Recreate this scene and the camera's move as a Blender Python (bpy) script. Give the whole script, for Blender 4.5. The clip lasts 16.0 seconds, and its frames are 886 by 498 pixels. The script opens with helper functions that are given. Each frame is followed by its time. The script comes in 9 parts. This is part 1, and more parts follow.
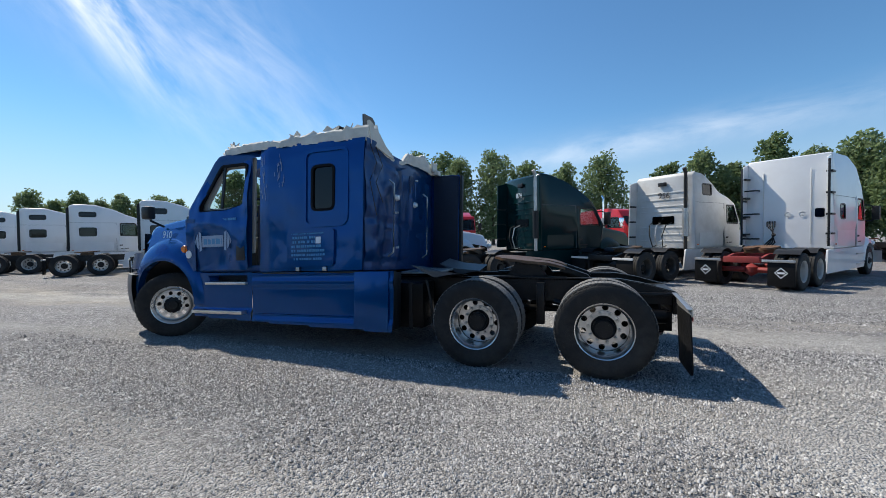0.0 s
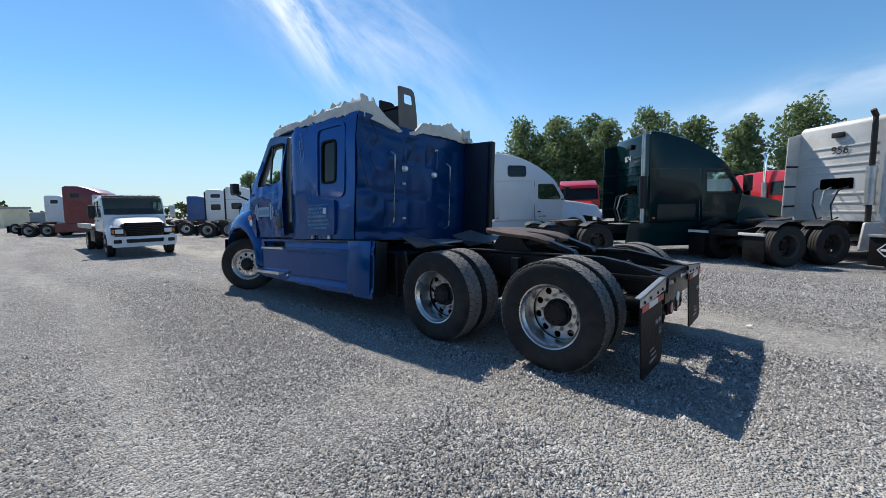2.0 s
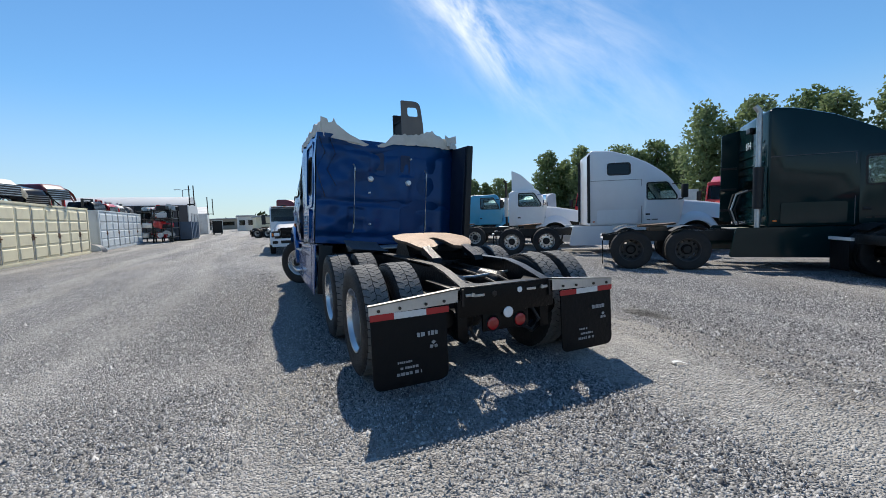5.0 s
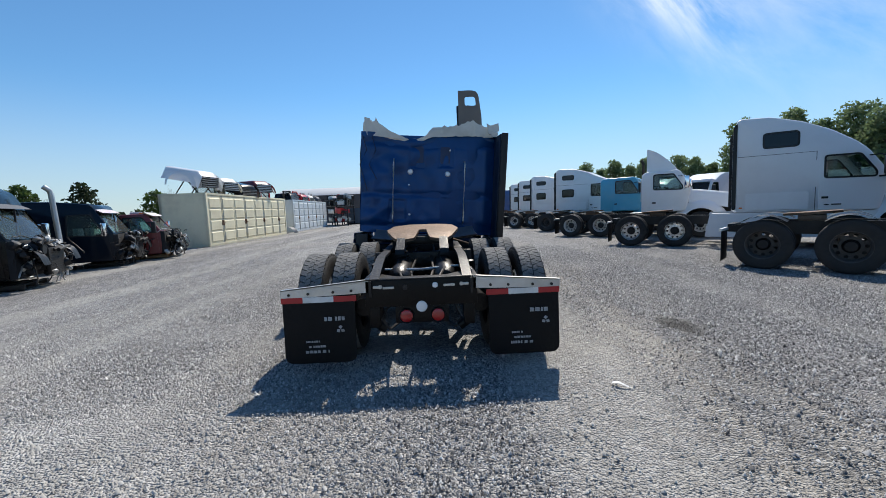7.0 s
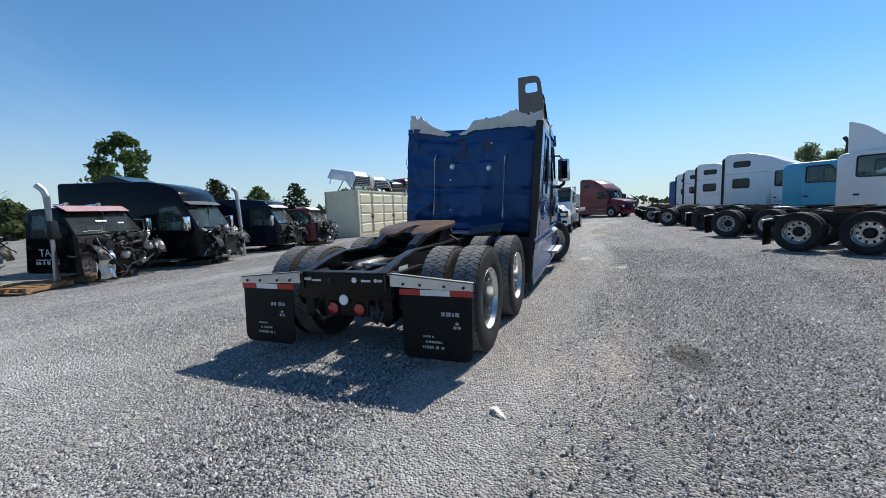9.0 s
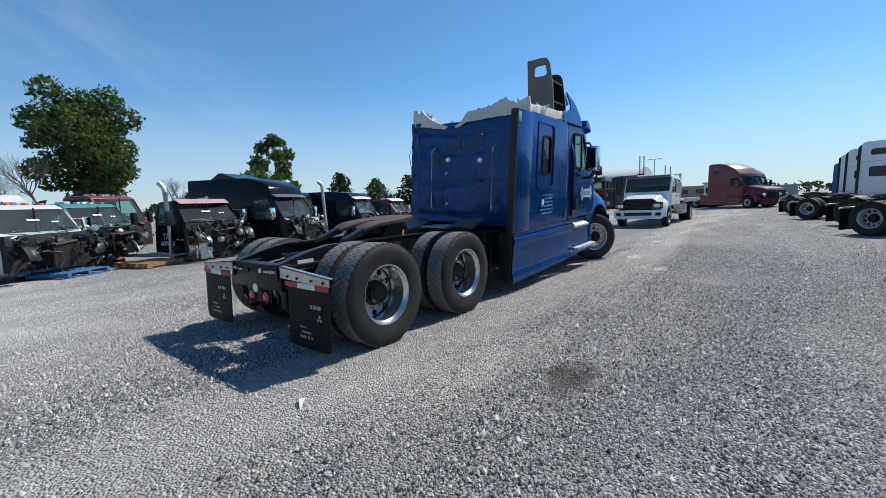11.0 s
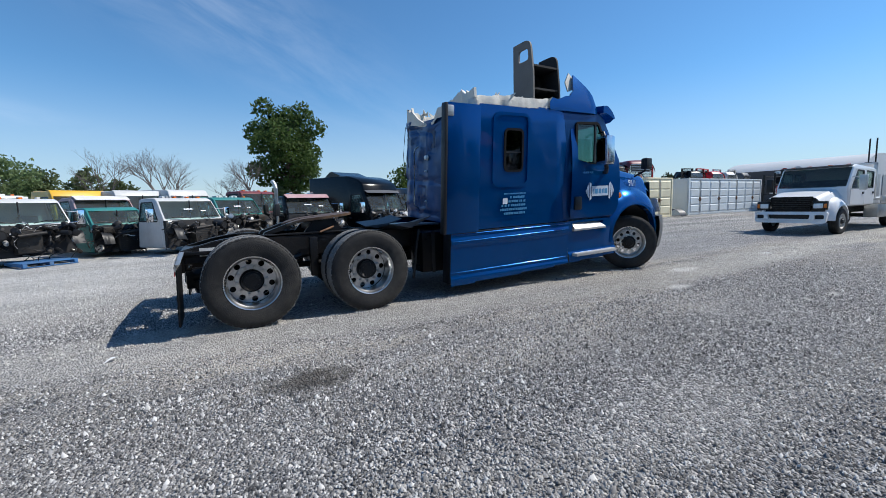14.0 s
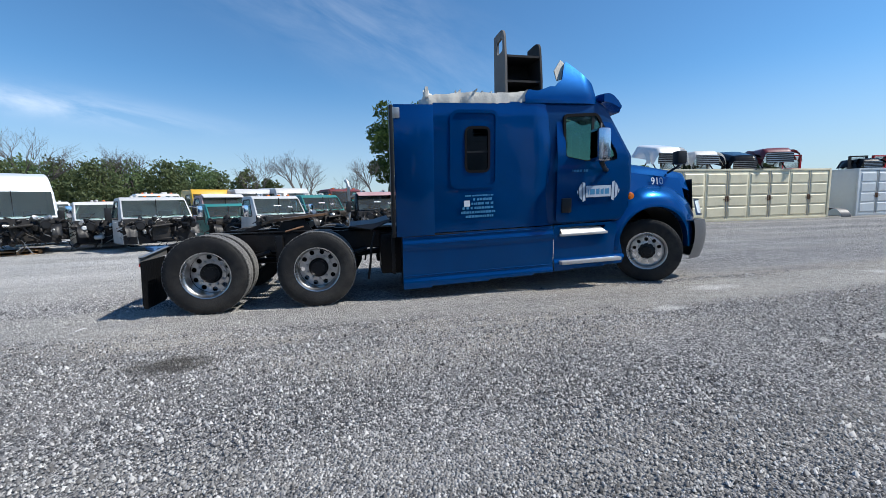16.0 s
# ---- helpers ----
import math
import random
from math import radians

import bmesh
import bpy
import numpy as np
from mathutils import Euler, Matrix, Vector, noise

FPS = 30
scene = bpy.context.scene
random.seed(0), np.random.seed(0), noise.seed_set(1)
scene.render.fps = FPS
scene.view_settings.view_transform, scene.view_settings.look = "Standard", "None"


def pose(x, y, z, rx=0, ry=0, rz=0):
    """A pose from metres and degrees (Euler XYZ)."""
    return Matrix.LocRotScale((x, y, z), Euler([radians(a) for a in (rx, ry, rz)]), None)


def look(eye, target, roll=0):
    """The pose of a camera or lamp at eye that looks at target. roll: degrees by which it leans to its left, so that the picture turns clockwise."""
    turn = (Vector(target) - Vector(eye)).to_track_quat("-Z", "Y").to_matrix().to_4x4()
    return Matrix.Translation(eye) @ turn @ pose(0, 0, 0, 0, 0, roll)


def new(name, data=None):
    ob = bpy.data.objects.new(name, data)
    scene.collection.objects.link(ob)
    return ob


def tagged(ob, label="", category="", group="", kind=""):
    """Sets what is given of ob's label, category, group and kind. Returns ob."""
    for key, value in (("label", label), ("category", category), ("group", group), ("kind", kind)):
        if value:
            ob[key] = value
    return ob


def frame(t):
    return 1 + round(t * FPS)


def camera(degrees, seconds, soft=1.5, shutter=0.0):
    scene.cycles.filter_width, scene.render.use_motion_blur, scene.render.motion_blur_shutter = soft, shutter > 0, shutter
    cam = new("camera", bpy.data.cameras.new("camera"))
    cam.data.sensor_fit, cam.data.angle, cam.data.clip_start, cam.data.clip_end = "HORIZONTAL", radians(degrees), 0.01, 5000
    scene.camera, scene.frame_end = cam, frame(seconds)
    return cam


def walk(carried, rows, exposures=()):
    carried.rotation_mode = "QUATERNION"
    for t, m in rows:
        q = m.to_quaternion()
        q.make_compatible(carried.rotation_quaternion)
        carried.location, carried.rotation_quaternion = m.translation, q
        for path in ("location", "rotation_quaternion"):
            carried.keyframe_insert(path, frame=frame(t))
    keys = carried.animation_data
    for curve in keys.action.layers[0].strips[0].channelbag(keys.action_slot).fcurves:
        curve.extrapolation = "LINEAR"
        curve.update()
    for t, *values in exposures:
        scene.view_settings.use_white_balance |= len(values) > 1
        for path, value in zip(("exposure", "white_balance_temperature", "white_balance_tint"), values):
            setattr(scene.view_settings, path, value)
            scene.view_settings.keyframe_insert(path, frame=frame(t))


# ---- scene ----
cam = camera(95.6, 16.0, soft=0.8)
PATH = [
    (0, (-0.027, -5.69, 1.528), (-0.714, -3.812, 1.468), -0.9),
    (0.5, (0.443, -5.462, 1.528), (-0.403, -3.657, 1.375), -0.9),
    (1, (0.86, -5.125, 1.504), (-0.127, -3.401, 1.276), -0.9),
    (1.5, (1.311, -4.8, 1.473), (0.15, -3.187, 1.249), -1.0),
    (2, (1.756, -4.507, 1.493), (0.443, -3.011, 1.3), -1.1),
    (2.5, (2.167, -4.111, 1.536), (0.764, -2.695, 1.372), -1.2),
    (3, (2.595, -3.759, 1.501), (1.133, -2.403, 1.339), -1.4),
    (3.5, (2.948, -3.36, 1.471), (1.402, -2.102, 1.305), -1.3),
    (4, (3.291, -2.919, 1.454), (1.645, -1.795, 1.297), -1.5),
    (6.5, (4.368, -0.415, 1.433), (2.396, -0.138, 1.248), -2.2),
    (7, (4.436, 0.115, 1.453), (2.447, 0.168, 1.255), -2.3),
    (7.5, (4.388, 0.669, 1.439), (2.404, 0.517, 1.236), -2.3),
    (8, (4.318, 1.191, 1.405), (2.361, 0.84, 1.188), -2.4),
    (8.5, (4.195, 1.696, 1.389), (2.289, 1.127, 1.181), -2.3),
    (9, (3.96, 2.219, 1.389), (2.11, 1.484, 1.195), -2.3),
    (11.5, (2.597, 4.521, 1.368), (1.117, 3.195, 1.142), -2.2),
    (12, (2.257, 4.951, 1.346), (0.854, 3.54, 1.143), -2.0),
    (12.5, (1.868, 5.284, 1.33), (0.558, 3.779, 1.193), -2.0),
    (13, (1.436, 5.58, 1.313), (0.207, 4.009, 1.167), -1.8),
    (13.5, (1.018, 5.853, 1.329), (-0.085, 4.194, 1.148), -1.7),
    (14, (0.498, 6.073, 1.323), (-0.474, 4.34, 1.102), -1.6),
    (14.5, (0.02, 6.398, 1.316), (-0.822, 4.597, 1.092), -1.7),
    (15, (-0.482, 6.586, 1.279), (-1.21, 4.732, 1.108), -1.5),
    (15.5, (-1.165, 6.777, 1.339), (-1.763, 4.879, 1.137), -1.4),
    (16, (-1.714, 6.805, 1.371), (-2.133, 4.863, 1.14), -1.4),
]
walk(cam, [(t, look(eye, target, roll)) for t, eye, target, roll in PATH], exposures=[(0.0, 0.38, 6700, 10), (4.0, 0.37, 6700, 10), (7.0, 0.31, 6600, 10), (12.0, 0.31, 6380, 10), (16.0, 0.31, 6240, 10)])

# ---- world, sun, exposure ----
SUN_DIR = Vector((-0.63, 0.21, 0.765)).normalized()
SUN_ELEV = math.asin(SUN_DIR.z)


def build_world():
    w = bpy.data.worlds.new("sky")
    scene.world = w
    w.use_nodes = True
    nt = w.node_tree
    nt.nodes.clear()
    N, L = nt.nodes.new, nt.links.new
    out, bg = N("ShaderNodeOutputWorld"), N("ShaderNodeBackground")
    sky = N("ShaderNodeTexSky")
    sky.sky_type = "NISHITA"
    sky.sun_disc = False
    sky.sun_elevation = SUN_ELEV
    sky.sun_rotation = math.atan2(SUN_DIR.x, SUN_DIR.y)
    sky.altitude = 50
    sky.air_density, sky.dust_density, sky.ozone_density = 1.0, 0.0, 4.0
    # thin wisps of cirrus: noise stretched along one way, kept to a few streaks
    tc = N("ShaderNodeTexCoord")

    def streak(away, tilt, width, length, amount, seed):
        """A wisp round the direction `away`, along the tangent turned by tilt degrees."""
        d = Vector(away).normalized()
        side = d.cross(Vector((0, 0, 1))).normalized()
        up = side.cross(d).normalized()
        a = radians(tilt)
        u = side * math.cos(a) + up * math.sin(a)
        v = -side * math.sin(a) + up * math.cos(a)
        du, dv, dd = N("ShaderNodeVectorMath"), N("ShaderNodeVectorMath"), N("ShaderNodeVectorMath")
        for node, vec in ((du, u), (dv, v), (dd, d)):
            node.operation = "DOT_PRODUCT"
            node.inputs[1].default_value = vec
            L(tc.outputs["Generated"], node.inputs[0])
        def m(op, a, b=None):
            n = N("ShaderNodeMath")
            n.operation = op
            for k, s in enumerate((a, b)):
                if s is None:
                    continue
                if isinstance(s, (int, float)):
                    n.inputs[k].default_value = s
                else:
                    L(s, n.inputs[k])
            return n.outputs[0]
        e = m("ADD", m("POWER", m("ABSOLUTE", m("DIVIDE", du.outputs["Value"], length)), 2.0),
              m("POWER", m("ABSOLUTE", m("DIVIDE", dv.outputs["Value"], width)), 2.0))
        soft = m("POWER", 2.718, m("MULTIPLY", e, -1.0))
        soft = m("MULTIPLY", soft, m("GREATER_THAN", dd.outputs["Value"], 0.0))
        mp = N("ShaderNodeCombineXYZ")
        L(m("MULTIPLY", du.outputs["Value"], 3.0), mp.inputs[0])
        L(m("MULTIPLY", dv.outputs["Value"], 9.0), mp.inputs[1])
        mp.inputs[2].default_value = seed
        ns = N("ShaderNodeTexNoise")
        ns.inputs["Scale"].default_value = 1.6
        ns.inputs["Detail"].default_value = 8
        ns.inputs["Roughness"].default_value = 0.62
        ns.inputs["Distortion"].default_value = 0.4
        L(mp.outputs[0], ns.inputs["Vector"])
        r = N("ShaderNodeMapRange")
        r.inputs[1].default_value, r.inputs[2].default_value = 0.36, 0.74
        L(ns.outputs[0], r.inputs[0])
        return m("MULTIPLY", m("MULTIPLY", soft, r.outputs[0]), amount)

    total = None
    for s in CLOUDS:
        one = streak(*s)
        if total is None:
            total = one
        else:
            n = N("ShaderNodeMath")
            n.operation = "ADD"
            n.use_clamp = True
            L(total, n.inputs[0]), L(one, n.inputs[1])
            total = n.outputs[0]
    mix = N("ShaderNodeMix")
    mix.data_type = "RGBA"
    mix.inputs["B"].default_value = (9.5, 9.8, 10.2, 1)
    L(total, mix.inputs["Factor"])
    tint = N("ShaderNodeMix")
    tint.data_type, tint.blend_type = "RGBA", "MULTIPLY"
    tint.inputs["Factor"].default_value = 1.0
    tint.inputs["B"].default_value = (0.65, 0.95, 1.07, 1)
    L(sky.outputs[0], tint.inputs["A"])
    # pale summer haze low over the horizon
    sep = N("ShaderNodeSeparateXYZ")
    L(tc.outputs["Generated"], sep.inputs[0])
    low = N("ShaderNodeMapRange")
    low.interpolation_type = "SMOOTHSTEP"
    low.inputs[1].default_value, low.inputs[2].default_value, low.inputs[3].default_value, low.inputs[4].default_value = -0.02, 0.28, 0.70, 0.0
    L(sep.outputs[2], low.inputs[0])
    haze = N("ShaderNodeMix")
    haze.data_type = "RGBA"
    haze.inputs["B"].default_value = (4.3, 4.65, 5.2, 1)
    L(low.outputs[0], haze.inputs["Factor"]), L(tint.outputs["Result"], haze.inputs["A"]), L(haze.outputs["Result"], mix.inputs["A"])
    L(mix.outputs["Result"], bg.inputs[0])
    bg.inputs[1].default_value = 0.105
    L(bg.outputs[0], out.inputs[0])
    sun = bpy.data.lights.new("sun", "SUN")
    sun.energy, sun.angle, sun.color = 4.2, radians(0.53), (1.0, 0.94, 0.84)
    ob = new("sun", sun)
    ob.matrix_world = look(SUN_DIR * 50, (0, 0, 0))


# direction, tilt in degrees, half width, half length, amount, seed
CLOUDS = [
    ((-0.79, 0.44, 0.44), -50, 0.045, 0.19, 1.25, 3.1),
    ((-0.70, 0.58, 0.40), -38, 0.11, 0.30, 0.35, 7.7),
    ((-0.86, 0.36, 0.50), -50, 0.05, 0.25, 0.35, 2.7),
    ((0.10, 0.97, 0.20), 5, 0.03, 0.4, 0.40, 1.4),
    ((0.1, -0.95, 0.48), -22, 0.10, 0.5, 0.16, 5.0),
    ((0.52, -0.83, 0.185), -3, 0.022, 0.22, 0.55, 9.2),
]
build_world()

# ---- materials ----
def rgb(c):
    return (*c, 1.0) if len(c) == 3 else c


def mat(name, col, rough=0.5, metal=0.0, var=0.12, scale=6.0, bump=0.0, bscale=60.0, dirt=None, dirt_amt=0.35, coat=0.0, spec=0.5, rvar=0.1):
    """A node material: a base colour that varies at two scales, optional dirt blotches, roughness that varies, fine relief."""
    m = bpy.data.materials.new(name)
    m.use_nodes = True
    nt = m.node_tree
    N, L = nt.nodes.new, nt.links.new
    b = nt.nodes["Principled BSDF"]
    tc = N("ShaderNodeTexCoord")
    n1, n2 = N("ShaderNodeTexNoise"), N("ShaderNodeTexNoise")
    n1.inputs["Scale"].default_value, n1.inputs["Detail"].default_value = scale, 6
    n2.inputs["Scale"].default_value, n2.inputs["Detail"].default_value = scale * 0.23, 9
    n2.inputs["Roughness"].default_value = 0.68
    L(tc.outputs["Object"], n1.inputs["Vector"]), L(tc.outputs["Object"], n2.inputs["Vector"])
    oi = N("ShaderNodeObjectInfo")
    mix = N("ShaderNodeMix")
    mix.data_type = "RGBA"
    mix.inputs["A"].default_value = rgb([c * (1 - var) for c in col[:3]])
    mix.inputs["B"].default_value = rgb([min(1, c * (1 + var)) for c in col[:3]])
    L(n1.outputs[0], mix.inputs["Factor"])
    colour = mix.outputs["Result"]
    if dirt:
        rmp = N("ShaderNodeMapRange")
        rmp.inputs[1].default_value, rmp.inputs[2].default_value = 0.45, 0.72
        rmp.inputs[4].default_value = dirt_amt
        L(n2.outputs[0], rmp.inputs[0])
        d = N("ShaderNodeMix")
        d.data_type = "RGBA"
        d.inputs["B"].default_value = rgb(dirt)
        L(rmp.outputs[0], d.inputs["Factor"]), L(colour, d.inputs["A"])
        colour = d.outputs["Result"]
    L(colour, b.inputs["Base Color"])
    rr = N("ShaderNodeMapRange")
    rr.inputs[3].default_value, rr.inputs[4].default_value = max(0.02, rough - rvar), min(1, rough + rvar)
    L(n2.outputs[0], rr.inputs[0]), L(rr.outputs[0], b.inputs["Roughness"])
    b.inputs["Metallic"].default_value = metal
    b.inputs["Specular IOR Level"].default_value = spec
    if coat:
        b.inputs["Coat Weight"].default_value, b.inputs["Coat Roughness"].default_value = coat, 0.06
    if bump:
        n3, bp = N("ShaderNodeTexNoise"), N("ShaderNodeBump")
        n3.inputs["Scale"].default_value, n3.inputs["Detail"].default_value = bscale, 4
        L(tc.outputs["Object"], n3.inputs["Vector"]), L(n3.outputs[0], bp.inputs["Height"])
        bp.inputs["Strength"].default_value, bp.inputs["Distance"].default_value = min(1, bump), 0.02
        L(bp.outputs[0], b.inputs["Normal"])
    return m


def glass_mat(name, tint, alpha, dust=0.0):
    """Thin tinted glass: part clear, part glossy, with a film of dust."""
    m = bpy.data.materials.new(name)
    m.use_nodes = True
    nt = m.node_tree
    nt.nodes.clear()
    N, L = nt.nodes.new, nt.links.new
    out, tr, gl, mx, fr = N("ShaderNodeOutputMaterial"), N("ShaderNodeBsdfTransparent"), N("ShaderNodeBsdfGlossy"), N("ShaderNodeMixShader"), N("ShaderNodeMath")
    tr.inputs[0].default_value = rgb([c * alpha for c in tint])
    gl.inputs["Roughness"].default_value = 0.03
    # gloss that grows towards grazing angles, alike from both sides
    lw, pw = N("ShaderNodeLayerWeight"), N("ShaderNodeMath")
    lw.inputs[0].default_value = 0.5
    pw.operation, pw.inputs[1].default_value = "POWER", 5.0
    fr.operation, fr.inputs[1].default_value, fr.inputs[2].default_value = "MULTIPLY_ADD", 0.95, 0.045
    L(lw.outputs["Facing"], pw.inputs[0]), L(pw.outputs[0], fr.inputs[0]), L(fr.outputs[0], mx.inputs[0]), L(tr.outputs[0], mx.inputs[1]), L(gl.outputs[0], mx.inputs[2])
    if dust:
        df, film, ns, r, tc = N("ShaderNodeBsdfDiffuse"), N("ShaderNodeMixShader"), N("ShaderNodeTexNoise"), N("ShaderNodeMapRange"), N("ShaderNodeTexCoord")
        df.inputs[0].default_value = (0.52, 0.56, 0.54, 1)
        ns.inputs["Scale"].default_value, ns.inputs["Detail"].default_value = 3.0, 6
        r.inputs[3].default_value, r.inputs[4].default_value = dust * 0.5, dust * 1.6
        L(tc.outputs["Object"], ns.inputs["Vector"]), L(ns.outputs[0], r.inputs[0]), L(r.outputs[0], film.inputs[0])
        L(mx.outputs[0], film.inputs[1]), L(df.outputs[0], film.inputs[2]), L(film.outputs[0], out.inputs[0])
    else:
        L(mx.outputs[0], out.inputs[0])
    return m


DUST = (0.30, 0.27, 0.23)
BLUE = mat("blue_paint", (0.0, 0.062, 0.225), 0.24, 0.55, 0.10, 3, 0.03, 7, (0.0, 0.050, 0.20), 0.4, 0.40, 0.12)
BLUE.node_tree.nodes["Principled BSDF"].inputs["Specular Tint"].default_value = (0.42, 0.56, 0.82, 1)
# duller copy of the blue, also darkened for faces turned from the sun
BLUE_DULL_SHADED = mat("blue_paint_dull", (0.001, 0.046, 0.165), 0.33, 0.28, 0.16, 5, 0.08, 5, (0.003, 0.030, 0.080), 0.5, 0.2, 0.2)
WHITE = mat("white_paint", (0.78, 0.79, 0.80), 0.35, 0, 0.03, 3, 0.03, 8, (0.55, 0.53, 0.50), 0.22, 0.4)
WHITE_CAB = mat("white_cab_paint", (0.56, 0.57, 0.57), 0.42, 0, 0.10, 4, 0.05, 14, (0.30, 0.28, 0.25), 0.45)
WHITE_OLD = mat("white_paint_old", (0.66, 0.66, 0.64), 0.5, 0, 0.06, 4, 0.08, 14, (0.33, 0.30, 0.26), 0.5)
RED = mat("red_paint", (0.55, 0.012, 0.016), 0.32, 0, 0.1, 3, 0.03, 8, (0.35, 0.03, 0.03), 0.3, 0.5)
MAROON = mat("maroon_paint", (0.16, 0.012, 0.018), 0.35, 0, 0.15, 3, 0.03, 8, (0.22, 0.10, 0.09), 0.35, 0.4)
GREEN = mat("dark_green_paint", (0.002, 0.020, 0.023), 0.10, 0, 0.15, 3, 0.03, 8, (0.006, 0.022, 0.024), 0.45, 0.0, 0.30)
BLACKP = mat("black_paint", (0.004, 0.005, 0.0065), 0.17, 0, 0.2, 3, 0.04, 8, (0.013, 0.013, 0.013), 0.3, 0.0, 0.2)
NAVY = mat("navy_paint", (0.004, 0.010, 0.020), 0.17, 0, 0.2, 3, 0.04, 8, (0.012, 0.015, 0.02), 0.3, 0.0, 0.22)
TEAL = mat("teal_paint", (0.03, 0.21, 0.20), 0.45, 0, 0.15, 4, 0.05, 10, (0.10, 0.15, 0.14), 0.45, 0.2)
SKYBLUE = mat("light_blue_paint", (0.06, 0.36, 0.55), 0.38, 0, 0.08, 4, 0.03, 10, (0.2, 0.35, 0.42), 0.3, 0.3)
YELLOW = mat("yellow_paint", (0.75, 0.42, 0.02), 0.4, 0, 0.08, 4, 0.03, 10, (0.4, 0.25, 0.06), 0.35, 0.2)
CREAM = mat("cream_paint", (0.78, 0.71, 0.50), 0.55, 0, 0.06, 3, 0.12, 12, (0.40, 0.34, 0.24), 0.45)
PALE = mat("pale_grey_paint", (0.60, 0.65, 0.67), 0.5, 0, 0.06, 3, 0.10, 12, (0.42, 0.40, 0.36), 0.4)
LINING = mat("torn_fibreglass", (0.66, 0.64, 0.58), 0.8, 0, 0.10, 9, 0.25, 30, (0.40, 0.36, 0.29), 0.5)
RUBBER = mat("tyre_rubber", (0.016, 0.016, 0.0165), 0.66, 0, 0.3, 14, 0.35, 90, (0.075, 0.069, 0.060), 0.55, 0, 0.3)
TREAD = mat("tyre_tread", (0.15, 0.148, 0.143), 0.9, 0, 0.25, 20, 0.4, 90, (0.27, 0.26, 0.24), 0.7)
FLAP = mat("rubber_flap", (0.0045, 0.005, 0.006), 0.55, 0, 0.25, 8, 0.3, 22, (0.014, 0.0135, 0.013), 0.4, 0, 0.18)
PLASTIC = mat("black_plastic", (0.013, 0.0135, 0.015), 0.45, 0, 0.2, 9, 0.12, 50, (0.040, 0.038, 0.035), 0.35, 0, 0.35)
GREYPL = mat("grey_plastic", (0.085, 0.088, 0.095), 0.5, 0, 0.15, 9, 0.15, 60, (0.15, 0.14, 0.13), 0.35)
FRAME = mat("frame_black_steel", (0.011, 0.011, 0.012), 0.36, 0.1, 0.35, 10, 0.3, 40, (0.032, 0.024, 0.019), 0.55, 0, 0.35)
RUST = mat("rusty_steel", (0.16, 0.085, 0.045), 0.75, 0.2, 0.45, 12, 0.5, 40, (0.06, 0.035, 0.025), 0.7)
GREASE = mat("worn_fifth_wheel_steel", (0.15, 0.095, 0.060), 0.5, 0.4, 0.4, 7, 0.35, 30, (0.055, 0.028, 0.015), 0.9)
ALU = mat("polished_aluminium", (0.66, 0.67, 0.68), 0.29, 1.0, 0.08, 5, 0.05, 30, (0.30, 0.285, 0.265), 0.5)
ALU_DULL = mat("dull_aluminium", (0.55, 0.55, 0.54), 0.42, 0.85, 0.15, 9, 0.2, 40, (0.28, 0.26, 0.23), 0.5)
CHROME = mat("chrome", (0.85, 0.86, 0.88), 0.08, 1.0, 0.04, 5, 0.04, 14)
STEELW = mat("white_steel_rim", (0.55, 0.54, 0.51), 0.55, 0, 0.15, 8, 0.1, 40, (0.24, 0.20, 0.16), 0.55)
HUB = mat("greasy_hub", (0.014, 0.014, 0.015), 0.45, 0.4, 0.3, 20, 0.3, 60)
ENGINE = mat("greasy_engine_iron", (0.028, 0.026, 0.024), 0.55, 0.4, 0.5, 14, 0.5, 40, (0.10, 0.075, 0.052), 0.5)
DARK = mat("dark_interior", (0.018, 0.018, 0.020), 0.8, 0, 0.3, 9, 0.2, 30)
TRIM = mat("grey_trim_board", (0.16, 0.15, 0.14), 0.7, 0, 0.12, 6, 0.2, 40, (0.10, 0.095, 0.085), 0.4)
GLASS = glass_mat("tinted_glass", (0.80, 0.90, 0.88), 0.86)
GLASS_GREEN = glass_mat("green_tinted_glass", (0.42, 0.62, 0.56), 0.80)
GLASS_DUSTY = glass_mat("dusty_glass", (0.72, 0.90, 0.86), 0.9, 0.06)
GLASS_DARK = glass_mat("dark_glass", (0.4, 0.45, 0.47), 0.06)
STEP_ALU = mat("worn_step_plate", (0.54, 0.53, 0.51), 0.42, 0.4, 0.15, 8, 0.15, 40, (0.38, 0.36, 0.33), 0.4)
RED_LENS = mat("red_lens", (0.36, 0.006, 0.008), 0.2, 0, 0.1, 20, 0, 40, None, 0, 0.5)
AMBER = mat("amber_lens", (0.75, 0.17, 0.01), 0.2, 0, 0.1, 20, 0, 40, None, 0, 0.5)
CLEAR = mat("clear_lens", (0.75, 0.78, 0.80), 0.12, 0.1, 0.15, 12, 0.1, 60, None, 0, 0.6)
REFL_RED = mat("reflective_red", (0.42, 0.016, 0.018), 0.4, 0, 0.1, 30)
REFL_WHITE = mat("reflective_white", (0.72, 0.72, 0.70), 0.4, 0, 0.08, 30, 0, 40, (0.4, 0.38, 0.35), 0.4)
DECAL = mat("light_blue_decal", (0.055, 0.24, 0.44), 0.5, 0, 0.15, 20)
SEAL_RUBBER = mat("seal_rubber", (0.008, 0.008, 0.009), 0.7, 0, 0.15, 20, 0.05, 60, None, 0, 0, 0.12)
DECAL_PALE = mat("pale_decal", (0.50, 0.57, 0.65), 0.5, 0, 0.2, 16)
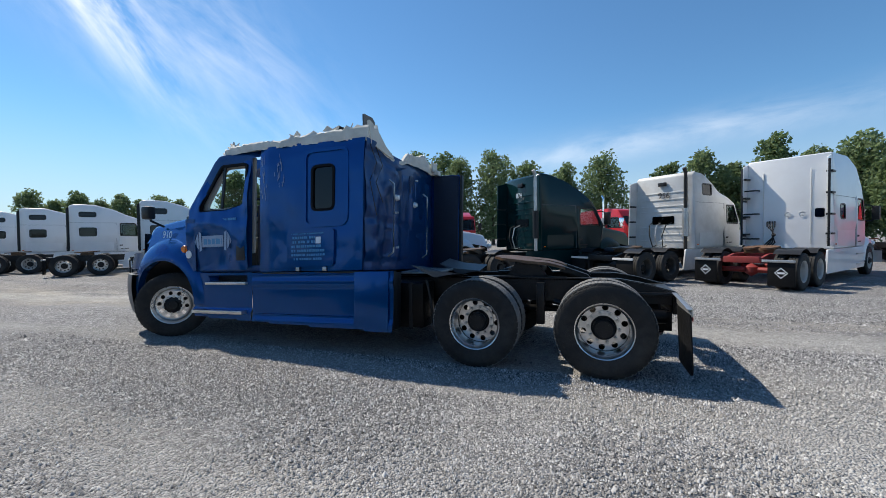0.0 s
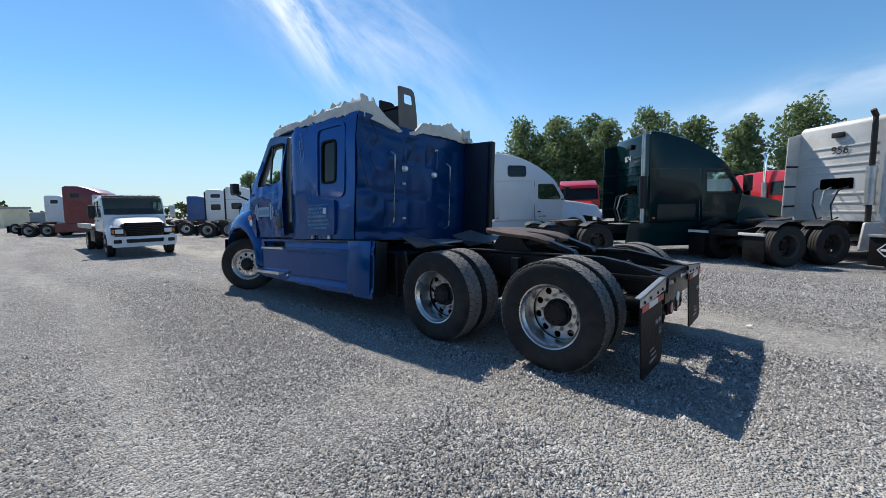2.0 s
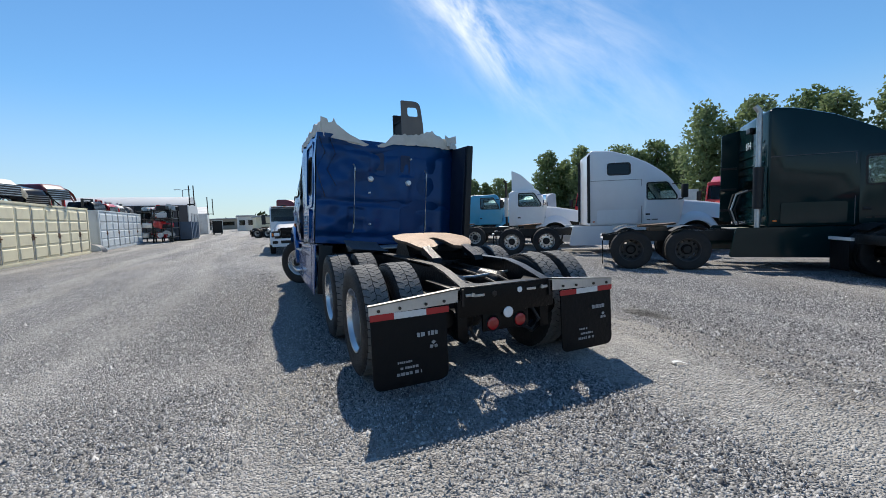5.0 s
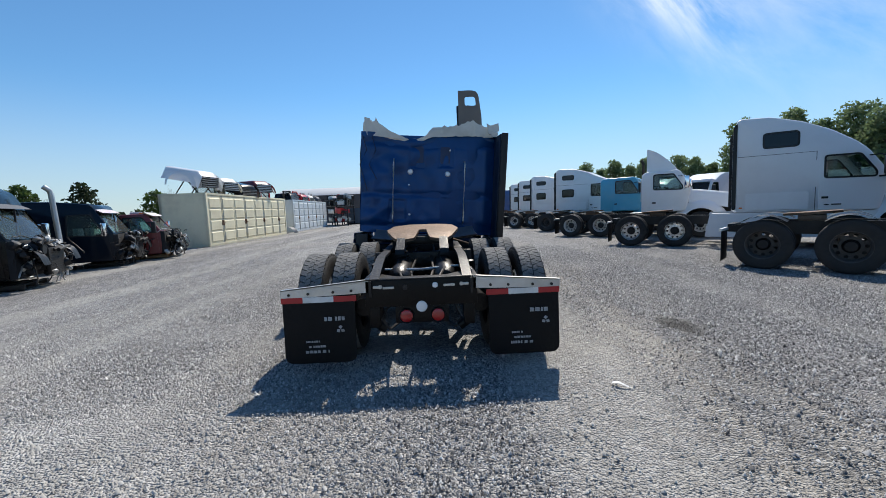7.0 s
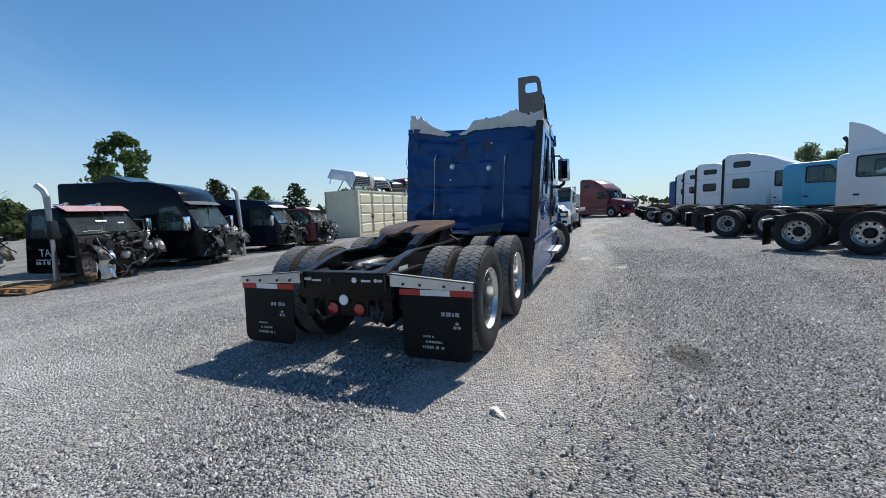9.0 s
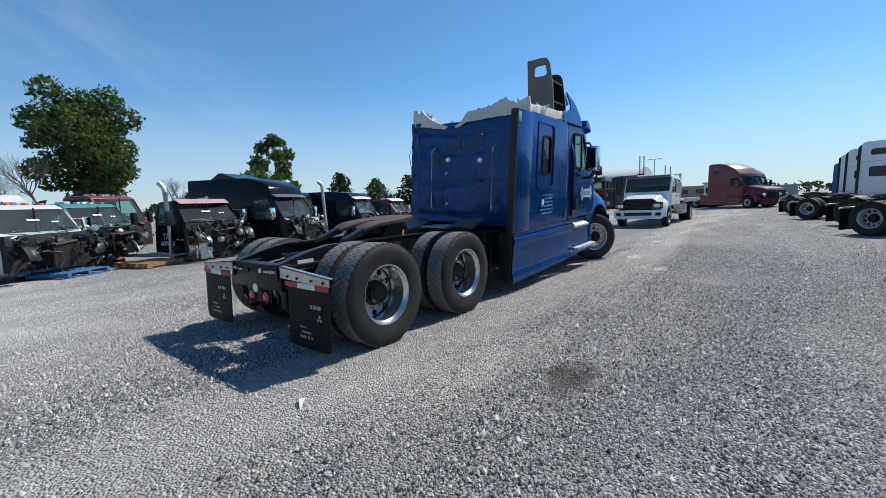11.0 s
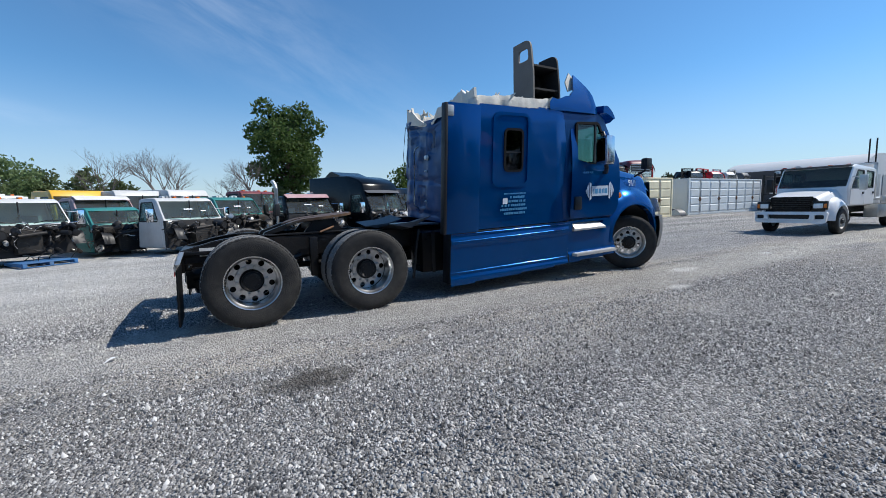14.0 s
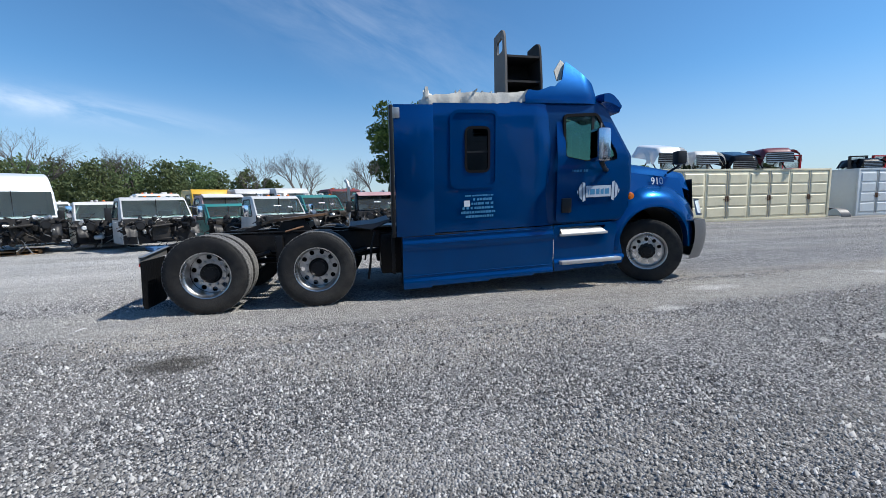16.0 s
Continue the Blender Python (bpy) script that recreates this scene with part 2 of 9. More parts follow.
# faded decal, its colour lowered further because the left door stands in shade
DECAL_SHADED = mat("faded_white_decal", (0.27, 0.36, 0.49), 0.55, 0, 0.25, 14)
DECAL_W = mat("white_decal", (0.72, 0.76, 0.80), 0.5, 0, 0.1, 20)
WORN = mat("worn_white_print", (0.34, 0.35, 0.36), 0.6, 0, 0.3, 60, 0, 40, (0.05, 0.05, 0.05), 0.7)
BLACKTXT = mat("black_lettering", (0.02, 0.02, 0.022), 0.5, 0, 0.1, 20)
PALLET_B = mat("blue_pallet", (0.03, 0.14, 0.34), 0.7, 0, 0.25, 12, 0.3, 30, (0.12, 0.14, 0.17), 0.5)
WOOD = mat("pallet_wood", (0.36, 0.20, 0.09), 0.8, 0, 0.3, 12, 0.4, 40, (0.17, 0.10, 0.06), 0.5)
BARK = mat("bark", (0.10, 0.075, 0.055), 0.9, 0, 0.3, 8, 0.6, 20)
BARE = mat("dead_bark", (0.115, 0.10, 0.092), 0.9, 0, 0.3, 8, 0.4, 20)
SHEET = mat("grey_sheet_metal", (0.30, 0.32, 0.34), 0.5, 0.1, 0.12, 2, 0.1, 20, (0.2, 0.2, 0.2), 0.4)


def leaf_mat(name, col):
    m = bpy.data.materials.new(name)
    m.use_nodes = True
    nt = m.node_tree
    N, L = nt.nodes.new, nt.links.new
    b = nt.nodes["Principled BSDF"]
    g = N("ShaderNodeNewGeometry")
    ramp = N("ShaderNodeMix")
    ramp.data_type = "RGBA"
    ramp.inputs["A"].default_value = rgb([c * 0.78 for c in col])
    ramp.inputs["B"].default_value = rgb([col[0] * 1.28, col[1] * 1.22, col[2] * 1.1])
    L(g.outputs["Random Per Island"], ramp.inputs["Factor"])
    L(ramp.outputs["Result"], b.inputs["Base Color"])
    b.inputs["Roughness"].default_value = 0.62
    b.inputs["Specular IOR Level"].default_value = 0.25
    # light passes through the leaves
    tl, mx = N("ShaderNodeBsdfTranslucent"), N("ShaderNodeMixShader")
    mx.inputs[0].default_value = 0.45
    L(ramp.outputs["Result"], tl.inputs[0]), L(b.outputs[0], mx.inputs[1]), L(tl.outputs[0], mx.inputs[2])
    L(mx.outputs[0], nt.nodes["Material Output"].inputs[0])
    return m


LEAF = leaf_mat("leaves", (0.185, 0.255, 0.130))
LEAF_BRIGHT = leaf_mat("bright_leaves", (0.070, 0.118, 0.034))
LEAF_DARK = leaf_mat("dark_leaves", (0.026, 0.040, 0.018))
LEAF_BUSH = leaf_mat("bush_leaves", (0.115, 0.150, 0.070))
LEAF_MID = leaf_mat("mid_green_leaves", (0.140, 0.205, 0.095))


def track_node(nt):
    """Wheel tracks worn along the lane, 0 to 1, from the place on the ground."""
    N, L = nt.nodes.new, nt.links.new
    geo, xyz = N("ShaderNodeNewGeometry"), N("ShaderNodeSeparateXYZ")
    L(geo.outputs["Position"], xyz.inputs[0])

    def calc(op, p, q=0.0):
        n = N("ShaderNodeMath")
        n.operation = op
        for k, v in enumerate((p, q)):
            if isinstance(v, (int, float)):
                n.inputs[k].default_value = v
            else:
                L(v, n.inputs[k])
        return n.outputs[0]

    def wave(v, f, ph, amp):
        return calc("MULTIPLY", calc("SINE", calc("ADD", calc("MULTIPLY", v, f), ph)), amp)
    ns = N("ShaderNodeTexNoise")
    ns.inputs["Scale"].default_value, ns.inputs["Detail"].default_value = 0.9, 5
    L(geo.outputs["Position"], ns.inputs["Vector"])
    yp = calc("ADD", calc("ADD", xyz.outputs[1], wave(xyz.outputs[0], 0.31, 0.7, 0.35)), calc("MULTIPLY", ns.outputs[0], 0.5))
    total = calc("ADD", calc("ADD", wave(yp, 2.1, -2.5, 1.0), wave(yp, 3.7, 1.3, 0.8)), wave(yp, 0.9, 0.1, 0.6))
    r = N("ShaderNodeMapRange")
    r.interpolation_type = "SMOOTHSTEP"
    r.inputs[1].default_value, r.inputs[2].default_value = -0.2, 1.5
    L(total, r.inputs[0])
    loose = N("ShaderNodeMapRange")
    loose.interpolation_type = "SMOOTHSTEP"
    loose.inputs[1].default_value, loose.inputs[2].default_value, loose.inputs[3].default_value, loose.inputs[4].default_value = 2.4, 3.6, 1.0, 0.3
    L(yp, loose.inputs[0])
    return calc("MULTIPLY", r.outputs[0], loose.outputs[0])


def spot_node(nt, spots):
    """Stains on the ground, 0 to 1: (x, y, half length, half width) each, with an uneven edge."""
    N, L = nt.nodes.new, nt.links.new
    geo, ns, wob = N("ShaderNodeNewGeometry"), N("ShaderNodeTexNoise"), N("ShaderNodeMapRange")
    ns.inputs["Scale"].default_value, ns.inputs["Detail"].default_value, ns.inputs["Roughness"].default_value = 5.0, 6, 0.65
    wob.inputs[1].default_value, wob.inputs[2].default_value, wob.inputs[3].default_value, wob.inputs[4].default_value = 0.2, 0.8, -0.6, 0.6
    L(geo.outputs["Position"], ns.inputs["Vector"]), L(ns.outputs[0], wob.inputs[0])
    best = None
    for x, y, a, b in spots:
        sub, sc, ln, add, r = N("ShaderNodeVectorMath"), N("ShaderNodeVectorMath"), N("ShaderNodeVectorMath"), N("ShaderNodeMath"), N("ShaderNodeMapRange")
        sub.operation, sc.operation, ln.operation, add.operation = "SUBTRACT", "MULTIPLY", "LENGTH", "ADD"
        sub.inputs[1].default_value, sc.inputs[1].default_value = (x, y, 0), (1 / a, 1 / b, 0)
        r.inputs[1].default_value, r.inputs[2].default_value, r.inputs[3].default_value, r.inputs[4].default_value = 0.45, 1.15, 1.0, 0.0
        L(geo.outputs["Position"], sub.inputs[0]), L(sub.outputs[0], sc.inputs[0]), L(sc.outputs[0], ln.inputs[0])
        L(ln.outputs["Value"], add.inputs[0]), L(wob.outputs[0], add.inputs[1]), L(add.outputs[0], r.inputs[0])
        if best is None:
            best = r.outputs[0]
        else:
            mx = N("ShaderNodeMath")
            mx.operation = "MAXIMUM"
            L(best, mx.inputs[0]), L(r.outputs[0], mx.inputs[1])
            best = mx.outputs[0]
    return best


OIL = [(-0.06, 2.95, 0.36, 0.25)]
LIME = [(-5.46, 2.64, 0.26, 0.12), (-6.96, 1.84, 0.42, 0.18), (-10.67, 1.62, 0.3, 0.15), (-6.01, 3.97, 0.08, 0.06), (-6.66, 4.01, 0.10, 0.07)]


def worn_track(x, y):
    """The same tracks for arrays of places, without the fine unevenness."""
    yp = y + 0.35 * np.sin(0.31 * x + 0.7) + 0.25
    v = np.sin(2.1 * yp - 2.5) + 0.8 * np.sin(3.7 * yp + 1.3) + 0.6 * np.sin(0.9 * yp + 0.1)
    v = np.clip((v + 0.2) / 1.7, 0, 1)
    return v * v * (3 - 2 * v) * (1 - 0.7 * np.clip((yp - 2.4) / 1.2, 0, 1))


def gravel_mat():
    m = bpy.data.materials.new("gravel_ground")
    m.use_nodes = True
    nt = m.node_tree
    N, L = nt.nodes.new, nt.links.new
    b = nt.nodes["Principled BSDF"]
    tc = N("ShaderNodeTexCoord")

    def noise_node(scale, detail=5, rough=0.55, stretch=None):
        n = N("ShaderNodeTexNoise")
        n.inputs["Scale"].default_value, n.inputs["Detail"].default_value, n.inputs["Roughness"].default_value = scale, detail, rough
        if stretch:
            mp = N("ShaderNodeMapping")
            mp.inputs["Scale"].default_value = stretch
            mp.inputs["Rotation"].default_value = (0, 0, radians(3))
            L(tc.outputs["Object"], mp.inputs["Vector"]), L(mp.outputs[0], n.inputs["Vector"])
        else:
            L(tc.outputs["Object"], n.inputs["Vector"])
        return n.outputs[0]

    def ramp(fac, lo, hi, a=0.0, z=1.0):
        r = N("ShaderNodeMapRange")
        r.inputs[1].default_value, r.inputs[2].default_value, r.inputs[3].default_value, r.inputs[4].default_value = lo, hi, a, z
        L(fac, r.inputs[0])
        return r.outputs[0]

    def mixc(fac, a, c, kind="MIX"):
        x = N("ShaderNodeMix")
        x.data_type, x.blend_type = "RGBA", kind
        for s, k in ((fac, "Factor"), (a, "A"), (c, "B")):
            if isinstance(s, (tuple, list)):
                x.inputs[k].default_value = rgb(s)
            elif isinstance(s, (int, float)):
                x.inputs[k].default_value = s
            else:
                L(s, x.inputs[k])
        return x.outputs["Result"]

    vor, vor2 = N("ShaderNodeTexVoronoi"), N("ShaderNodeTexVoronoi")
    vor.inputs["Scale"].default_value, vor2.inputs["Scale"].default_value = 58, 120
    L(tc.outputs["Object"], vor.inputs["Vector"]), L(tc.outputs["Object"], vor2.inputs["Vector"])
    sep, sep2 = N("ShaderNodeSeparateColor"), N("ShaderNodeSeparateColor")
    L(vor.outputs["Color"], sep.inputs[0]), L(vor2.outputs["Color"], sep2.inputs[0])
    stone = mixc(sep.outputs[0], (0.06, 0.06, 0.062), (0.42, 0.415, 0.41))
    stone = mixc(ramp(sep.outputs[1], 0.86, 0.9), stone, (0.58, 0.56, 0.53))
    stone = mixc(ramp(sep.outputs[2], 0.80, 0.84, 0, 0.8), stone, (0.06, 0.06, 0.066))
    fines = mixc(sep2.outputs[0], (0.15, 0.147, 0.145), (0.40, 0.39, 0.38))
    # compacted tracks and dusty patches run along the lane
    tracks = ramp(noise_node(0.34, 6, 0.6, (0.22, 1.5, 1)), 0.46, 0.64)
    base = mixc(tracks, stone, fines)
    base = mixc(ramp(noise_node(0.21, 5, 0.6, (0.4, 1.2, 1)), 0.50, 0.68, 0, 0.65), base, (0.33, 0.295, 0.248))
    base = mixc(ramp(noise_node(1.3, 6, 0.65), 0.56, 0.72, 0, 0.5), base, (0.14, 0.137, 0.14))
    # the lane on one side is driven to pale dust, and a tan track runs past the lorry's wheels
    geo = N("ShaderNodeNewGeometry")
    xyz = N("ShaderNodeSeparateXYZ")
    L(geo.outputs["Position"], xyz.inputs[0])

    def calc(op, p, q):
        n = N("ShaderNodeMath")
        n.operation = op
        for k, s in enumerate((p, q)):
            if isinstance(s, (int, float)):
                n.inputs[k].default_value = s
            else:
                L(s, n.inputs[k])
        return n.outputs[0]
    wavy = calc("ADD", xyz.outputs[1], ramp(noise_node(0.25, 5, 0.6, (0.35, 1.0, 1)), 0.25, 0.75, -2.2, 2.2))
    dust = mixc(sep.outputs[0], mixc(sep2.outputs[0], (0.10, 0.098, 0.094), (0.34, 0.333, 0.32)), mixc(sep2.outputs[1], (0.42, 0.41, 0.395), (0.76, 0.745, 0.72)))
    far_side = calc("MULTIPLY", calc("MULTIPLY", ramp(wavy, 2.2, -1.2), ramp(xyz.outputs[0], -4.0, 1.0, 0.22, 1.0)), ramp(noise_node(0.9, 6, 0.65, (0.3, 1.0, 1)), 0.30, 0.62, 0.35, 0.85))
    base = mixc(far_side, base, dust)
    pale = calc("MULTIPLY", ramp(wavy, 0.0, -2.5, 0.0, 0.75), ramp(xyz.outputs[0], 0.3, 2.4))
    base = mixc(pale, base, mixc(sep2.outputs[0], (0.50, 0.49, 0.465), (0.68, 0.665, 0.635)))
    tan_d = calc("ABSOLUTE", calc("SUBTRACT", wavy, 2.1), 0.0)
    tan_m = calc("MULTIPLY", ramp(tan_d, 0.2, 1.5, 0.85, 0.0), ramp(noise_node(0.8, 6, 0.65, (0.35, 1.0, 1)), 0.38, 0.62))
    base = mixc(tan_m, base, (0.50, 0.455, 0.385))
    base = mixc(calc("MULTIPLY", track_node(nt), 0.55), base, mixc(sep2.outputs[0], (0.33, 0.315, 0.29), (0.52, 0.50, 0.465)))
    # the oily patch beside the lorry, and spilt lime
    base = mixc(calc("MULTIPLY", spot_node(nt, OIL), 0.8), base, (0.050, 0.045, 0.039))
    base = mixc(calc("MULTIPLY", spot_node(nt, LIME), 0.8), base, (0.66, 0.65, 0.62))
    # clods and hollows: patches a hand or two across
    clod = N("ShaderNodeMix")
    clod.data_type, clod.blend_type = "RGBA", "MULTIPLY"
    clod.inputs["Factor"].default_value = 1.0
    L(base, clod.inputs["A"])
    grey = N("ShaderNodeCombineColor")
    f = calc("MULTIPLY", calc("MULTIPLY", ramp(noise_node(6.0, 8, 0.72), 0.30, 0.70, 0.78, 1.20), ramp(noise_node(21.0, 5, 0.6), 0.30, 0.70, 0.78, 1.20)), ramp(noise_node(0.7, 6, 0.65, (0.3, 1.2, 1)), 0.32, 0.68, 0.80, 1.14))
    for k in range(3):
        L(f, grey.inputs[k])
    L(grey.outputs[0], clod.inputs["B"])
    base = clod.outputs["Result"]
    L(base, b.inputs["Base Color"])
    b.inputs["Roughness"].default_value = 0.8
    b.inputs["Specular IOR Level"].default_value = 0.28
    bp, bp2, bp3 = N("ShaderNodeBump"), N("ShaderNodeBump"), N("ShaderNodeBump")
    bp.inputs["Strength"].default_value, bp.inputs["Distance"].default_value = 1.0, 0.022
    bp.invert = True
    L(vor.outputs["Distance"], bp.inputs["Height"])
    bp2.inputs["Strength"].default_value, bp2.inputs["Distance"].default_value = 0.5, 0.010
    bp2.invert = True
    L(vor2.outputs["Distance"], bp2.inputs["Height"]), L(bp2.outputs[0], bp.inputs["Normal"])
    bp3.inputs["Strength"].default_value, bp3.inputs["Distance"].default_value = 0.5, 0.05
    L(noise_node(2.5, 6), bp3.inputs["Height"]), L(bp3.outputs[0], bp2.inputs["Normal"])
    L(bp.outputs[0], b.inputs["Normal"])
    return m


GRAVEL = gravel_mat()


def stone_mat():
    m = bpy.data.materials.new("loose_stone")
    m.use_nodes = True
    nt = m.node_tree
    N, L = nt.nodes.new, nt.links.new
    b = nt.nodes["Principled BSDF"]
    g, r = N("ShaderNodeNewGeometry"), N("ShaderNodeValToRGB")
    e = r.color_ramp.elements
    e[0].position, e[0].color = 0.0, (0.050, 0.050, 0.053, 1)
    e[1].position, e[1].color = 1.0, (0.68, 0.672, 0.66, 1)
    k = e.new(0.5)
    k.color = (0.22, 0.22, 0.225, 1)
    k = e.new(0.85)
    k.color = (0.49, 0.487, 0.483, 1)
    L(g.outputs["Random Per Island"], r.inputs[0])
    # stones pressed into a track are coated with its dust
    coat, part_of = N("ShaderNodeMix"), N("ShaderNodeMath")
    coat.data_type = "RGBA"
    coat.inputs["B"].default_value = (0.50, 0.485, 0.455, 1)
    part_of.operation = "MULTIPLY"
    part_of.inputs[1].default_value = 0.8
    L(track_node(nt), part_of.inputs[0]), L(r.outputs[0], coat.inputs["A"])
    # dust also lies on the stones of the driven lane; oil and lime colour them too
    lane, most, xyz = N("ShaderNodeMapRange"), N("ShaderNodeMath"), N("ShaderNodeSeparateXYZ")
    L(g.outputs["Position"], xyz.inputs[0]), L(xyz.outputs[1], lane.inputs[0])
    lane.inputs[1].default_value, lane.inputs[2].default_value, lane.inputs[4].default_value = -1.5, -4.5, 0.42
    most.operation = "MAXIMUM"
    L(part_of.outputs[0], most.inputs[0]), L(lane.outputs[0], most.inputs[1])
    # the turning place behind the lorry is driven to pale dust
    yy, xx, turn, most2 = N("ShaderNodeMapRange"), N("ShaderNodeMapRange"), N("ShaderNodeMath"), N("ShaderNodeMath")
    for node, out_k, lo, hi in ((yy, 1, 0.2, -1.6), (xx, 0, 0.6, 2.4)):
        node.inputs[1].default_value, node.inputs[2].default_value = lo, hi
        L(xyz.outputs[out_k], node.inputs[0])
    yy.inputs[4].default_value = 0.80
    turn.operation, most2.operation = "MULTIPLY", "MAXIMUM"
    L(yy.outputs[0], turn.inputs[0]), L(xx.outputs[0], turn.inputs[1])
    L(most.outputs[0], most2.inputs[0]), L(turn.outputs[0], most2.inputs[1]), L(most2.outputs[0], coat.inputs["Factor"])
    out = coat.outputs["Result"]
    for spots, amount, colour in ((OIL, 0.7, (0.065, 0.060, 0.052, 1)), (LIME, 0.7, (0.66, 0.65, 0.62, 1))):
        sm, am = N("ShaderNodeMix"), N("ShaderNodeMath")
        sm.data_type, am.operation, am.inputs[1].default_value = "RGBA", "MULTIPLY", amount
        sm.inputs["B"].default_value = colour
        L(spot_node(nt, spots), am.inputs[0]), L(am.outputs[0], sm.inputs["Factor"]), L(out, sm.inputs["A"])
        out = sm.outputs["Result"]
    L(out, b.inputs["Base Color"])
    b.inputs["Roughness"].default_value = 0.92
    b.inputs["Specular IOR Level"].default_value = 0.15
    return m


STONE = stone_mat()

# ---- mesh helpers ----
IDENT = Matrix.Identity(4)


def part(name, bm, material, parent=None, label="", smooth=30, fn=None):
    """Links a bmesh as one mesh object, under a thing or a part if one is given."""
    if fn:
        for v in bm.verts:
            v.co = fn(v.co)
    bmesh.ops.recalc_face_normals(bm, faces=bm.faces)
    me = bpy.data.meshes.new(name)
    bm.to_mesh(me)
    bm.free()
    me.materials.append(material)
    if smooth:
        me.shade_smooth()
        me.set_sharp_from_angle(angle=radians(smooth))
    ob = new(name, me)
    if parent:
        ob.parent = parent
    if label:
        ob["label"] = label
    return ob


def again(name, ob, parent, m, label=""):
    """The same mesh once more, as an object of its own."""
    o = new(name, ob.data)
    o.parent = parent
    o.matrix_basis = m
    if label:
        o["label"] = label
    return o


def thing(name, label, category, m=IDENT, group="", kind=""):
    e = new(name)
    e.empty_display_size = 0.2
    e.matrix_basis = m
    return tagged(e, label, category, group, kind)


def B():
    return bmesh.new()


def box(bm, x0, x1, y0, y1, z0, z1, bev=0.0, m=None):
    r = bmesh.ops.create_cube(bm, size=1)
    vs = r["verts"]
    for v in vs:
        v.co = Vector(((x0 + x1) / 2 + v.co.x * (x1 - x0), (y0 + y1) / 2 + v.co.y * (y1 - y0), (z0 + z1) / 2 + v.co.z * (z1 - z0)))
    if bev:
        es = list({e for v in vs for e in v.link_edges})
        g = bmesh.ops.bevel(bm, geom=es, offset=bev, segments=2, profile=0.6, affect="EDGES")
        vs = list({v for f in g["faces"] for v in f.verts} | {v for v in vs if v.is_valid})
    if m:
        for v in vs:
            v.co = m @ v.co
    return bm


def cyl(bm, a, b, r, seg=16, r2=None, caps=True):
    a, b = Vector(a), Vector(b)
    d = b - a
    m = Matrix.Translation((a + b) / 2) @ d.to_track_quat("Z", "Y").to_matrix().to_4x4()
    bmesh.ops.create_cone(bm, cap_ends=caps, segments=seg, radius1=r, radius2=r if r2 is None else r2, depth=d.length, matrix=m)
    return bm


def tube(bm, pts, r, seg=8, r_end=None):
    pts = [Vector(p) for p in pts]
    rings, n = [], len(pts)
    for i, p in enumerate(pts):
        d = (pts[min(i + 1, n - 1)] - pts[max(i - 1, 0)]).normalized()
        q = d.to_track_quat("Z", "Y")
        rr = r if r_end is None else r + (r_end - r) * i / (n - 1)
        rings.append([bm.verts.new(p + q @ Vector((rr * math.cos(2 * math.pi * k / seg), rr * math.sin(2 * math.pi * k / seg), 0))) for k in range(seg)])
    for a, b in zip(rings, rings[1:]):
        for k in range(seg):
            bm.faces.new((a[k], a[(k + 1) % seg], b[(k + 1) % seg], b[k]))
    bm.faces.new(rings[0][::-1]), bm.faces.new(rings[-1])
    return bm


def lathe(bm, prof, seg=32, m=None):
    """Turns (radius, y) points round the y axis."""
    rings = []
    for r, y in prof:
        rings.append([bm.verts.new((r * math.cos(2 * math.pi * k / seg), y, r * math.sin(2 * math.pi * k / seg))) for k in range(seg)] if r > 1e-5 else [bm.verts.new((0, y, 0))])
    for a, b in zip(rings, rings[1:]):
        for k in range(seg):
            k2 = (k + 1) % seg
            q = [a[k % len(a)], a[k2 % len(a)], b[k2 % len(b)], b[k % len(b)]]
            q = list(dict.fromkeys(q))
            if len(q) > 2:
                bm.faces.new(q)
    if m:
        for ring in rings:
            for v in ring:
                v.co = m @ v.co
    return bm


def rounded(pts, r, n=4):
    """A polygon with its corners rounded. A point may carry its own radius as a third number."""
    out, c = [], len(pts)
    for i in range(c):
        p, a, b = (Vector(pts[k % c][:2]) for k in (i, i - 1, i + 1))
        rad = pts[i][2] if len(pts[i]) > 2 else r
        d1, d2 = (a - p), (b - p)
        rad = min(rad, d1.length * 0.45, d2.length * 0.45)
        if rad < 1e-4:
            out.append(p)
            continue
        s, e = p + d1.normalized() * rad, p + d2.normalized() * rad
        for k in range(n + 1):
            t = k / n
            out.append((1 - t) ** 2 * s + 2 * t * (1 - t) * p + t * t * e)
    return out


def inset(pts, d):
    """A polygon moved inwards by d."""
    pts = [Vector(p) for p in pts]
    n = len(pts)
    area = sum(pts[i].x * pts[(i + 1) % n].y - pts[(i + 1) % n].x * pts[i].y for i in range(n))
    s = 1 if area > 0 else -1
    out = []
    for i in range(n):
        e1, e2 = (pts[i] - pts[i - 1]), (pts[(i + 1) % n] - pts[i])
        n1 = Vector((-e1.y, e1.x)).normalized() if e1.length > 1e-7 else Vector((0, 0))
        n2 = Vector((-e2.y, e2.x)).normalized() if e2.length > 1e-7 else Vector((0, 0))
        nn = n1 + n2
        nn = nn.normalized() if nn.length > 1e-6 else n1
        k = 1 / max(0.5, nn.dot(n1))
        out.append(pts[i] + nn * d * s * k)
    return out


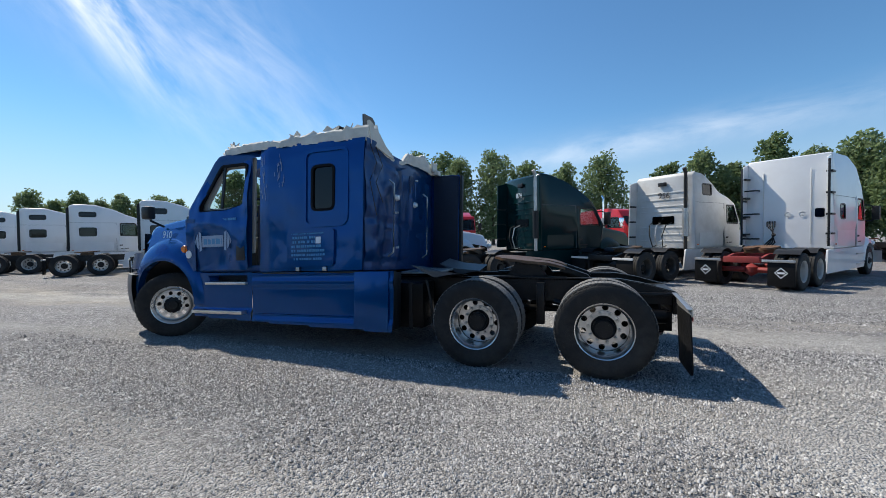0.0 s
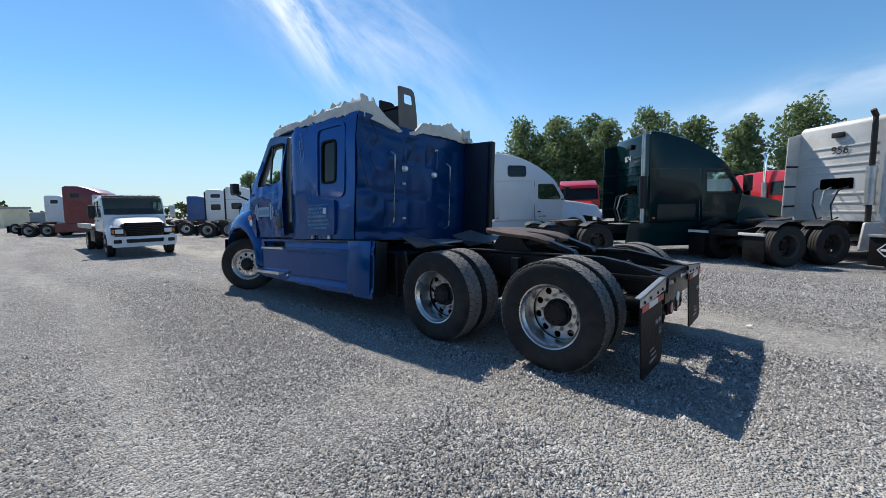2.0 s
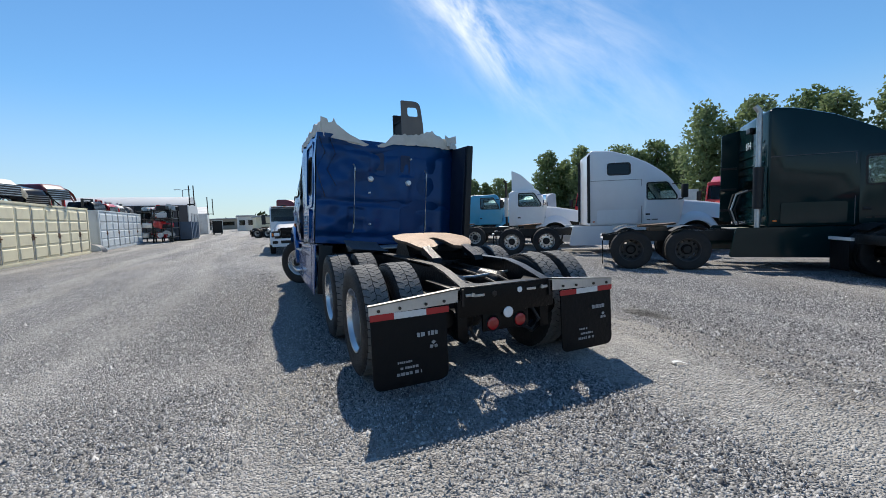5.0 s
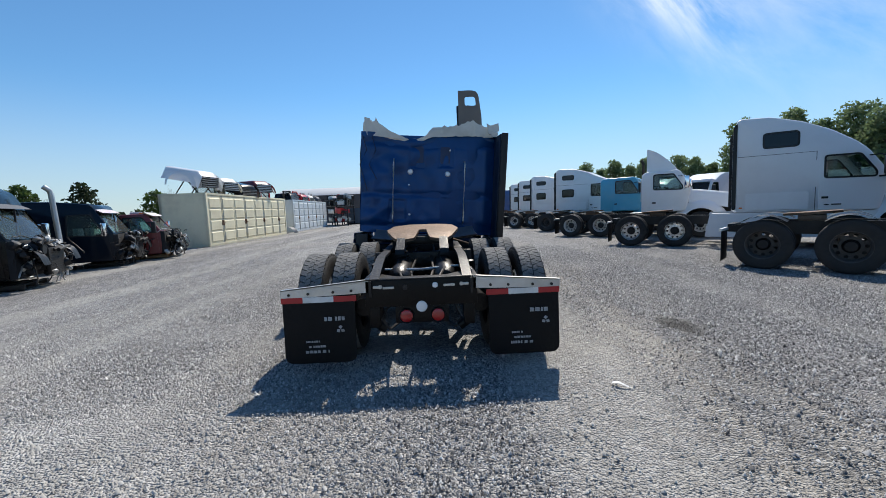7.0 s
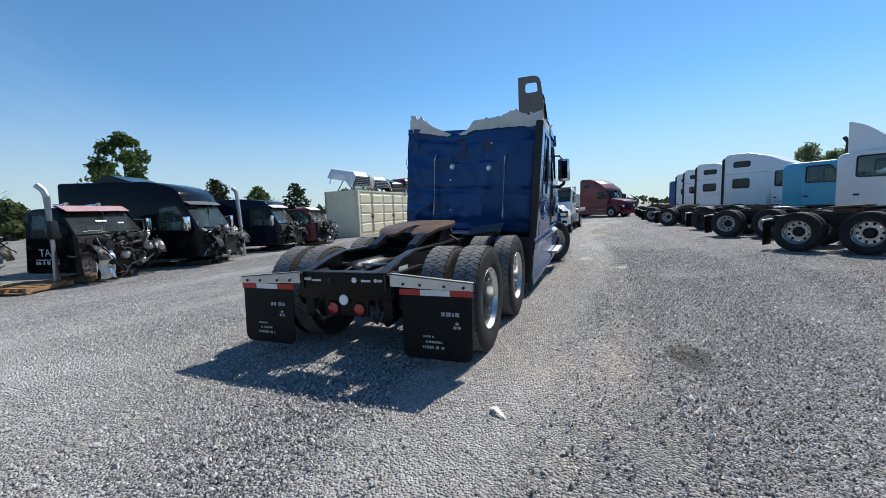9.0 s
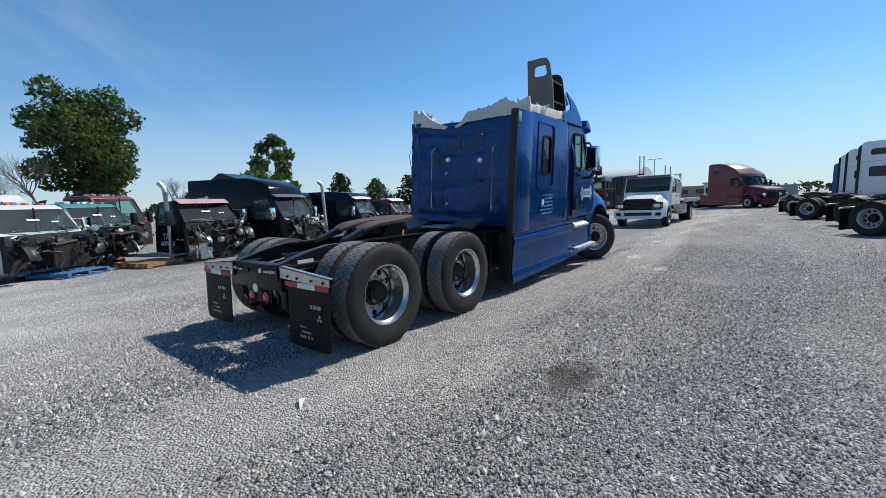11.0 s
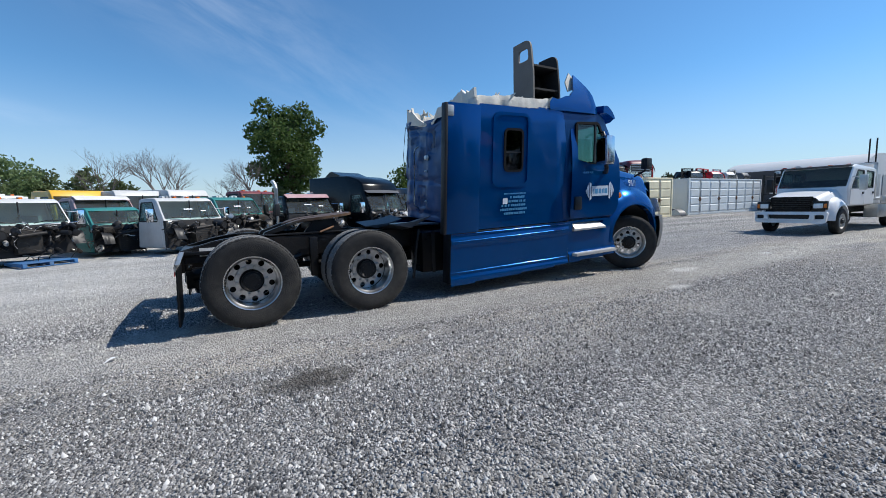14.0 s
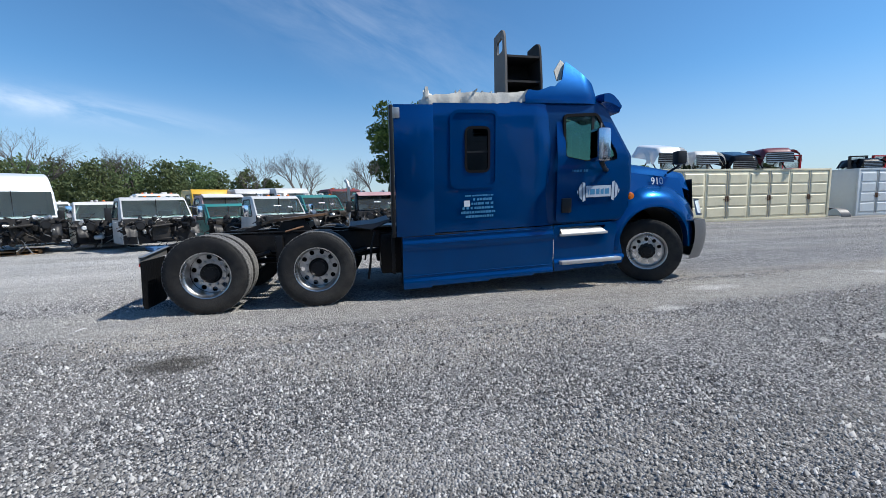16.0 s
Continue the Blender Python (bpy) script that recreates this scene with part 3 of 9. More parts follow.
def sheet(bm, outer, holes, place, thick=None):
    """A flat piece with holes. place(u, v, w) gives the corner in space, w the depth; thick: how deep it is."""
    loops = [outer] + list(holes)
    layers = (0.0,) if thick is None else (0.0, thick)
    made = []
    for w in layers:
        es, rings = [], []
        for lp in loops:
            vs = [bm.verts.new(place(p[0], p[1], w)) for p in lp]
            es += [bm.edges.new((vs[i], vs[(i + 1) % len(vs)])) for i in range(len(vs))]
            rings.append(vs)
        bmesh.ops.triangle_fill(bm, use_beauty=True, use_dissolve=False, edges=es)
        made.append(rings)
    if thick is not None:
        for a, b in zip(*made):
            n = len(a)
            for i in range(n):
                bm.faces.new((a[i], a[(i + 1) % n], b[(i + 1) % n], b[i]))
    return bm


def shell(bm, prof, half, holes_l=(), holes_r=(), chamfer=0.05, skip=(), bottom=True):
    """A hollow body: side walls of the outline prof (x, z), with holes, and a skin round it between them.
    skip: stretches (z0, z1, x0, x1) of the skin that stay open."""
    inner = inset(prof, chamfer)
    for sgn, holes in ((-1, holes_l), (1, holes_r)):
        sheet(bm, inner, holes, lambda u, v, w, s=sgn: (u, s * (half - w), v), None)
    n = len(prof)
    rows = []
    for sgn in (-1, 1):
        a = [bm.verts.new((p[0], sgn * half, p[1])) for p in inner]
        q = [inset(prof, chamfer * 0.3)[i] for i in range(n)]
        b = [bm.verts.new((p[0], sgn * (half - chamfer * 0.3), p[1])) for p in q]
        c = [bm.verts.new((p[0], sgn * (half - chamfer), p[1])) for p in prof]
        rows.append((a, b, c))

    def is_open(i):
        x = (prof[i][0] + prof[(i + 1) % n][0]) / 2
        z = (prof[i][1] + prof[(i + 1) % n][1]) / 2
        return any(z0 <= z <= z1 and x0 <= x <= x1 for z0, z1, x0, x1 in skip)

    for a, b, c in rows:
        for i in range(n):
            j = (i + 1) % n
            bm.faces.new((a[i], a[j], b[j], b[i]))
            bm.faces.new((b[i], b[j], c[j], c[i]))
    l, r = rows[0][2], rows[1][2]
    for i in range(n):
        if not is_open(i):
            j = (i + 1) % n
            bm.faces.new((l[i], l[j], r[j], r[i]))
    bmesh.ops.remove_doubles(bm, verts=bm.verts, dist=0.0005)
    return bm


def lettering(text, size, material, parent, m, name="lettering", label=""):
    """Flat letters in the built-in font, lying in the local x-y plane."""
    cu = bpy.data.curves.new("text", "FONT")
    cu.body, cu.size, cu.align_x, cu.align_y, cu.extrude = text, size, "CENTER", "CENTER", 0.002
    tmp = bpy.data.objects.new("text", cu)
    scene.collection.objects.link(tmp)
    bpy.context.view_layer.update()
    me = bpy.data.meshes.new_from_object(tmp)
    bpy.data.objects.remove(tmp)
    me.materials.clear()
    me.materials.append(material)
    ob = new(name, me)
    ob.parent = parent
    ob.matrix_basis = m
    if label:
        ob["label"] = label
    return ob


def smoothstep(a, b, t):
    t = max(0.0, min(1.0, (t - a) / (b - a)))
    return t * t * (3 - 2 * t)


def ground_z(x, y):
    """The yard falls off a hand's width round the place where the lorry stands."""
    d = math.hypot(max(0.0, abs(x + 3) - 4.5), y)
    return -0.08 * smoothstep(3.0, 7.5, d)

# ---- ground ----
def build_ground():
    def axis(lo, hi, step):
        near = list(np.arange(lo, hi + 1e-6, step))
        far, d, s = [], 0.0, step
        while d < 2600:
            s *= 1.35
            d += s
            far.append(d)
        return [lo - f for f in far[::-1]] + near + [hi + f for f in far]

    xs, ys = axis(-13, 9, 0.22), axis(-12, 12, 0.22)
    verts, faces = [], []
    for y in ys:
        for x in xs:
            z = ground_z(x, y)
            if -13 <= x <= 9 and -12 <= y <= 12:
                z += 0.018 * (noise.noise(Vector((x * 0.7, y * 0.7, 0))) + 0.5 * noise.noise(Vector((x * 1.9, y * 1.9, 3)))) - 0.006
            verts.append((x, y, z))
    w = len(xs)
    for j in range(len(ys) - 1):
        for i in range(w - 1):
            a = j * w + i
            faces.append((a, a + 1, a + 1 + w, a + w))
    me = bpy.data.meshes.new("ground")
    me.from_pydata(verts, [], faces)
    me.materials.append(GRAVEL)
    me.shade_smooth()
    tagged(new("ground", me), "grey crushed-stone gravel yard with dusty wheel tracks", "ground", kind="structure")


build_ground()


def build_stones(count, region, size, seed, name):
    """Loose stones, each a crooked eight-sided lump, joined into one mesh."""
    rng = np.random.default_rng(seed)
    if region:
        x0, x1, y0, y1 = region
        px, py = rng.uniform(x0, x1, count), rng.uniform(y0, y1, count)
    else:  # the stretch of yard that bends round the lorry's tail
        px, py = rng.uniform(-10.5, 7.6, count), rng.uniform(-9.0, 10.2, count)
        edge = (np.minimum.reduce([px + 10.5, 7.6 - px, py + 9.0, 10.2 - py]) / 5.5) ** 1.3
        edge = edge * np.clip(0.8 + 0.2 * (py + 3.5) / 5.0, 0.8, 1.0)
        under = (np.abs(py) < 1.15) & (px < 0.4)
        edge = edge * np.where(((px + 0.10) * 2.4) ** 2 + ((py - 2.95) * 3.6) ** 2 < 0.9, 0.25, 1.0) * np.where((py > 1.2) & (py < 2.7) & (px > -6), 0.28, 1.0)
        edge = edge * np.where((px > 1.4) & (py < -1.0), 0.42, 1.0) * (1 - 0.75 * worn_track(px, py)) * np.where(py < -5.0, 0.75, 1.0)
        keep = (rng.uniform(0, 1, count) < edge) & ~under
        px, py = px[keep], py[keep]
        count = len(px)
    base = np.array([(1, 0, -0.5), (-1, 0, -0.5), (0, 1, -0.5), (0, -1, -0.5), (0, 0, 1)], float)
    tri = np.array([(0, 2, 4), (2, 1, 4), (1, 3, 4), (3, 0, 4)])
    sz = size * rng.lognormal(0, 0.38, count)
    v = np.repeat(base[None], count, 0) * sz[:, None, None]
    v *= rng.uniform(0.6, 1.25, (count, 5, 1))
    v[:, :, 2] *= 1.05
    v += rng.normal(0, 0.16, v.shape) * sz[:, None, None]
    a = rng.uniform(0, 6.283, count)
    c, s = np.cos(a)[:, None], np.sin(a)[:, None]
    xx, yy = v[:, :, 0] * c - v[:, :, 1] * s, v[:, :, 0] * s + v[:, :, 1] * c
    pz = np.array([ground_z(x, y) for x, y in zip(px, py)])
    v = np.stack([xx + px[:, None], yy + py[:, None], v[:, :, 2] + pz[:, None] + 0.005], 2).reshape(-1, 3)
    f = (tri[None] + (np.arange(count) * 5)[:, None, None]).reshape(-1, 3)
    me = bpy.data.meshes.new(name)
    me.vertices.add(len(v))
    me.vertices.foreach_set("co", v.ravel())
    me.loops.add(f.size)
    me.loops.foreach_set("vertex_index", f.ravel().astype(np.int32))
    me.polygons.add(len(f))
    me.polygons.foreach_set("loop_start", np.arange(0, f.size, 3, dtype=np.int32))
    me.update(calc_edges=True)
    me.materials.append(STONE)
    return tagged(new(name, me), "loose crushed grey stones lying on the yard", "gravel", kind="stuff")


build_stones(1050000, None, 0.0066, 5, "gravel_stones")
build_stones(700, (-9, 6, -8, 9), 0.014, 6, "gravel_stones")

# ---- wheels, shared by all the lorries ----
TYRE_R, TYRE_W = 0.515, 0.27


def tyre_bm(seg=48, lugs=True):
    bm = B()
    w, r = TYRE_W / 2, TYRE_R - (0.009 if lugs else 0.0)
    prof = [(0.285, -w * 0.72), (0.30, -w * 0.86), (0.36, -w * 0.98), (0.43, -w * 1.0), (0.475, -w * 0.94), (r - 0.012, -w * 0.84), (r, -w * 0.72),
            (r, -w * 0.30), (r - 0.01, -w * 0.27), (r - 0.01, -w * 0.21), (r, -w * 0.18), (r, w * 0.18), (r - 0.01, w * 0.21), (r - 0.01, w * 0.27), (r, w * 0.30),
            (r, w * 0.72), (r - 0.012, w * 0.84), (0.475, w * 0.94), (0.43, w * 1.0), (0.36, w * 0.98), (0.30, w * 0.86), (0.285, w * 0.72)]
    lathe(bm, prof, seg)
    if lugs:
        # shoulder ribs
        n = 46
        for s in (-1, 1):
            for k in range(n):
                a = 2 * math.pi * (k + 0.25) / n
                h = math.pi / n * 0.72
                pts = [(TYRE_R - 0.004, 0.79), (TYRE_R - 0.009, 0.83), (TYRE_R - 0.018, 0.862), (TYRE_R - 0.026, 0.85), (TYRE_R - 0.03, 0.78)]
                r1 = [bm.verts.new((r * math.cos(a - h), s * w * y, r * math.sin(a - h))) for r, y in pts]
                r2 = [bm.verts.new((r * math.cos(a + h), s * w * y, r * math.sin(a + h))) for r, y in pts]
                bm.faces.new(r1), bm.faces.new(r2[::-1])
                for i in range(5):
                    bm.faces.new((r1[i], r2[i], r2[(i + 1) % 5], r1[(i + 1) % 5]))
    return bm


def tread_bm():
    """The blocks of the tread: four rows, staggered."""
    bm = B()
    n, w = 46, TYRE_W / 2
    for row, y in enumerate((-0.57, -0.20, 0.20, 0.57)):
        for k in range(n):
            a = 2 * math.pi * (k + 0.5 * (row % 2)) / n
            half_a, half_y = math.pi / n * 0.86, w * (0.165 if abs(y) < 0.4 else 0.20)
            skew = 0.35 * half_a * (1 if row in (0, 2) else -1)
            ring = []
            for r in (TYRE_R - 0.012, TYRE_R):
                for da, dy in ((-1, -1), (0.2, -1.15), (1, -0.9), (1, 1), (-0.2, 1.15), (-1, 0.9)):
                    t = a + half_a * da + skew * dy
                    ring.append(bm.verts.new((r * math.cos(t), w * y + half_y * dy, r * math.sin(t))))
            bm.faces.new(ring[6:])
            for i in range(6):
                j = (i + 1) % 6
                bm.faces.new((ring[i], ring[j], ring[j + 6], ring[i + 6]))
    return bm


def disc_holes(bm, y, r_out, r_in, r_hole_c, r_hole, n, thick):
    out = [(r_out * math.cos(2 * math.pi * k / 40), r_out * math.sin(2 * math.pi * k / 40)) for k in range(40)]
    holes = [[(r_in * math.cos(2 * math.pi * k / 24), r_in * math.sin(2 * math.pi * k / 24)) for k in range(24)]]
    for h in range(n):
        a = 2 * math.pi * (h + 0.5) / n
        cx, cz = r_hole_c * math.cos(a), r_hole_c * math.sin(a)
        holes.append([(cx + r_hole * math.cos(2 * math.pi * k / 10), cz + r_hole * math.sin(2 * math.pi * k / 10)) for k in range(10)])
    sheet(bm, out, holes, lambda u, v, w: (u, y + w, v), thick)
    return bm


def rim_outer_bm():
    """The outer rim of a pair: a deep dish, outside at +y."""
    bm, w = B(), TYRE_W / 2
    prof = [(0.262, -w * 0.7), (0.258, -0.05), (0.262, 0.0), (0.266, w * 0.55), (0.283, w * 0.72), (0.290, w * 0.86), (0.301, w * 0.90), (0.303, w * 0.84), (0.294, w * 0.74), (0.275, w * 0.3), (0.272, -w * 0.7)]
    lathe(bm, prof, 40)
    disc_holes(bm, -0.115, 0.262, 0.12, 0.219, 0.034, 10, -0.012)
    lathe(bm, [(0.185, -0.115), (0.182, -0.092), (0.135, -0.090), (0.133, -0.116)], 36)
    return bm


def rim_front_bm():
    """A steer wheel: the disc bulges outwards (+y)."""
    bm, w = B(), TYRE_W / 2
    lathe(bm, [(0.262, -w * 0.7), (0.258, 0.03), (0.268, w * 0.6), (0.284, w * 0.74), (0.292, w * 0.88), (0.303, w * 0.92), (0.304, w * 0.84), (0.294, w * 0.74), (0.272, -w * 0.7)], 40)
    disc_holes(bm, 0.085, 0.225, 0.12, 0.190, 0.031, 10, -0.012)
    lathe(bm, [(0.225, 0.085), (0.248, 0.07), (0.262, 0.04)], 40)
    lathe(bm, [(0.162, 0.086), (0.158, 0.105), (0.10, 0.11), (0.098, 0.085)], 32)
    return bm


def hub_bm(y0, y1, r=0.105):
    bm = B()
    lathe(bm, [(0.132, y0), (0.128, y0 + 0.03), (r, y0 + 0.045), (r, y1 - 0.02), (r * 0.82, y1), (0.0, y1 + 0.004)], 24)
    for k in range(8):
        a = 2 * math.pi * k / 8
        cyl(bm, (r * 0.66 * math.cos(a), y1 - 0.01, r * 0.66 * math.sin(a)), (r * 0.66 * math.cos(a), y1 + 0.012, r * 0.66 * math.sin(a)), 0.011, 6)
    return bm


def nuts_bm(y, r=0.16):
    bm = B()
    for k in range(10):
        a = 2 * math.pi * k / 10
        p = Vector((r * math.cos(a), y, r * math.sin(a)))
        cyl(bm, p, p + Vector((0, 0.034, 0)), 0.0185, 6)
        cyl(bm, p + Vector((0, 0.03, 0)), p + Vector((0, 0.05, 0)), 0.011, 8)
    return bm


def mesh_of(name, bm, material, smooth=30):
    ob = part(name, bm, material, smooth=smooth)
    me = ob.data
    bpy.data.objects.remove(ob)
    return me


M_TYRE = mesh_of("tyre", tyre_bm(64), RUBBER)
M_TREAD = mesh_of("tread", tread_bm(), TREAD, 0)
M_TYRE_FAR = mesh_of("tyre", tyre_bm(28, False), RUBBER)
M_TYRE_DUSTY = mesh_of("tyre", tyre_bm(28, False), mat("dusty_tyre", (0.020, 0.0195, 0.019), 0.8, 0, 0.25, 14, 0.3, 60, (0.055, 0.050, 0.043), 0.5))
GRIMY = mat("grimy_steel_rim", (0.085, 0.080, 0.075), 0.6, 0.2, 0.35, 9, 0.2, 40, (0.035, 0.028, 0.022), 0.6)
M_RIM = {"alu": mesh_of("rim", rim_outer_bm(), ALU), "white": mesh_of("rim", rim_outer_bm(), STEELW), "dark": mesh_of("rim", rim_outer_bm(), GRIMY)}
M_RIM_F = {"alu": mesh_of("rim", rim_front_bm(), ALU), "white": mesh_of("rim", rim_front_bm(), STEELW), "dark": mesh_of("rim", rim_front_bm(), GRIMY)}
M_HUB = mesh_of("hub", hub_bm(-0.10, 0.01, 0.112), HUB)
M_HUB_F = mesh_of("hub", hub_bm(0.09, 0.16, 0.085), HUB)
M_NUTS = mesh_of("nut_ring", nuts_bm(-0.09), ALU_DULL)
M_NUTS_F = mesh_of("nut_ring", nuts_bm(0.105, 0.135), ALU_DULL)


def sub(name, me, parent, m=IDENT, label=""):
    o = new(name, me)
    o.parent = parent
    o.matrix_basis = m
    if label:
        o["label"] = label
    return o


def wheel(parent, x, y, z, kind="outer", rim="alu", near=False, steer=0, spin=0):
    """One wheel of a lorry; its outside faces away from the lorry's middle line."""
    m = pose(x, y, z, 0, 0, (180 if y < 0 else 0) + steer) @ pose(0, 0, 0, 0, spin, 0)
    front = kind == "front"
    if kind == "inner":
        w = sub("wheel", M_TYRE if near else M_TYRE_FAR, parent, m, "black inner twin tyre")
    else:
        w = sub("wheel", (M_RIM_F if front else M_RIM)[rim], parent, m, {"alu": "polished aluminium wheel", "white": "white painted steel wheel", "dark": "grimy dark steel wheel"}[rim])
        sub("tyre", M_TYRE if near else (M_TYRE_DUSTY if rim == "dark" else M_TYRE_FAR), w, IDENT, "dusty black rubber tyre")
        sub("hub", M_HUB_F if front else M_HUB, w, IDENT, "greasy black hub")
        if near or rim == "alu":
            tagged(sub("nut_ring", M_NUTS_F if front else M_NUTS, w), kind="stuff")
    if near and not front:
        sub("tread", M_TREAD, w, IDENT, "worn dusty tread blocks")
    return w


def twin(parent, x, side, z=TYRE_R, rim="alu", near=False, spin=0):
    wheel(parent, x, side * 1.085, z, "outer", rim, near, 0, spin)
    wheel(parent, x, side * 0.765, z, "inner", rim, near, 0, spin + 4)

# ---- the wrecked blue lorry ----
def twist(co):
    """The torn cab leans to its right, more at the back than at the cowl."""
    a = radians(4.0) * max(0.0, min(1.15, (co.x + 6.0) / 3.2))
    y, z = co.y, co.z - 0.9
    if y < 0:  # the crushed left front corner leans in further
        y += 0.11 * smoothstep(-4.3, -5.4, co.x) * smoothstep(1.6, 2.7, co.z)
    return Vector((co.x, y * math.cos(a) + z * math.sin(a) + 0.03, 0.9 - y * math.sin(a) + z * math.cos(a)))


SEAT = mat("grey_seat_cloth", (0.16, 0.16, 0.15), 0.8, 0, 0.15, 9, 0.2, 40, (0.09, 0.09, 0.085), 0.4)
CAB_OUT = [(-2.80, 1.02, 0.03), (-2.80, 2.79, 0.05), (-5.40, 2.83, 0.10), (-5.52, 2.72, 0.05), (-5.98, 2.02, 0.05), (-5.98, 1.5, 0.03), (-5.85, 1.02, 0.03)]
HALF = 1.20
DOOR_WIN = [(-4.80, 2.02), (-4.78, 2.62), (-5.32, 2.64), (-5.66, 2.08), (-5.68, 1.96), (-5.15, 1.95)]
BUNK_WIN = [(-3.26, 1.86), (-3.26, 2.46), (-3.60, 2.46), (-3.60, 1.86)]


def dent(co, amount, seed, freq=1.6):
    return amount * (noise.noise(co * freq + Vector((seed, 0, 0))) + 0.5 * noise.noise(co * freq * 2.7 + Vector((0, seed, 0))))


def grid(bm, nu, nv, f):
    vs = [[bm.verts.new(f(i / nu, j / nv)) for i in range(nu + 1)] for j in range(nv + 1)]
    for j in range(nv):
        for i in range(nu):
            bm.faces.new((vs[j][i], vs[j][i + 1], vs[j + 1][i + 1], vs[j + 1][i]))
    return bm


def wall_grid(bm, poly, holes, side, nx, nz, y_of):
    """A side wall as a fine net, so that it can be dented; cells whose middle lies in a hole or outside stay out."""
    def inside(p, pts):
        hit, n = False, len(pts)
        for i in range(n):
            a, b = pts[i], pts[i - 1]
            if (a[1] > p[1]) != (b[1] > p[1]) and p[0] < (b[0] - a[0]) * (p[1] - a[1]) / (b[1] - a[1]) + a[0]:
                hit = not hit
        return hit
    x0, x1 = min(p[0] for p in poly), max(p[0] for p in poly)
    z0, z1 = min(p[1] for p in poly), max(p[1] for p in poly)
    keep = {}
    def vert(i, j):
        if (i, j) not in keep:
            x, z = x0 + (x1 - x0) * i / nx, z0 + (z1 - z0) * j / nz
            keep[i, j] = bm.verts.new((x, side * y_of(x, z), z))
        return keep[i, j]
    for i in range(nx):
        for j in range(nz):
            c = (x0 + (x1 - x0) * (i + 0.5) / nx, z0 + (z1 - z0) * (j + 0.5) / nz)
            if inside(c, poly) and not any(inside(c, h) for h in holes):
                bm.faces.new((vert(i, j), vert(i + 1, j), vert(i + 1, j + 1), vert(i, j + 1)))
    return bm


def bars(parent, rows, place, material, name="lettering", label="unreadable faded lettering", depth=0.003, seed=1):
    """Lines of writing that cannot be read, as short bars. rows: (u0, u1, v, height)."""
    rng = random.Random(seed)
    bm = B()
    for u0, u1, v, h in rows:
        u, s = min(u0, u1), max(u0, u1)
        while u < s - 0.01:
            w = min(s - u, h * rng.uniform(0.5, 1.3))
            q = [bm.verts.new(place(a, b)) for a, b in ((u, v), (u + w, v), (u + w, v + h * rng.uniform(0.8, 1.0)), (u, v + h))]
            bm.faces.new(q)
            u += w + h * (0.75 if rng.random() < 0.2 else 0.22)
    return tagged(part(name, bm, material, parent, label, 0), kind="stuff")


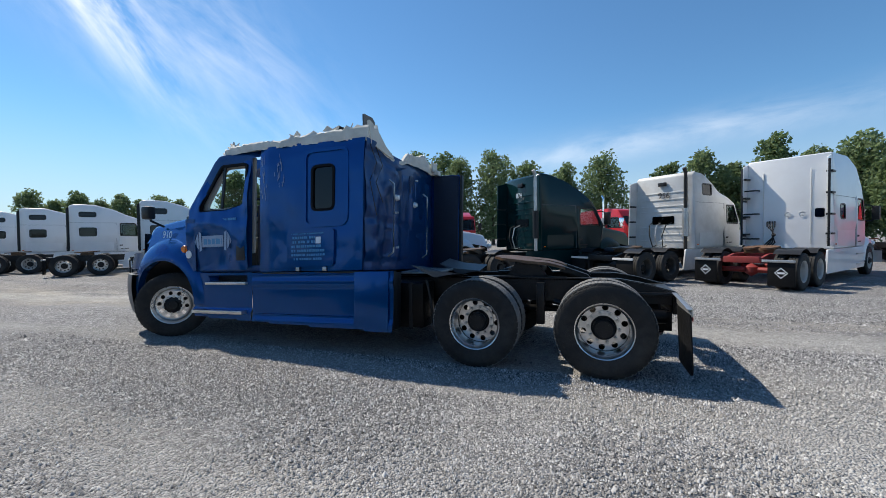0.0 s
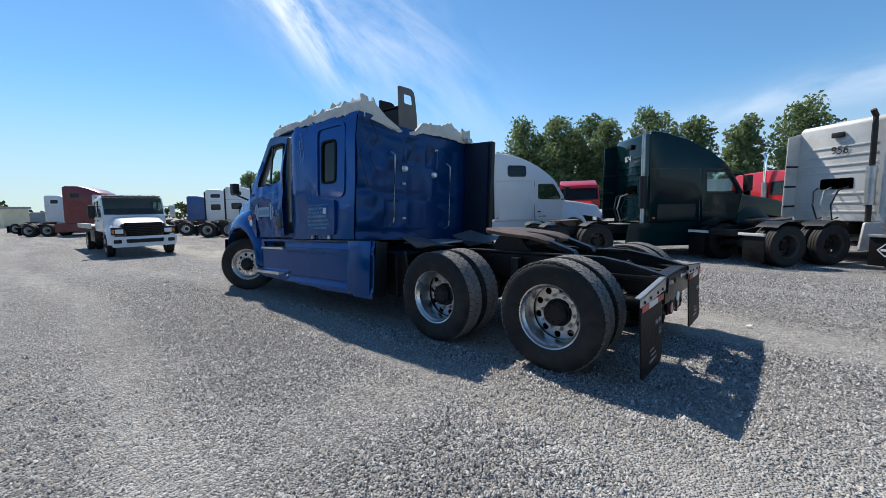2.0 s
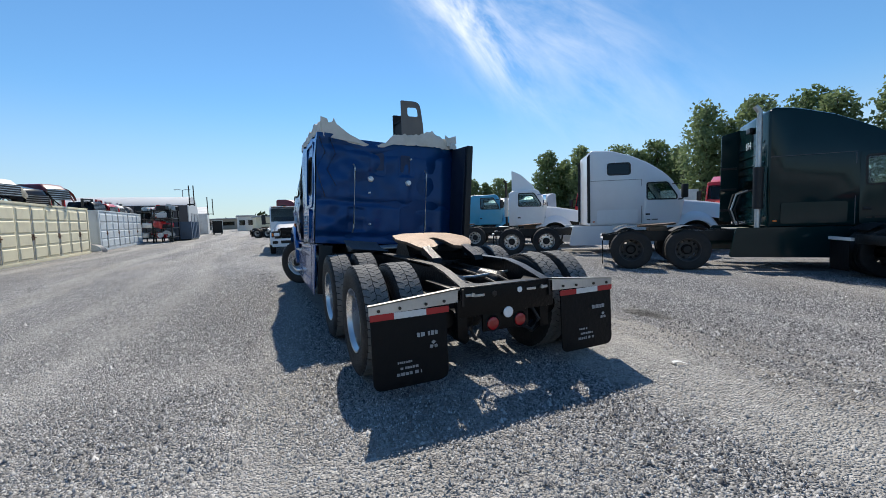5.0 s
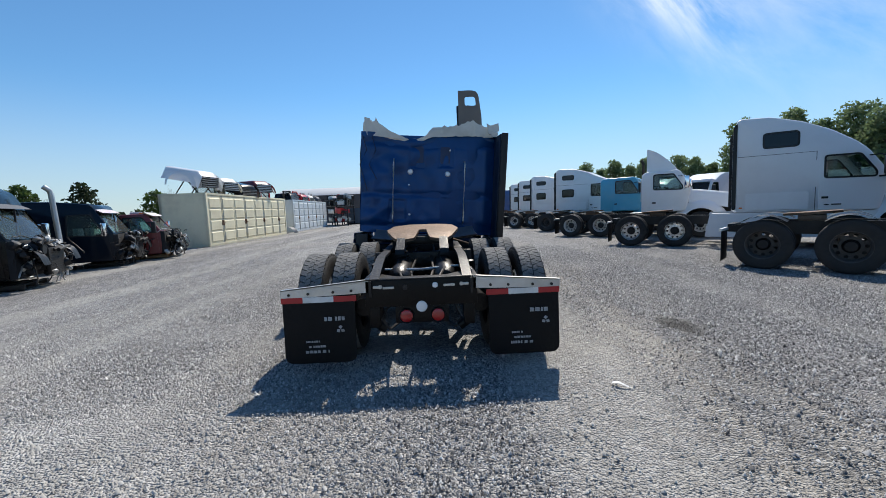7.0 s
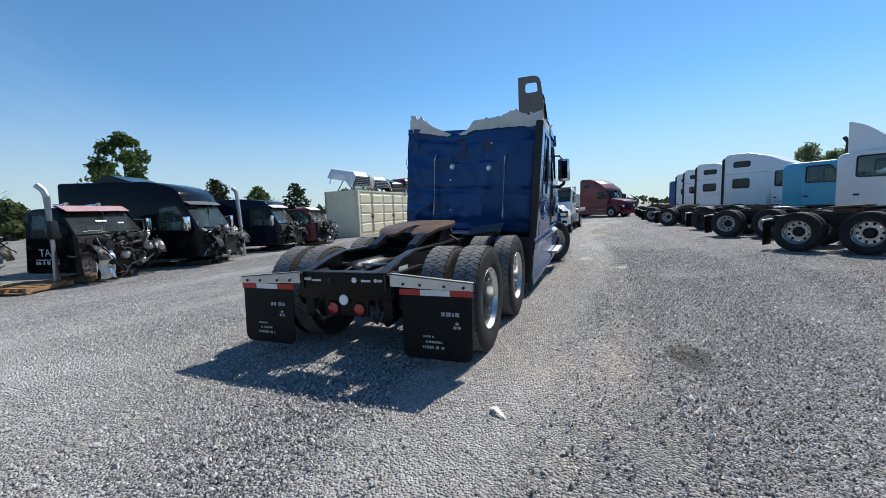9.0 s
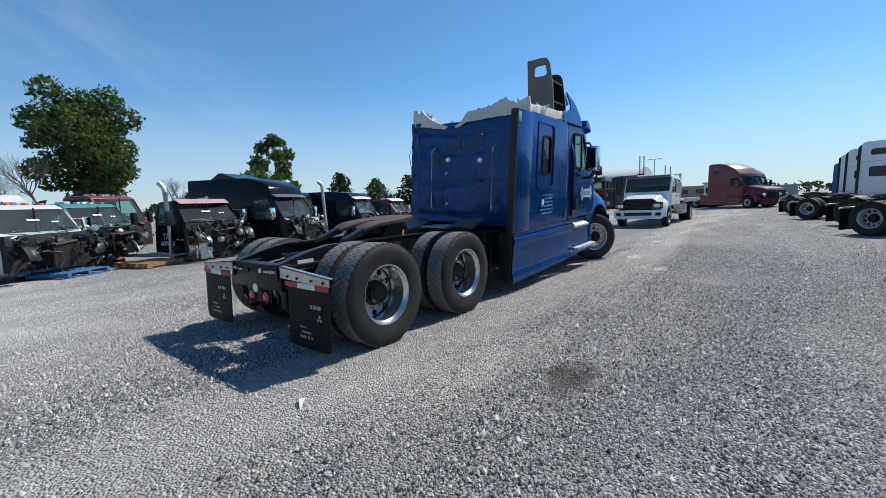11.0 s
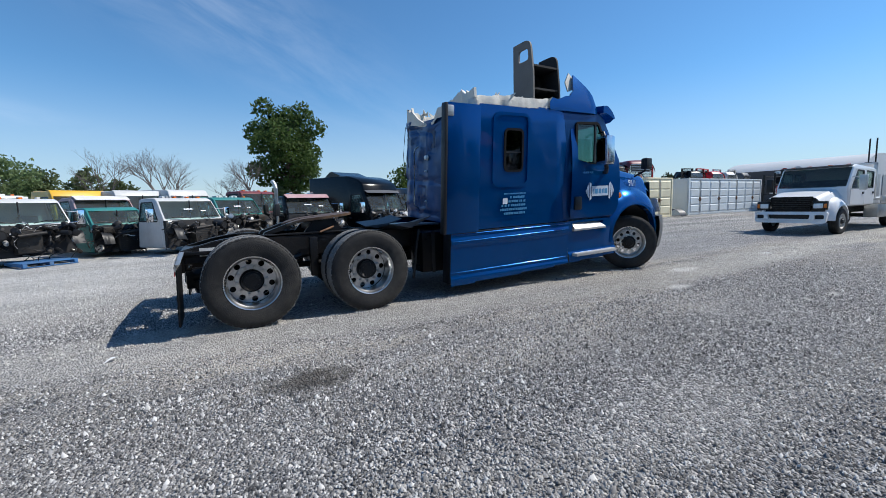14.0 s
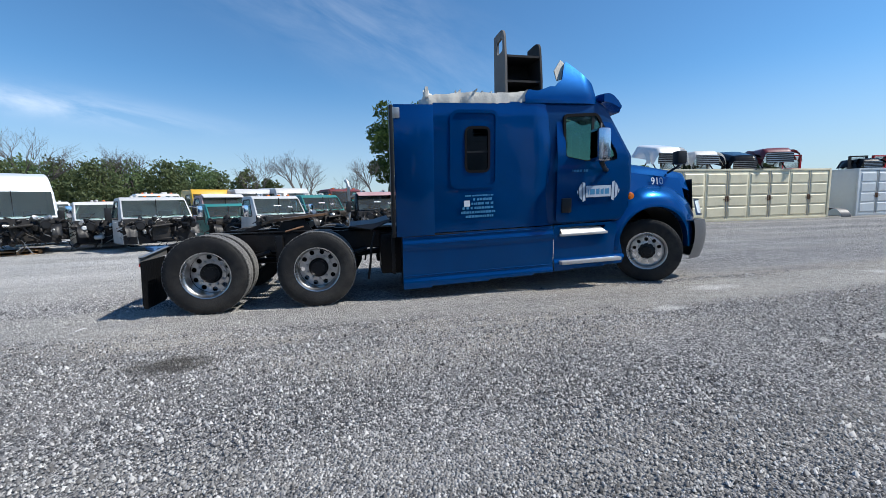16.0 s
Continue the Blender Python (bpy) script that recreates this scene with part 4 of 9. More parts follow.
def blue_lorry():
    t = thing("semi_truck", "blue sleeper semi tractor, roof torn off, standing on gravel", "semi truck")
    # chassis
    bm = B()
    for s in (-1, 1):
        prof = [(-7.05, 0.66), (-7.05, 0.90), (-2.6, 0.98), (0.30, 0.98), (0.55, 0.94), (0.92, 0.84), (0.92, 0.70), (0.3, 0.72), (-2.6, 0.70)]
        sheet(bm, prof, [], lambda u, v, w, s=s: (u, s * (0.46 - w), v), 0.02)
        for z0, z1 in ((0.70, 0.715), (0.965, 0.98)):
            box(bm, -7.0, 0.25, s * 0.37 if s > 0 else -0.46, s * 0.46 if s > 0 else -0.37, z0, z1)
    part("frame_rail", bm, FRAME, t, "black steel chassis frame rails")
    for x in (-6.6, -4.6, -3.2, -2.1, -0.62):
        bm = B()
        box(bm, x - 0.06, x + 0.06, -0.45, 0.45, 0.74, 0.93, 0.01)
        part("crossmember", bm, FRAME, t)
    # upper flanges with a painted sky sheen, a thin cross rod, gussets in the corners
    # worn: paler steel, its colour stands in for sky reflected on upper faces
    worn = mat("worn_bare_steel", (0.05, 0.049, 0.048), 0.38, 0.5, 0.4, 10, 0.2, 40, (0.015, 0.014, 0.013), 0.7)
    # tail: the frame's black painted darker, for parts turned from the sun
    tail = mat("oily_black_steel", (0.005, 0.005, 0.0055), 0.30, 0.1, 0.4, 9, 0.3, 30, (0.010, 0.009, 0.008), 0.4, 0, 0.18)
    for s in (-1, 1):
        bm = B()
        sheet(bm, [(-1.2, 0.0), (0.30, 0.0), (0.55, -0.04), (0.90, -0.135), (0.90, -0.125), (0.55, -0.03), (0.30, 0.012), (-1.2, 0.012)], [], lambda u, v, w, s=s: (u, s * (0.455 - w), 0.982 + v), 0.085)
        part("rail_flange", bm, worn, t, "upper flange, sky sheen put into its colour")
        bm = B()
        sheet(bm, [(0.86, 0.38), (0.86, 0.16), (0.62, 0.38)], [], lambda u, v, w, s=s: (u, s * v, 0.856 - w), 0.012)
        part("gusset", bm, worn, t)
    bm = B()
    tube(bm, [(0.36, -0.38, 0.86), (0.30, 0.0, 0.84), (0.34, 0.38, 0.87)], 0.014, 6)
    part("cross_rod", bm, ALU_DULL, t)
    # rear frame end
    bm = B()
    box(bm, 0.86, 0.905, -0.50, 0.50, 0.60, 0.845, 0.008)
    part("rear_crossmember", bm, tail, t, "black steel end plate of the frame")
    bm = B()
    box(bm, 0.78, 0.90, -0.50, 0.50, 0.846, 0.855, 0.003)
    part("top_plate", bm, worn, t)
    for s in (-1, 1):
        bm = B()
        box(bm, 0.25, 0.858, s * 0.49 - 0.03, s * 0.49 + 0.03, 0.80, 0.845, 0.01)
        part("side_stiffener", bm, FRAME, t)
    bm = B()
    box(bm, 0.845, 0.875, -0.24, 0.24, 0.44, 0.61, 0.008)
    part("lamp_panel", bm, tail, t)
    for y0, y1, z0 in ((-0.34, -0.24, 0.765), (0.20, 0.30, 0.77)):
        bm = B()
        box(bm, 0.906, 0.916, y0, y1, z0, z0 + 0.022, 0.003)
        part("bracket", bm, ALU_DULL, t)
    for y in (-0.143, 0.143):
        bm = B()
        lathe(bm, [(0.0, 0.016), (0.046, 0.015), (0.056, 0.010), (0.058, 0)], 20, pose(0.876, y, 0.507, 0, 0, -90))
        o = part("tail_lamp", bm, RED_LENS, t, "round red tail lamp")
        bm = B()
        lathe(bm, [(0.058, 0.0), (0.067, 0.014), (0.074, 0.0)], 20, pose(0.876, y, 0.507, 0, 0, -90))
        part("lamp_ring", bm, PLASTIC, o)
    for y, z, r, mt in ((0.0, 0.597, 0.05, CLEAR), (-0.14, 0.775, 0.026, ENGINE), (0.125, 0.785, 0.026, CLEAR)):
        bm = B()
        lathe(bm, [(0.0, 0.012), (r * 0.85, 0.011), (r, 0.006), (r, 0)], 20, pose(0.906, y, z, 0, 0, -90))
        part("reversing_lamp" if r > 0.03 else "plug_socket", bm, mt, t, "round white lamp" if r > 0.03 else "")
    # brackets, hooks and hoses hanging under the end plate
    for s in (-1, 1):
        bm = B()
        box(bm, 0.60, 0.86, s * 0.43 - 0.05, s * 0.43 + 0.05, 0.40, 0.62, 0.015)
        cyl(bm, (0.74, s * 0.43, 0.42), (0.74, s * 0.34, 0.36), 0.05, 12)
        part("tow_bracket", bm, tail, t)
        bm = B()
        tube(bm, [(0.84, s * 0.30, 0.60), (0.87, s * 0.36, 0.48), (0.84, s * 0.30, 0.38), (0.76, s * 0.22, 0.42)], 0.016, 7)
        part("air_hose", bm, PLASTIC, t)
        bm = B()
        box(bm, 0.906, 0.925, s * 0.385 - 0.04, s * 0.385 + 0.04, 0.775, 0.80, 0.006)
        cyl(bm, (0.915, s * 0.36, 0.79), (0.93, s * 0.36, 0.79), 0.018, 8)
        part("bracket", bm, ALU_DULL, t)
        bm = B()
        cyl(bm, (0.45, s * 0.54, 0.58), (0.78, s * 0.54, 0.58), 0.085, 16)
        part("brake_chamber", bm, tail, t)
    # hangers with their flaps
    for s in (-1, 1):
        bm = B()
        pts = [(0.47, 0.74), (0.47, 0.855), (1.245, 0.79), (1.245, 0.715)]
        sheet(bm, pts, [], lambda u, v, w, s=s: (0.905 - w, s * u, v), 0.012)
        pts = [(0.905, 0.855), (0.80, 0.86), (0.80, 0.845), (0.893, 0.84)]
        sheet(bm, [(0.47, 0.855), (1.245, 0.79), (1.245, 0.782), (0.47, 0.845)], [], lambda u, v, w, s=s: (0.905 - w, s * u, v), 0.05)
        h = part("flap_hanger", bm, ALU_DULL, t, "scuffed silver flap hanger")
        for y in (0.62, 0.78, 1.0, 1.17):
            b2 = B()
            cyl(b2, (0.903, s * y, 0.765 - 0.03 * (y - 0.6)), (0.915, s * y, 0.765 - 0.03 * (y - 0.6)), 0.013, 8)
            part("bolt", b2, ENGINE, h)
        for y0, y1, mt, nm in ((0.58, 0.78, REFL_RED, "red"), (0.78, 1.05, REFL_WHITE, "white"), (1.05, 1.24, REFL_RED, "red")):
            b2 = B()
            box(b2, 0.905, 0.910, min(s * y0, s * y1), max(s * y0, s * y1), 0.672, 0.722)
            part("reflector_strip", b2, mt, h, nm + " reflective strip")
        bm = B()
        sheet(bm, rounded([(0.60, 0.73, 0.005), (0.60, 0.12), (1.235, 0.12), (1.235, 0.73, 0.005)], 0.08), [], lambda u, v, w, s=s: (0.885 + w + 0.02 * math.sin((0.7 - v) * 4) , s * u, v), 0.012)
        f = part("mud_flap", bm, FLAP, t, "black rubber mud flap")
        place = lambda a, b: (0.905 + 0.02 * math.sin((0.7 - b) * 4), a, b)
        y = s * 0.92
        bars(f, [(y + 0.05, y + 0.23, 0.505, 0.036), (y - 0.12, y + 0.0, 0.315, 0.018), (y - 0.10, y + 0.06, 0.268, 0.02), (y - 0.13, y + 0.08, 0.218, 0.026)], place, WORN, "lettering", "worn white lettering", seed=4 + s)
        b2 = B()
        for k in range(3):
            a = math.pi / 2 + k * 2 * math.pi / 3
            c = Vector((0.19, 0.425)) + 0.022 * Vector((math.cos(a), math.sin(a)))
            q = [c + 0.02 * Vector((math.cos(a + j * math.pi / 2), math.sin(a + j * math.pi / 2) * 0.9)) for j in range(4)]
            b2.faces.new([b2.verts.new(place(y + p.x, p.y)) for p in q])
        part("emblem", b2, WORN, f, "", 0)
    # bogie
    for i, x in enumerate((0.09, -1.32)):
        for s in (-1, 1):
            twin(t, x + (0.02 if s < 0 else (0.10, 0.14)[i]), s, TYRE_R - 0.006, "alu", True, 17 * i + 5 * s)
        bm = B()
        cyl(bm, (x, -0.95, 0.50), (x, 0.95, 0.50), 0.075, 16)
        lathe(bm, [(0.0, -0.22), (0.12, -0.2), (0.19, -0.08), (0.19, 0.08), (0.12, 0.2), (0, 0.22)], 20, pose(x, 0.02, 0.50, 90, 0, 0))
        part("drive_axle", bm, ENGINE, t, "greasy drive axle housing")
        for s in (-1, 1):
            bm = B()
            lathe(bm, [(0.0, -0.09), (0.10, -0.10), (0.125, -0.03), (0.125, 0.04), (0.10, 0.10), (0.0, 0.10)], 18, pose(x + 0.28, s * 0.46, 0.60, 90, 0, 0))
            part("air_spring", bm, RUBBER, t, "black rubber air spring")
            bm = B()
            tube(bm, [(x - 0.55, s * 0.47, 0.70), (x - 0.2, s * 0.47, 0.60), (x + 0.1, s * 0.47, 0.42), (x + 0.35, s * 0.47, 0.48)], 0.035, 8)
            part("spring_beam", bm, FRAME, t)
            bm = B()
            cyl(bm, (x - 0.33, s * 0.55, 0.42), (x - 0.2, s * 0.55, 0.86), 0.03, 10)
            part("shock_absorber", bm, FRAME, t)
            bm = B()
            cyl(bm, (x + 0.12, s * 0.50, 0.66), (x + 0.36, s * 0.56, 0.66), 0.075, 14)
            part("brake_chamber", bm, ENGINE, t)
    bm = B()
    for s in (-1, 1):
        box(bm, -0.66, -0.56, s * 0.55 - 0.05, s * 0.55 + 0.05, 0.42, 0.94, 0.015)
    cyl(bm, (-2.2, 0.05, 0.62), (-1.3, 0.03, 0.52), 0.05, 12)
    cyl(bm, (-1.1, 0.02, 0.52), (0.0, 0.02, 0.52), 0.045, 12)
    part("suspension_hanger", bm, FRAME, t)
    # drums added between the rails so less sun leaks into the shadow
    for y in (-0.24, 0.24):
        bm = B()
        lathe(bm, [(0.0, -0.55), (0.08, -0.54), (0.125, -0.48), (0.125, 0.48), (0.08, 0.54), (0.0, 0.55)], 20, pose(-0.10, y, 0.76, 0, 0, 90))
        part("air_tank", bm, FRAME, t, "black drum added between the rails to fill the shadow", 40)
    # hoses and wires over the frame
    for k, (y, z) in enumerate(((0.12, 0.9), (-0.12, 0.88), (0.25, 0.93), (-0.26, 0.92))):
        bm = B()
        tube(bm, [(-2.6, y, z), (-1.6, y * 1.2, z - 0.05), (-0.7, y * 0.7, z - 0.02), (0.2, y, z - 0.07), (0.8, y * 0.6, z - 0.12)], 0.014, 6)
        part("air_hose", bm, PLASTIC if k % 2 else ENGINE, t)
    # fifth wheel
    pl = [(-1.25, 0.20), (-1.27, -0.20), (-1.12, -0.40), (-0.80, -0.46), (-0.58, -0.42), (-0.40, -0.36), (-0.30, -0.28), (-0.36, -0.09), (-0.60, -0.055), (-0.78, -0.05),
          (-0.78, 0.05), (-0.60, 0.055), (-0.36, 0.09), (-0.30, 0.28), (-0.40, 0.36), (-0.58, 0.42), (-0.80, 0.46), (-1.12, 0.40)]
    bm = B()
    sheet(bm, rounded(pl, 0.04, 3), [], lambda u, v, w: (u, v, 1.205 + (u + 0.8) * -0.10 - w - (0.05 * max(0, u + 0.5) / 0.2)), 0.035)
    fw = part("fifth_wheel", bm, GREASE, t, "worn greasy tan fifth wheel plate")
    bm = B()
    for s in (-1, 1):
        sheet(bm, [(-1.08, 0.98), (-0.95, 1.17), (-0.66, 1.15), (-0.52, 0.98)], [], lambda u, v, w, s=s: (u, s * (0.38 - w), v), 0.05)
        box(bm, -1.35, -0.30, s * 0.42 - 0.05, s * 0.42 + 0.05, 0.975, 1.0, 0.006)
    box(bm, -1.02, -0.62, -0.36, 0.36, 1.02, 1.12, 0.02)
    part("fifth_wheel_bracket", bm, FRAME, fw, "black fifth wheel bracket")
    for s in (-1, 1):
        bm = B()
        sheet(bm, [(-0.36, 1.13), (-0.05, 1.02), (-0.02, 0.97), (-0.40, 1.06)], [], lambda u, v, w, s=s: (u, s * (0.30 - w), v), 0.10)
        part("ramp", bm, FRAME, fw, "black pick-up ramp")
    bm = B()
    cyl(bm, (-0.95, 0.36, 1.06), (-0.7, 0.58, 1.0), 0.014, 8)
    part("release_handle", bm, RUST, fw)
    # quarter fenders in front of the bogie
    for s in (-1, 1):
        bm = B()
        sheet(bm, [(-2.28, 1.16), (-2.02, 1.09), (-1.62, 1.06), (-1.95, 1.0)], [], lambda u, v, w, s=s: (u, s * (0.80 - w * 1.0), v - 0.12 * w), 0.5)
        part("quarter_fender", bm, GREYPL, t, "grey plastic quarter fender")
    bm = B()
    box(bm, -2.62, -2.05, -0.40, 0.40, 1.0, 1.03, 0.006)
    part("deck_plate", bm, ALU_DULL, t, "dull aluminium deck plate")
    for s in (-1, 1):
        bm = B()
        cyl(bm, (-4.55, s * 0.83, 0.60), (-2.55, s * 0.83, 0.60), 0.28, 28)
        part("fuel_tank", bm, ALU_DULL, t, "aluminium fuel tank behind the skirt")
        bm = B()
        tube(bm, [(-1.98, s * 0.98, 0.98), (-1.92, s * 1.0, 0.75), (-1.90, s * 1.0, 0.55), (-1.86, s * 1.0, 0.30)], 0.018, 6)
        part("flap_stay", bm, FRAME, t)
        bm = B()
        box(bm, -2.5, -2.05, s * 0.66 - 0.14, s * 0.66 + 0.14, 0.42, 0.46, 0.01)
        box(bm, -2.78, -2.06, s * 0.70 - 0.20, s * 0.70 + 0.20, 0.34, 0.93, 0.03)
        bb = part("battery_box", bm, tail, t, "black battery box behind the cab")
        for x in (-2.62, -2.24):
            bm = B()
            box(bm, x - 0.025, x + 0.025, s * 0.905 - 0.008, s * 0.905 + 0.008, 0.33, 0.94, 0.004)
            part("strap", bm, PLASTIC, bb)

    # ---- cab shell ----
    prof = rounded(CAB_OUT, 0.04, 4)
    gap = [(-4.50, 1.12), (-4.50, 2.70), (-4.68, 2.70), (-4.68, 1.12)]
    bm = B()
    win = rounded(BUNK_WIN, 0.07)
    door_l = rounded([(-4.80, 2.02), (-4.78, 2.62), (-5.30, 2.64), (-5.64, 2.08), (-5.66, 1.96), (-5.15, 1.95)], 0.05)
    shell(bm, prof, HALF - 0.03, [win, door_l, gap], [win, rounded(DOOR_WIN, 0.05)], 0.04, [(2.55, 3, -5.5, -2.7), (2.06, 2.74, -5.99, -5.5)])
    part("cab_shell", bm, BLUE_DULL_SHADED, t, "inner cab shell in the darkened dull blue", 30, twist)
    # outer skins of the sleeper
    for s in (-1, 1):
        bm = B()
        x0 = -4.64 if s > 0 else -4.52
        skin = rounded([(-2.80, 1.03, 0.01), (-2.80, 2.78, 0.01), (x0, 2.81, 0.03), (x0, 1.03, 0.01)], 0.03)
        rec = rounded([(-3.06, 1.66), (-3.06, 2.66), (-3.70, 2.66), (-3.70, 1.66)], 0.10, 5)
        deep = 0.006 if s > 0 else 0.016

        def y_of(x, z, s=s, deep=deep):
            y = HALF + 0.01 - 0.018 * max(0, z - 2.2) ** 2 - 0.012 * smoothstep(2.6, 2.8, z)
            y -= 0.05 * smoothstep(-4.3, -4.66, x)
            y += dent(Vector((x, z, s * 3)), deep, 2.0 + s, 1.3)
            return y
        wall_grid(bm, skin, [rec], s, 74, 70, y_of)
        wall = part("sleeper_side", bm, BLUE, t, "glossy blue sleeper side panel" if s > 0 else "dented blue sleeper side panel", 50, twist)
        # raised frame with the panel and the window set in it
        bm = B()
        out2 = inset(rec, -0.035)
        sheet(bm, out2, [inset(rec, 0.012)], lambda u, v, w, s=s: (u, s * (HALF + 0.022 - w), v), 0.03)
        sheet(bm, inset(rec, 0.008), [rounded([(p[0], p[1]) for p in BUNK_WIN], 0.08)], lambda u, v, w, s=s: (u, s * (HALF + 0.0 - w), v), 0.02)
        hatch = part("window_panel", bm, BLUE, wall, "raised blue panel round the bunk window", 40, twist)
        bm = B()
        wb = rounded(BUNK_WIN, 0.08)
        sheet(bm, inset(wb, -0.018), [inset(wb, 0.016)], lambda u, v, w, s=s: (u, s * (HALF + 0.012 - w), v), 0.03)
        part("window_seal", bm, SEAL_RUBBER, hatch, "black rubber window seal", 30, twist)
        bm = B()
        sheet(bm, inset(wb, 0.01), [], lambda u, v, w, s=s: (u, s * (HALF - 0.012 - w), v), 0.006)
        part("bunk_window", bm, GLASS_DARK, hatch, "dark tinted glass", 0, twist)
        if s < 0:
            continue
        bm = B()
        box(bm, -3.61, -3.25, s * HALF - 0.02 - 0.01, s * HALF - 0.02 + 0.01, 2.12, 2.145)
        part("window_bar", bm, PLASTIC, hatch, "", 30, twist)
    # lettering on the sleeper sides, none of it legible
    pl = lambda a, b: twist(Vector((a, HALF + 0.032, b)))
    bars(t, [(-3.66, -3.24, 1.515, 0.022), (-3.64, -3.36, 1.455, 0.035), (-3.66, -3.33, 1.395, 0.035), (-3.66, -3.20, 1.335, 0.035), (-3.69, -3.18, 1.275, 0.035), (-3.66, -3.24, 1.215, 0.035)], pl, DECAL, seed=3)
    bm = B()
    box(bm, -3.31, -3.225, HALF + 0.028, HALF + 0.034, 1.375, 1.46)
    part("sticker", bm, DECAL_W, t, "small white sticker", 0, twist)
    pl = lambda a, b: twist(Vector((a, -HALF - 0.052, b)))
    # white scrapes on the left wall, where paint is rubbed off
    sc = random.Random(91)
    for k in range(26):
        bm = B()
        xx = (-4.42, -4.12)[k % 2] + sc.gauss(0, 0.035)
        zz, ll, ww = 2.35 + sc.gauss(0, 0.14), sc.uniform(0.04, 0.16), sc.uniform(0.002, 0.006)
        yy = -(HALF + 0.012 - 0.05 * smoothstep(-4.3, -4.66, xx)) - 0.014
        bm.faces.new([bm.verts.new(q) for q in ((xx - ww, yy, zz), (xx + ww, yy, zz + 0.01), (xx + ww * 0.4, yy, zz + ll), (xx - ww * 0.7, yy, zz + ll * 0.9))])
        part("scrape", bm, WORN, t, "rubbed pale scrape in the paint", 0, twist)
    # toolbox door, left side
    bm = B()
    hatch = rounded([(-3.98, 1.09), (-3.98, 1.60), (-3.22, 1.60), (-3.22, 1.09)], 0.07, 5)
    sheet(bm, hatch, [], lambda u, v, w: (u, -(HALF + 0.045 - w), v), 0.06)
    lb = part("luggage_door", bm, BLUE, t, "blue luggage door with lettering", 40, twist)
    bars(lb, [(-3.90, -3.36, 1.53, 0.018), (-3.88, -3.50, 1.47, 0.035), (-3.88, -3.44, 1.41, 0.035), (-3.90, -3.40, 1.35, 0.035), (-3.90, -3.36, 1.29, 0.035), (-3.90, -3.34, 1.235, 0.03), (-3.86, -3.40, 1.18, 0.03)], pl, DECAL, seed=8)
    bm = B()
    box(bm, -3.50, -3.42, -HALF - 0.054, -HALF - 0.047, 1.40, 1.49)
    part("sticker", bm, DECAL_W, lb, "small white sticker", 0, twist)
    for x in (-3.80, -3.36):
        bm = B()
        box(bm, x - 0.03, x + 0.03, -HALF - 0.05, -HALF - 0.02, 1.03, 1.085, 0.008)
        part("latch", bm, ALU_DULL, lb, "silver latch", 30, twist)

    # back wall of the sleeper, crumpled
    bm = B()

    def back(u, v):
        y, z = -HALF + 2 * HALF * u, 1.03 + 1.75 * v
        x = -2.80
        for yc in (-0.98, -0.30, 0.30, 0.98):
            x += 0.022 * math.exp(-((y - yc) / 0.10) ** 2) * smoothstep(1.1, 1.3, z) * (1 - smoothstep(2.5, 2.7, z))
        for zc in (1.72, 2.62, 1.15):
            x -= 0.018 * math.exp(-((z - zc) / 0.05) ** 2)
        for yc, z0, z1 in ((-0.22, 2.22, 2.62), (0.30, 2.22, 2.62), (-0.55, 1.25, 1.62), (0.35, 1.20, 1.66)):
            if abs(y - yc) < 0.14 and z0 < z < z1:
                x -= 0.02
        k = smoothstep(0.5, -1.1, y)
        x += dent(Vector((y, z, 0)), 0.009 + 0.034 * k, 5.0, 1.9) + 0.03 * k
        # the upper edge is pushed down left of the middle
        zz = z - 0.10 * math.exp(-((y + 0.25) / 0.45) ** 2) * v ** 3
        return Vector((x, y, zz))
    grid(bm, 92, 70, back)
    wall = part("back_wall", bm, BLUE_DULL_SHADED, t, "crumpled dull blue back wall of the sleeper, colour darkened for shade", 60, twist)
    for y in (-0.62, 0.62):
        bm = B()
        tube(bm, [(-2.74, y, 2.32), (-2.66, y, 2.26), (-2.655, y, 2.2), (-2.655, y, 1.35), (-2.66, y, 1.28), (-2.74, y, 1.22)], 0.013, 8)
        part("grab_rail", bm, ALU_DULL, wall, "thin metal grab rail", 30, twist)
    for y, z, r in ((-0.33, 2.11, 0.045), (0.33, 2.09, 0.045), (0.36, 2.50, 0.015), (-0.35, 1.88, 0.018), (-0.33, 1.36, 0.02)):
        bm = B()
        lathe(bm, [(0.0, 0.05), (r * 0.8, 0.045), (r, 0.02), (r * 1.15, 0.0)], 18, pose(-2.765, y, z, 0, 0, -90))
        part("work_lamp", bm, CLEAR, wall, "round white work lamp", 40, twist)
    # plates over two pressed recesses, the recess shade put into their colour
    for y in (-0.19, 0.28):
        bm = B()
        sheet(bm, rounded([(y - 0.085, 2.27), (y - 0.085, 2.56), (y + 0.085, 2.56), (y + 0.085, 2.27)], 0.03), [], lambda u, v, w: (-2.793 - w, u, v), 0.05)
        part("vent_panel", bm, mat("shaded_blue_panel", (0.003, 0.022, 0.075), 0.5, 0, 0.2, 8, 0.1, 30), wall, "plate darkened like the shade of a pressed recess", 30, twist)
    # dangling wires at the crushed left corner
    for k in range(2):
        bm = B()
        y = -1.17 + 0.16 * k
        tube(bm, [(-2.74, y, 2.7), (-2.68, y + 0.08, 2.45), (-2.71, y - 0.04, 2.2), (-2.68, y + 0.1, 1.75 + 0.2 * (k % 2))], 0.006, 5)
        part("wire", bm, PLASTIC, wall, "", 30, twist)

    # right side extender; the shade on its inner face is painted as darker blue
    bm = B()
    box(bm, -2.74, -2.27, HALF - 0.065, HALF - 0.022, 1.02, 2.74, 0.01)
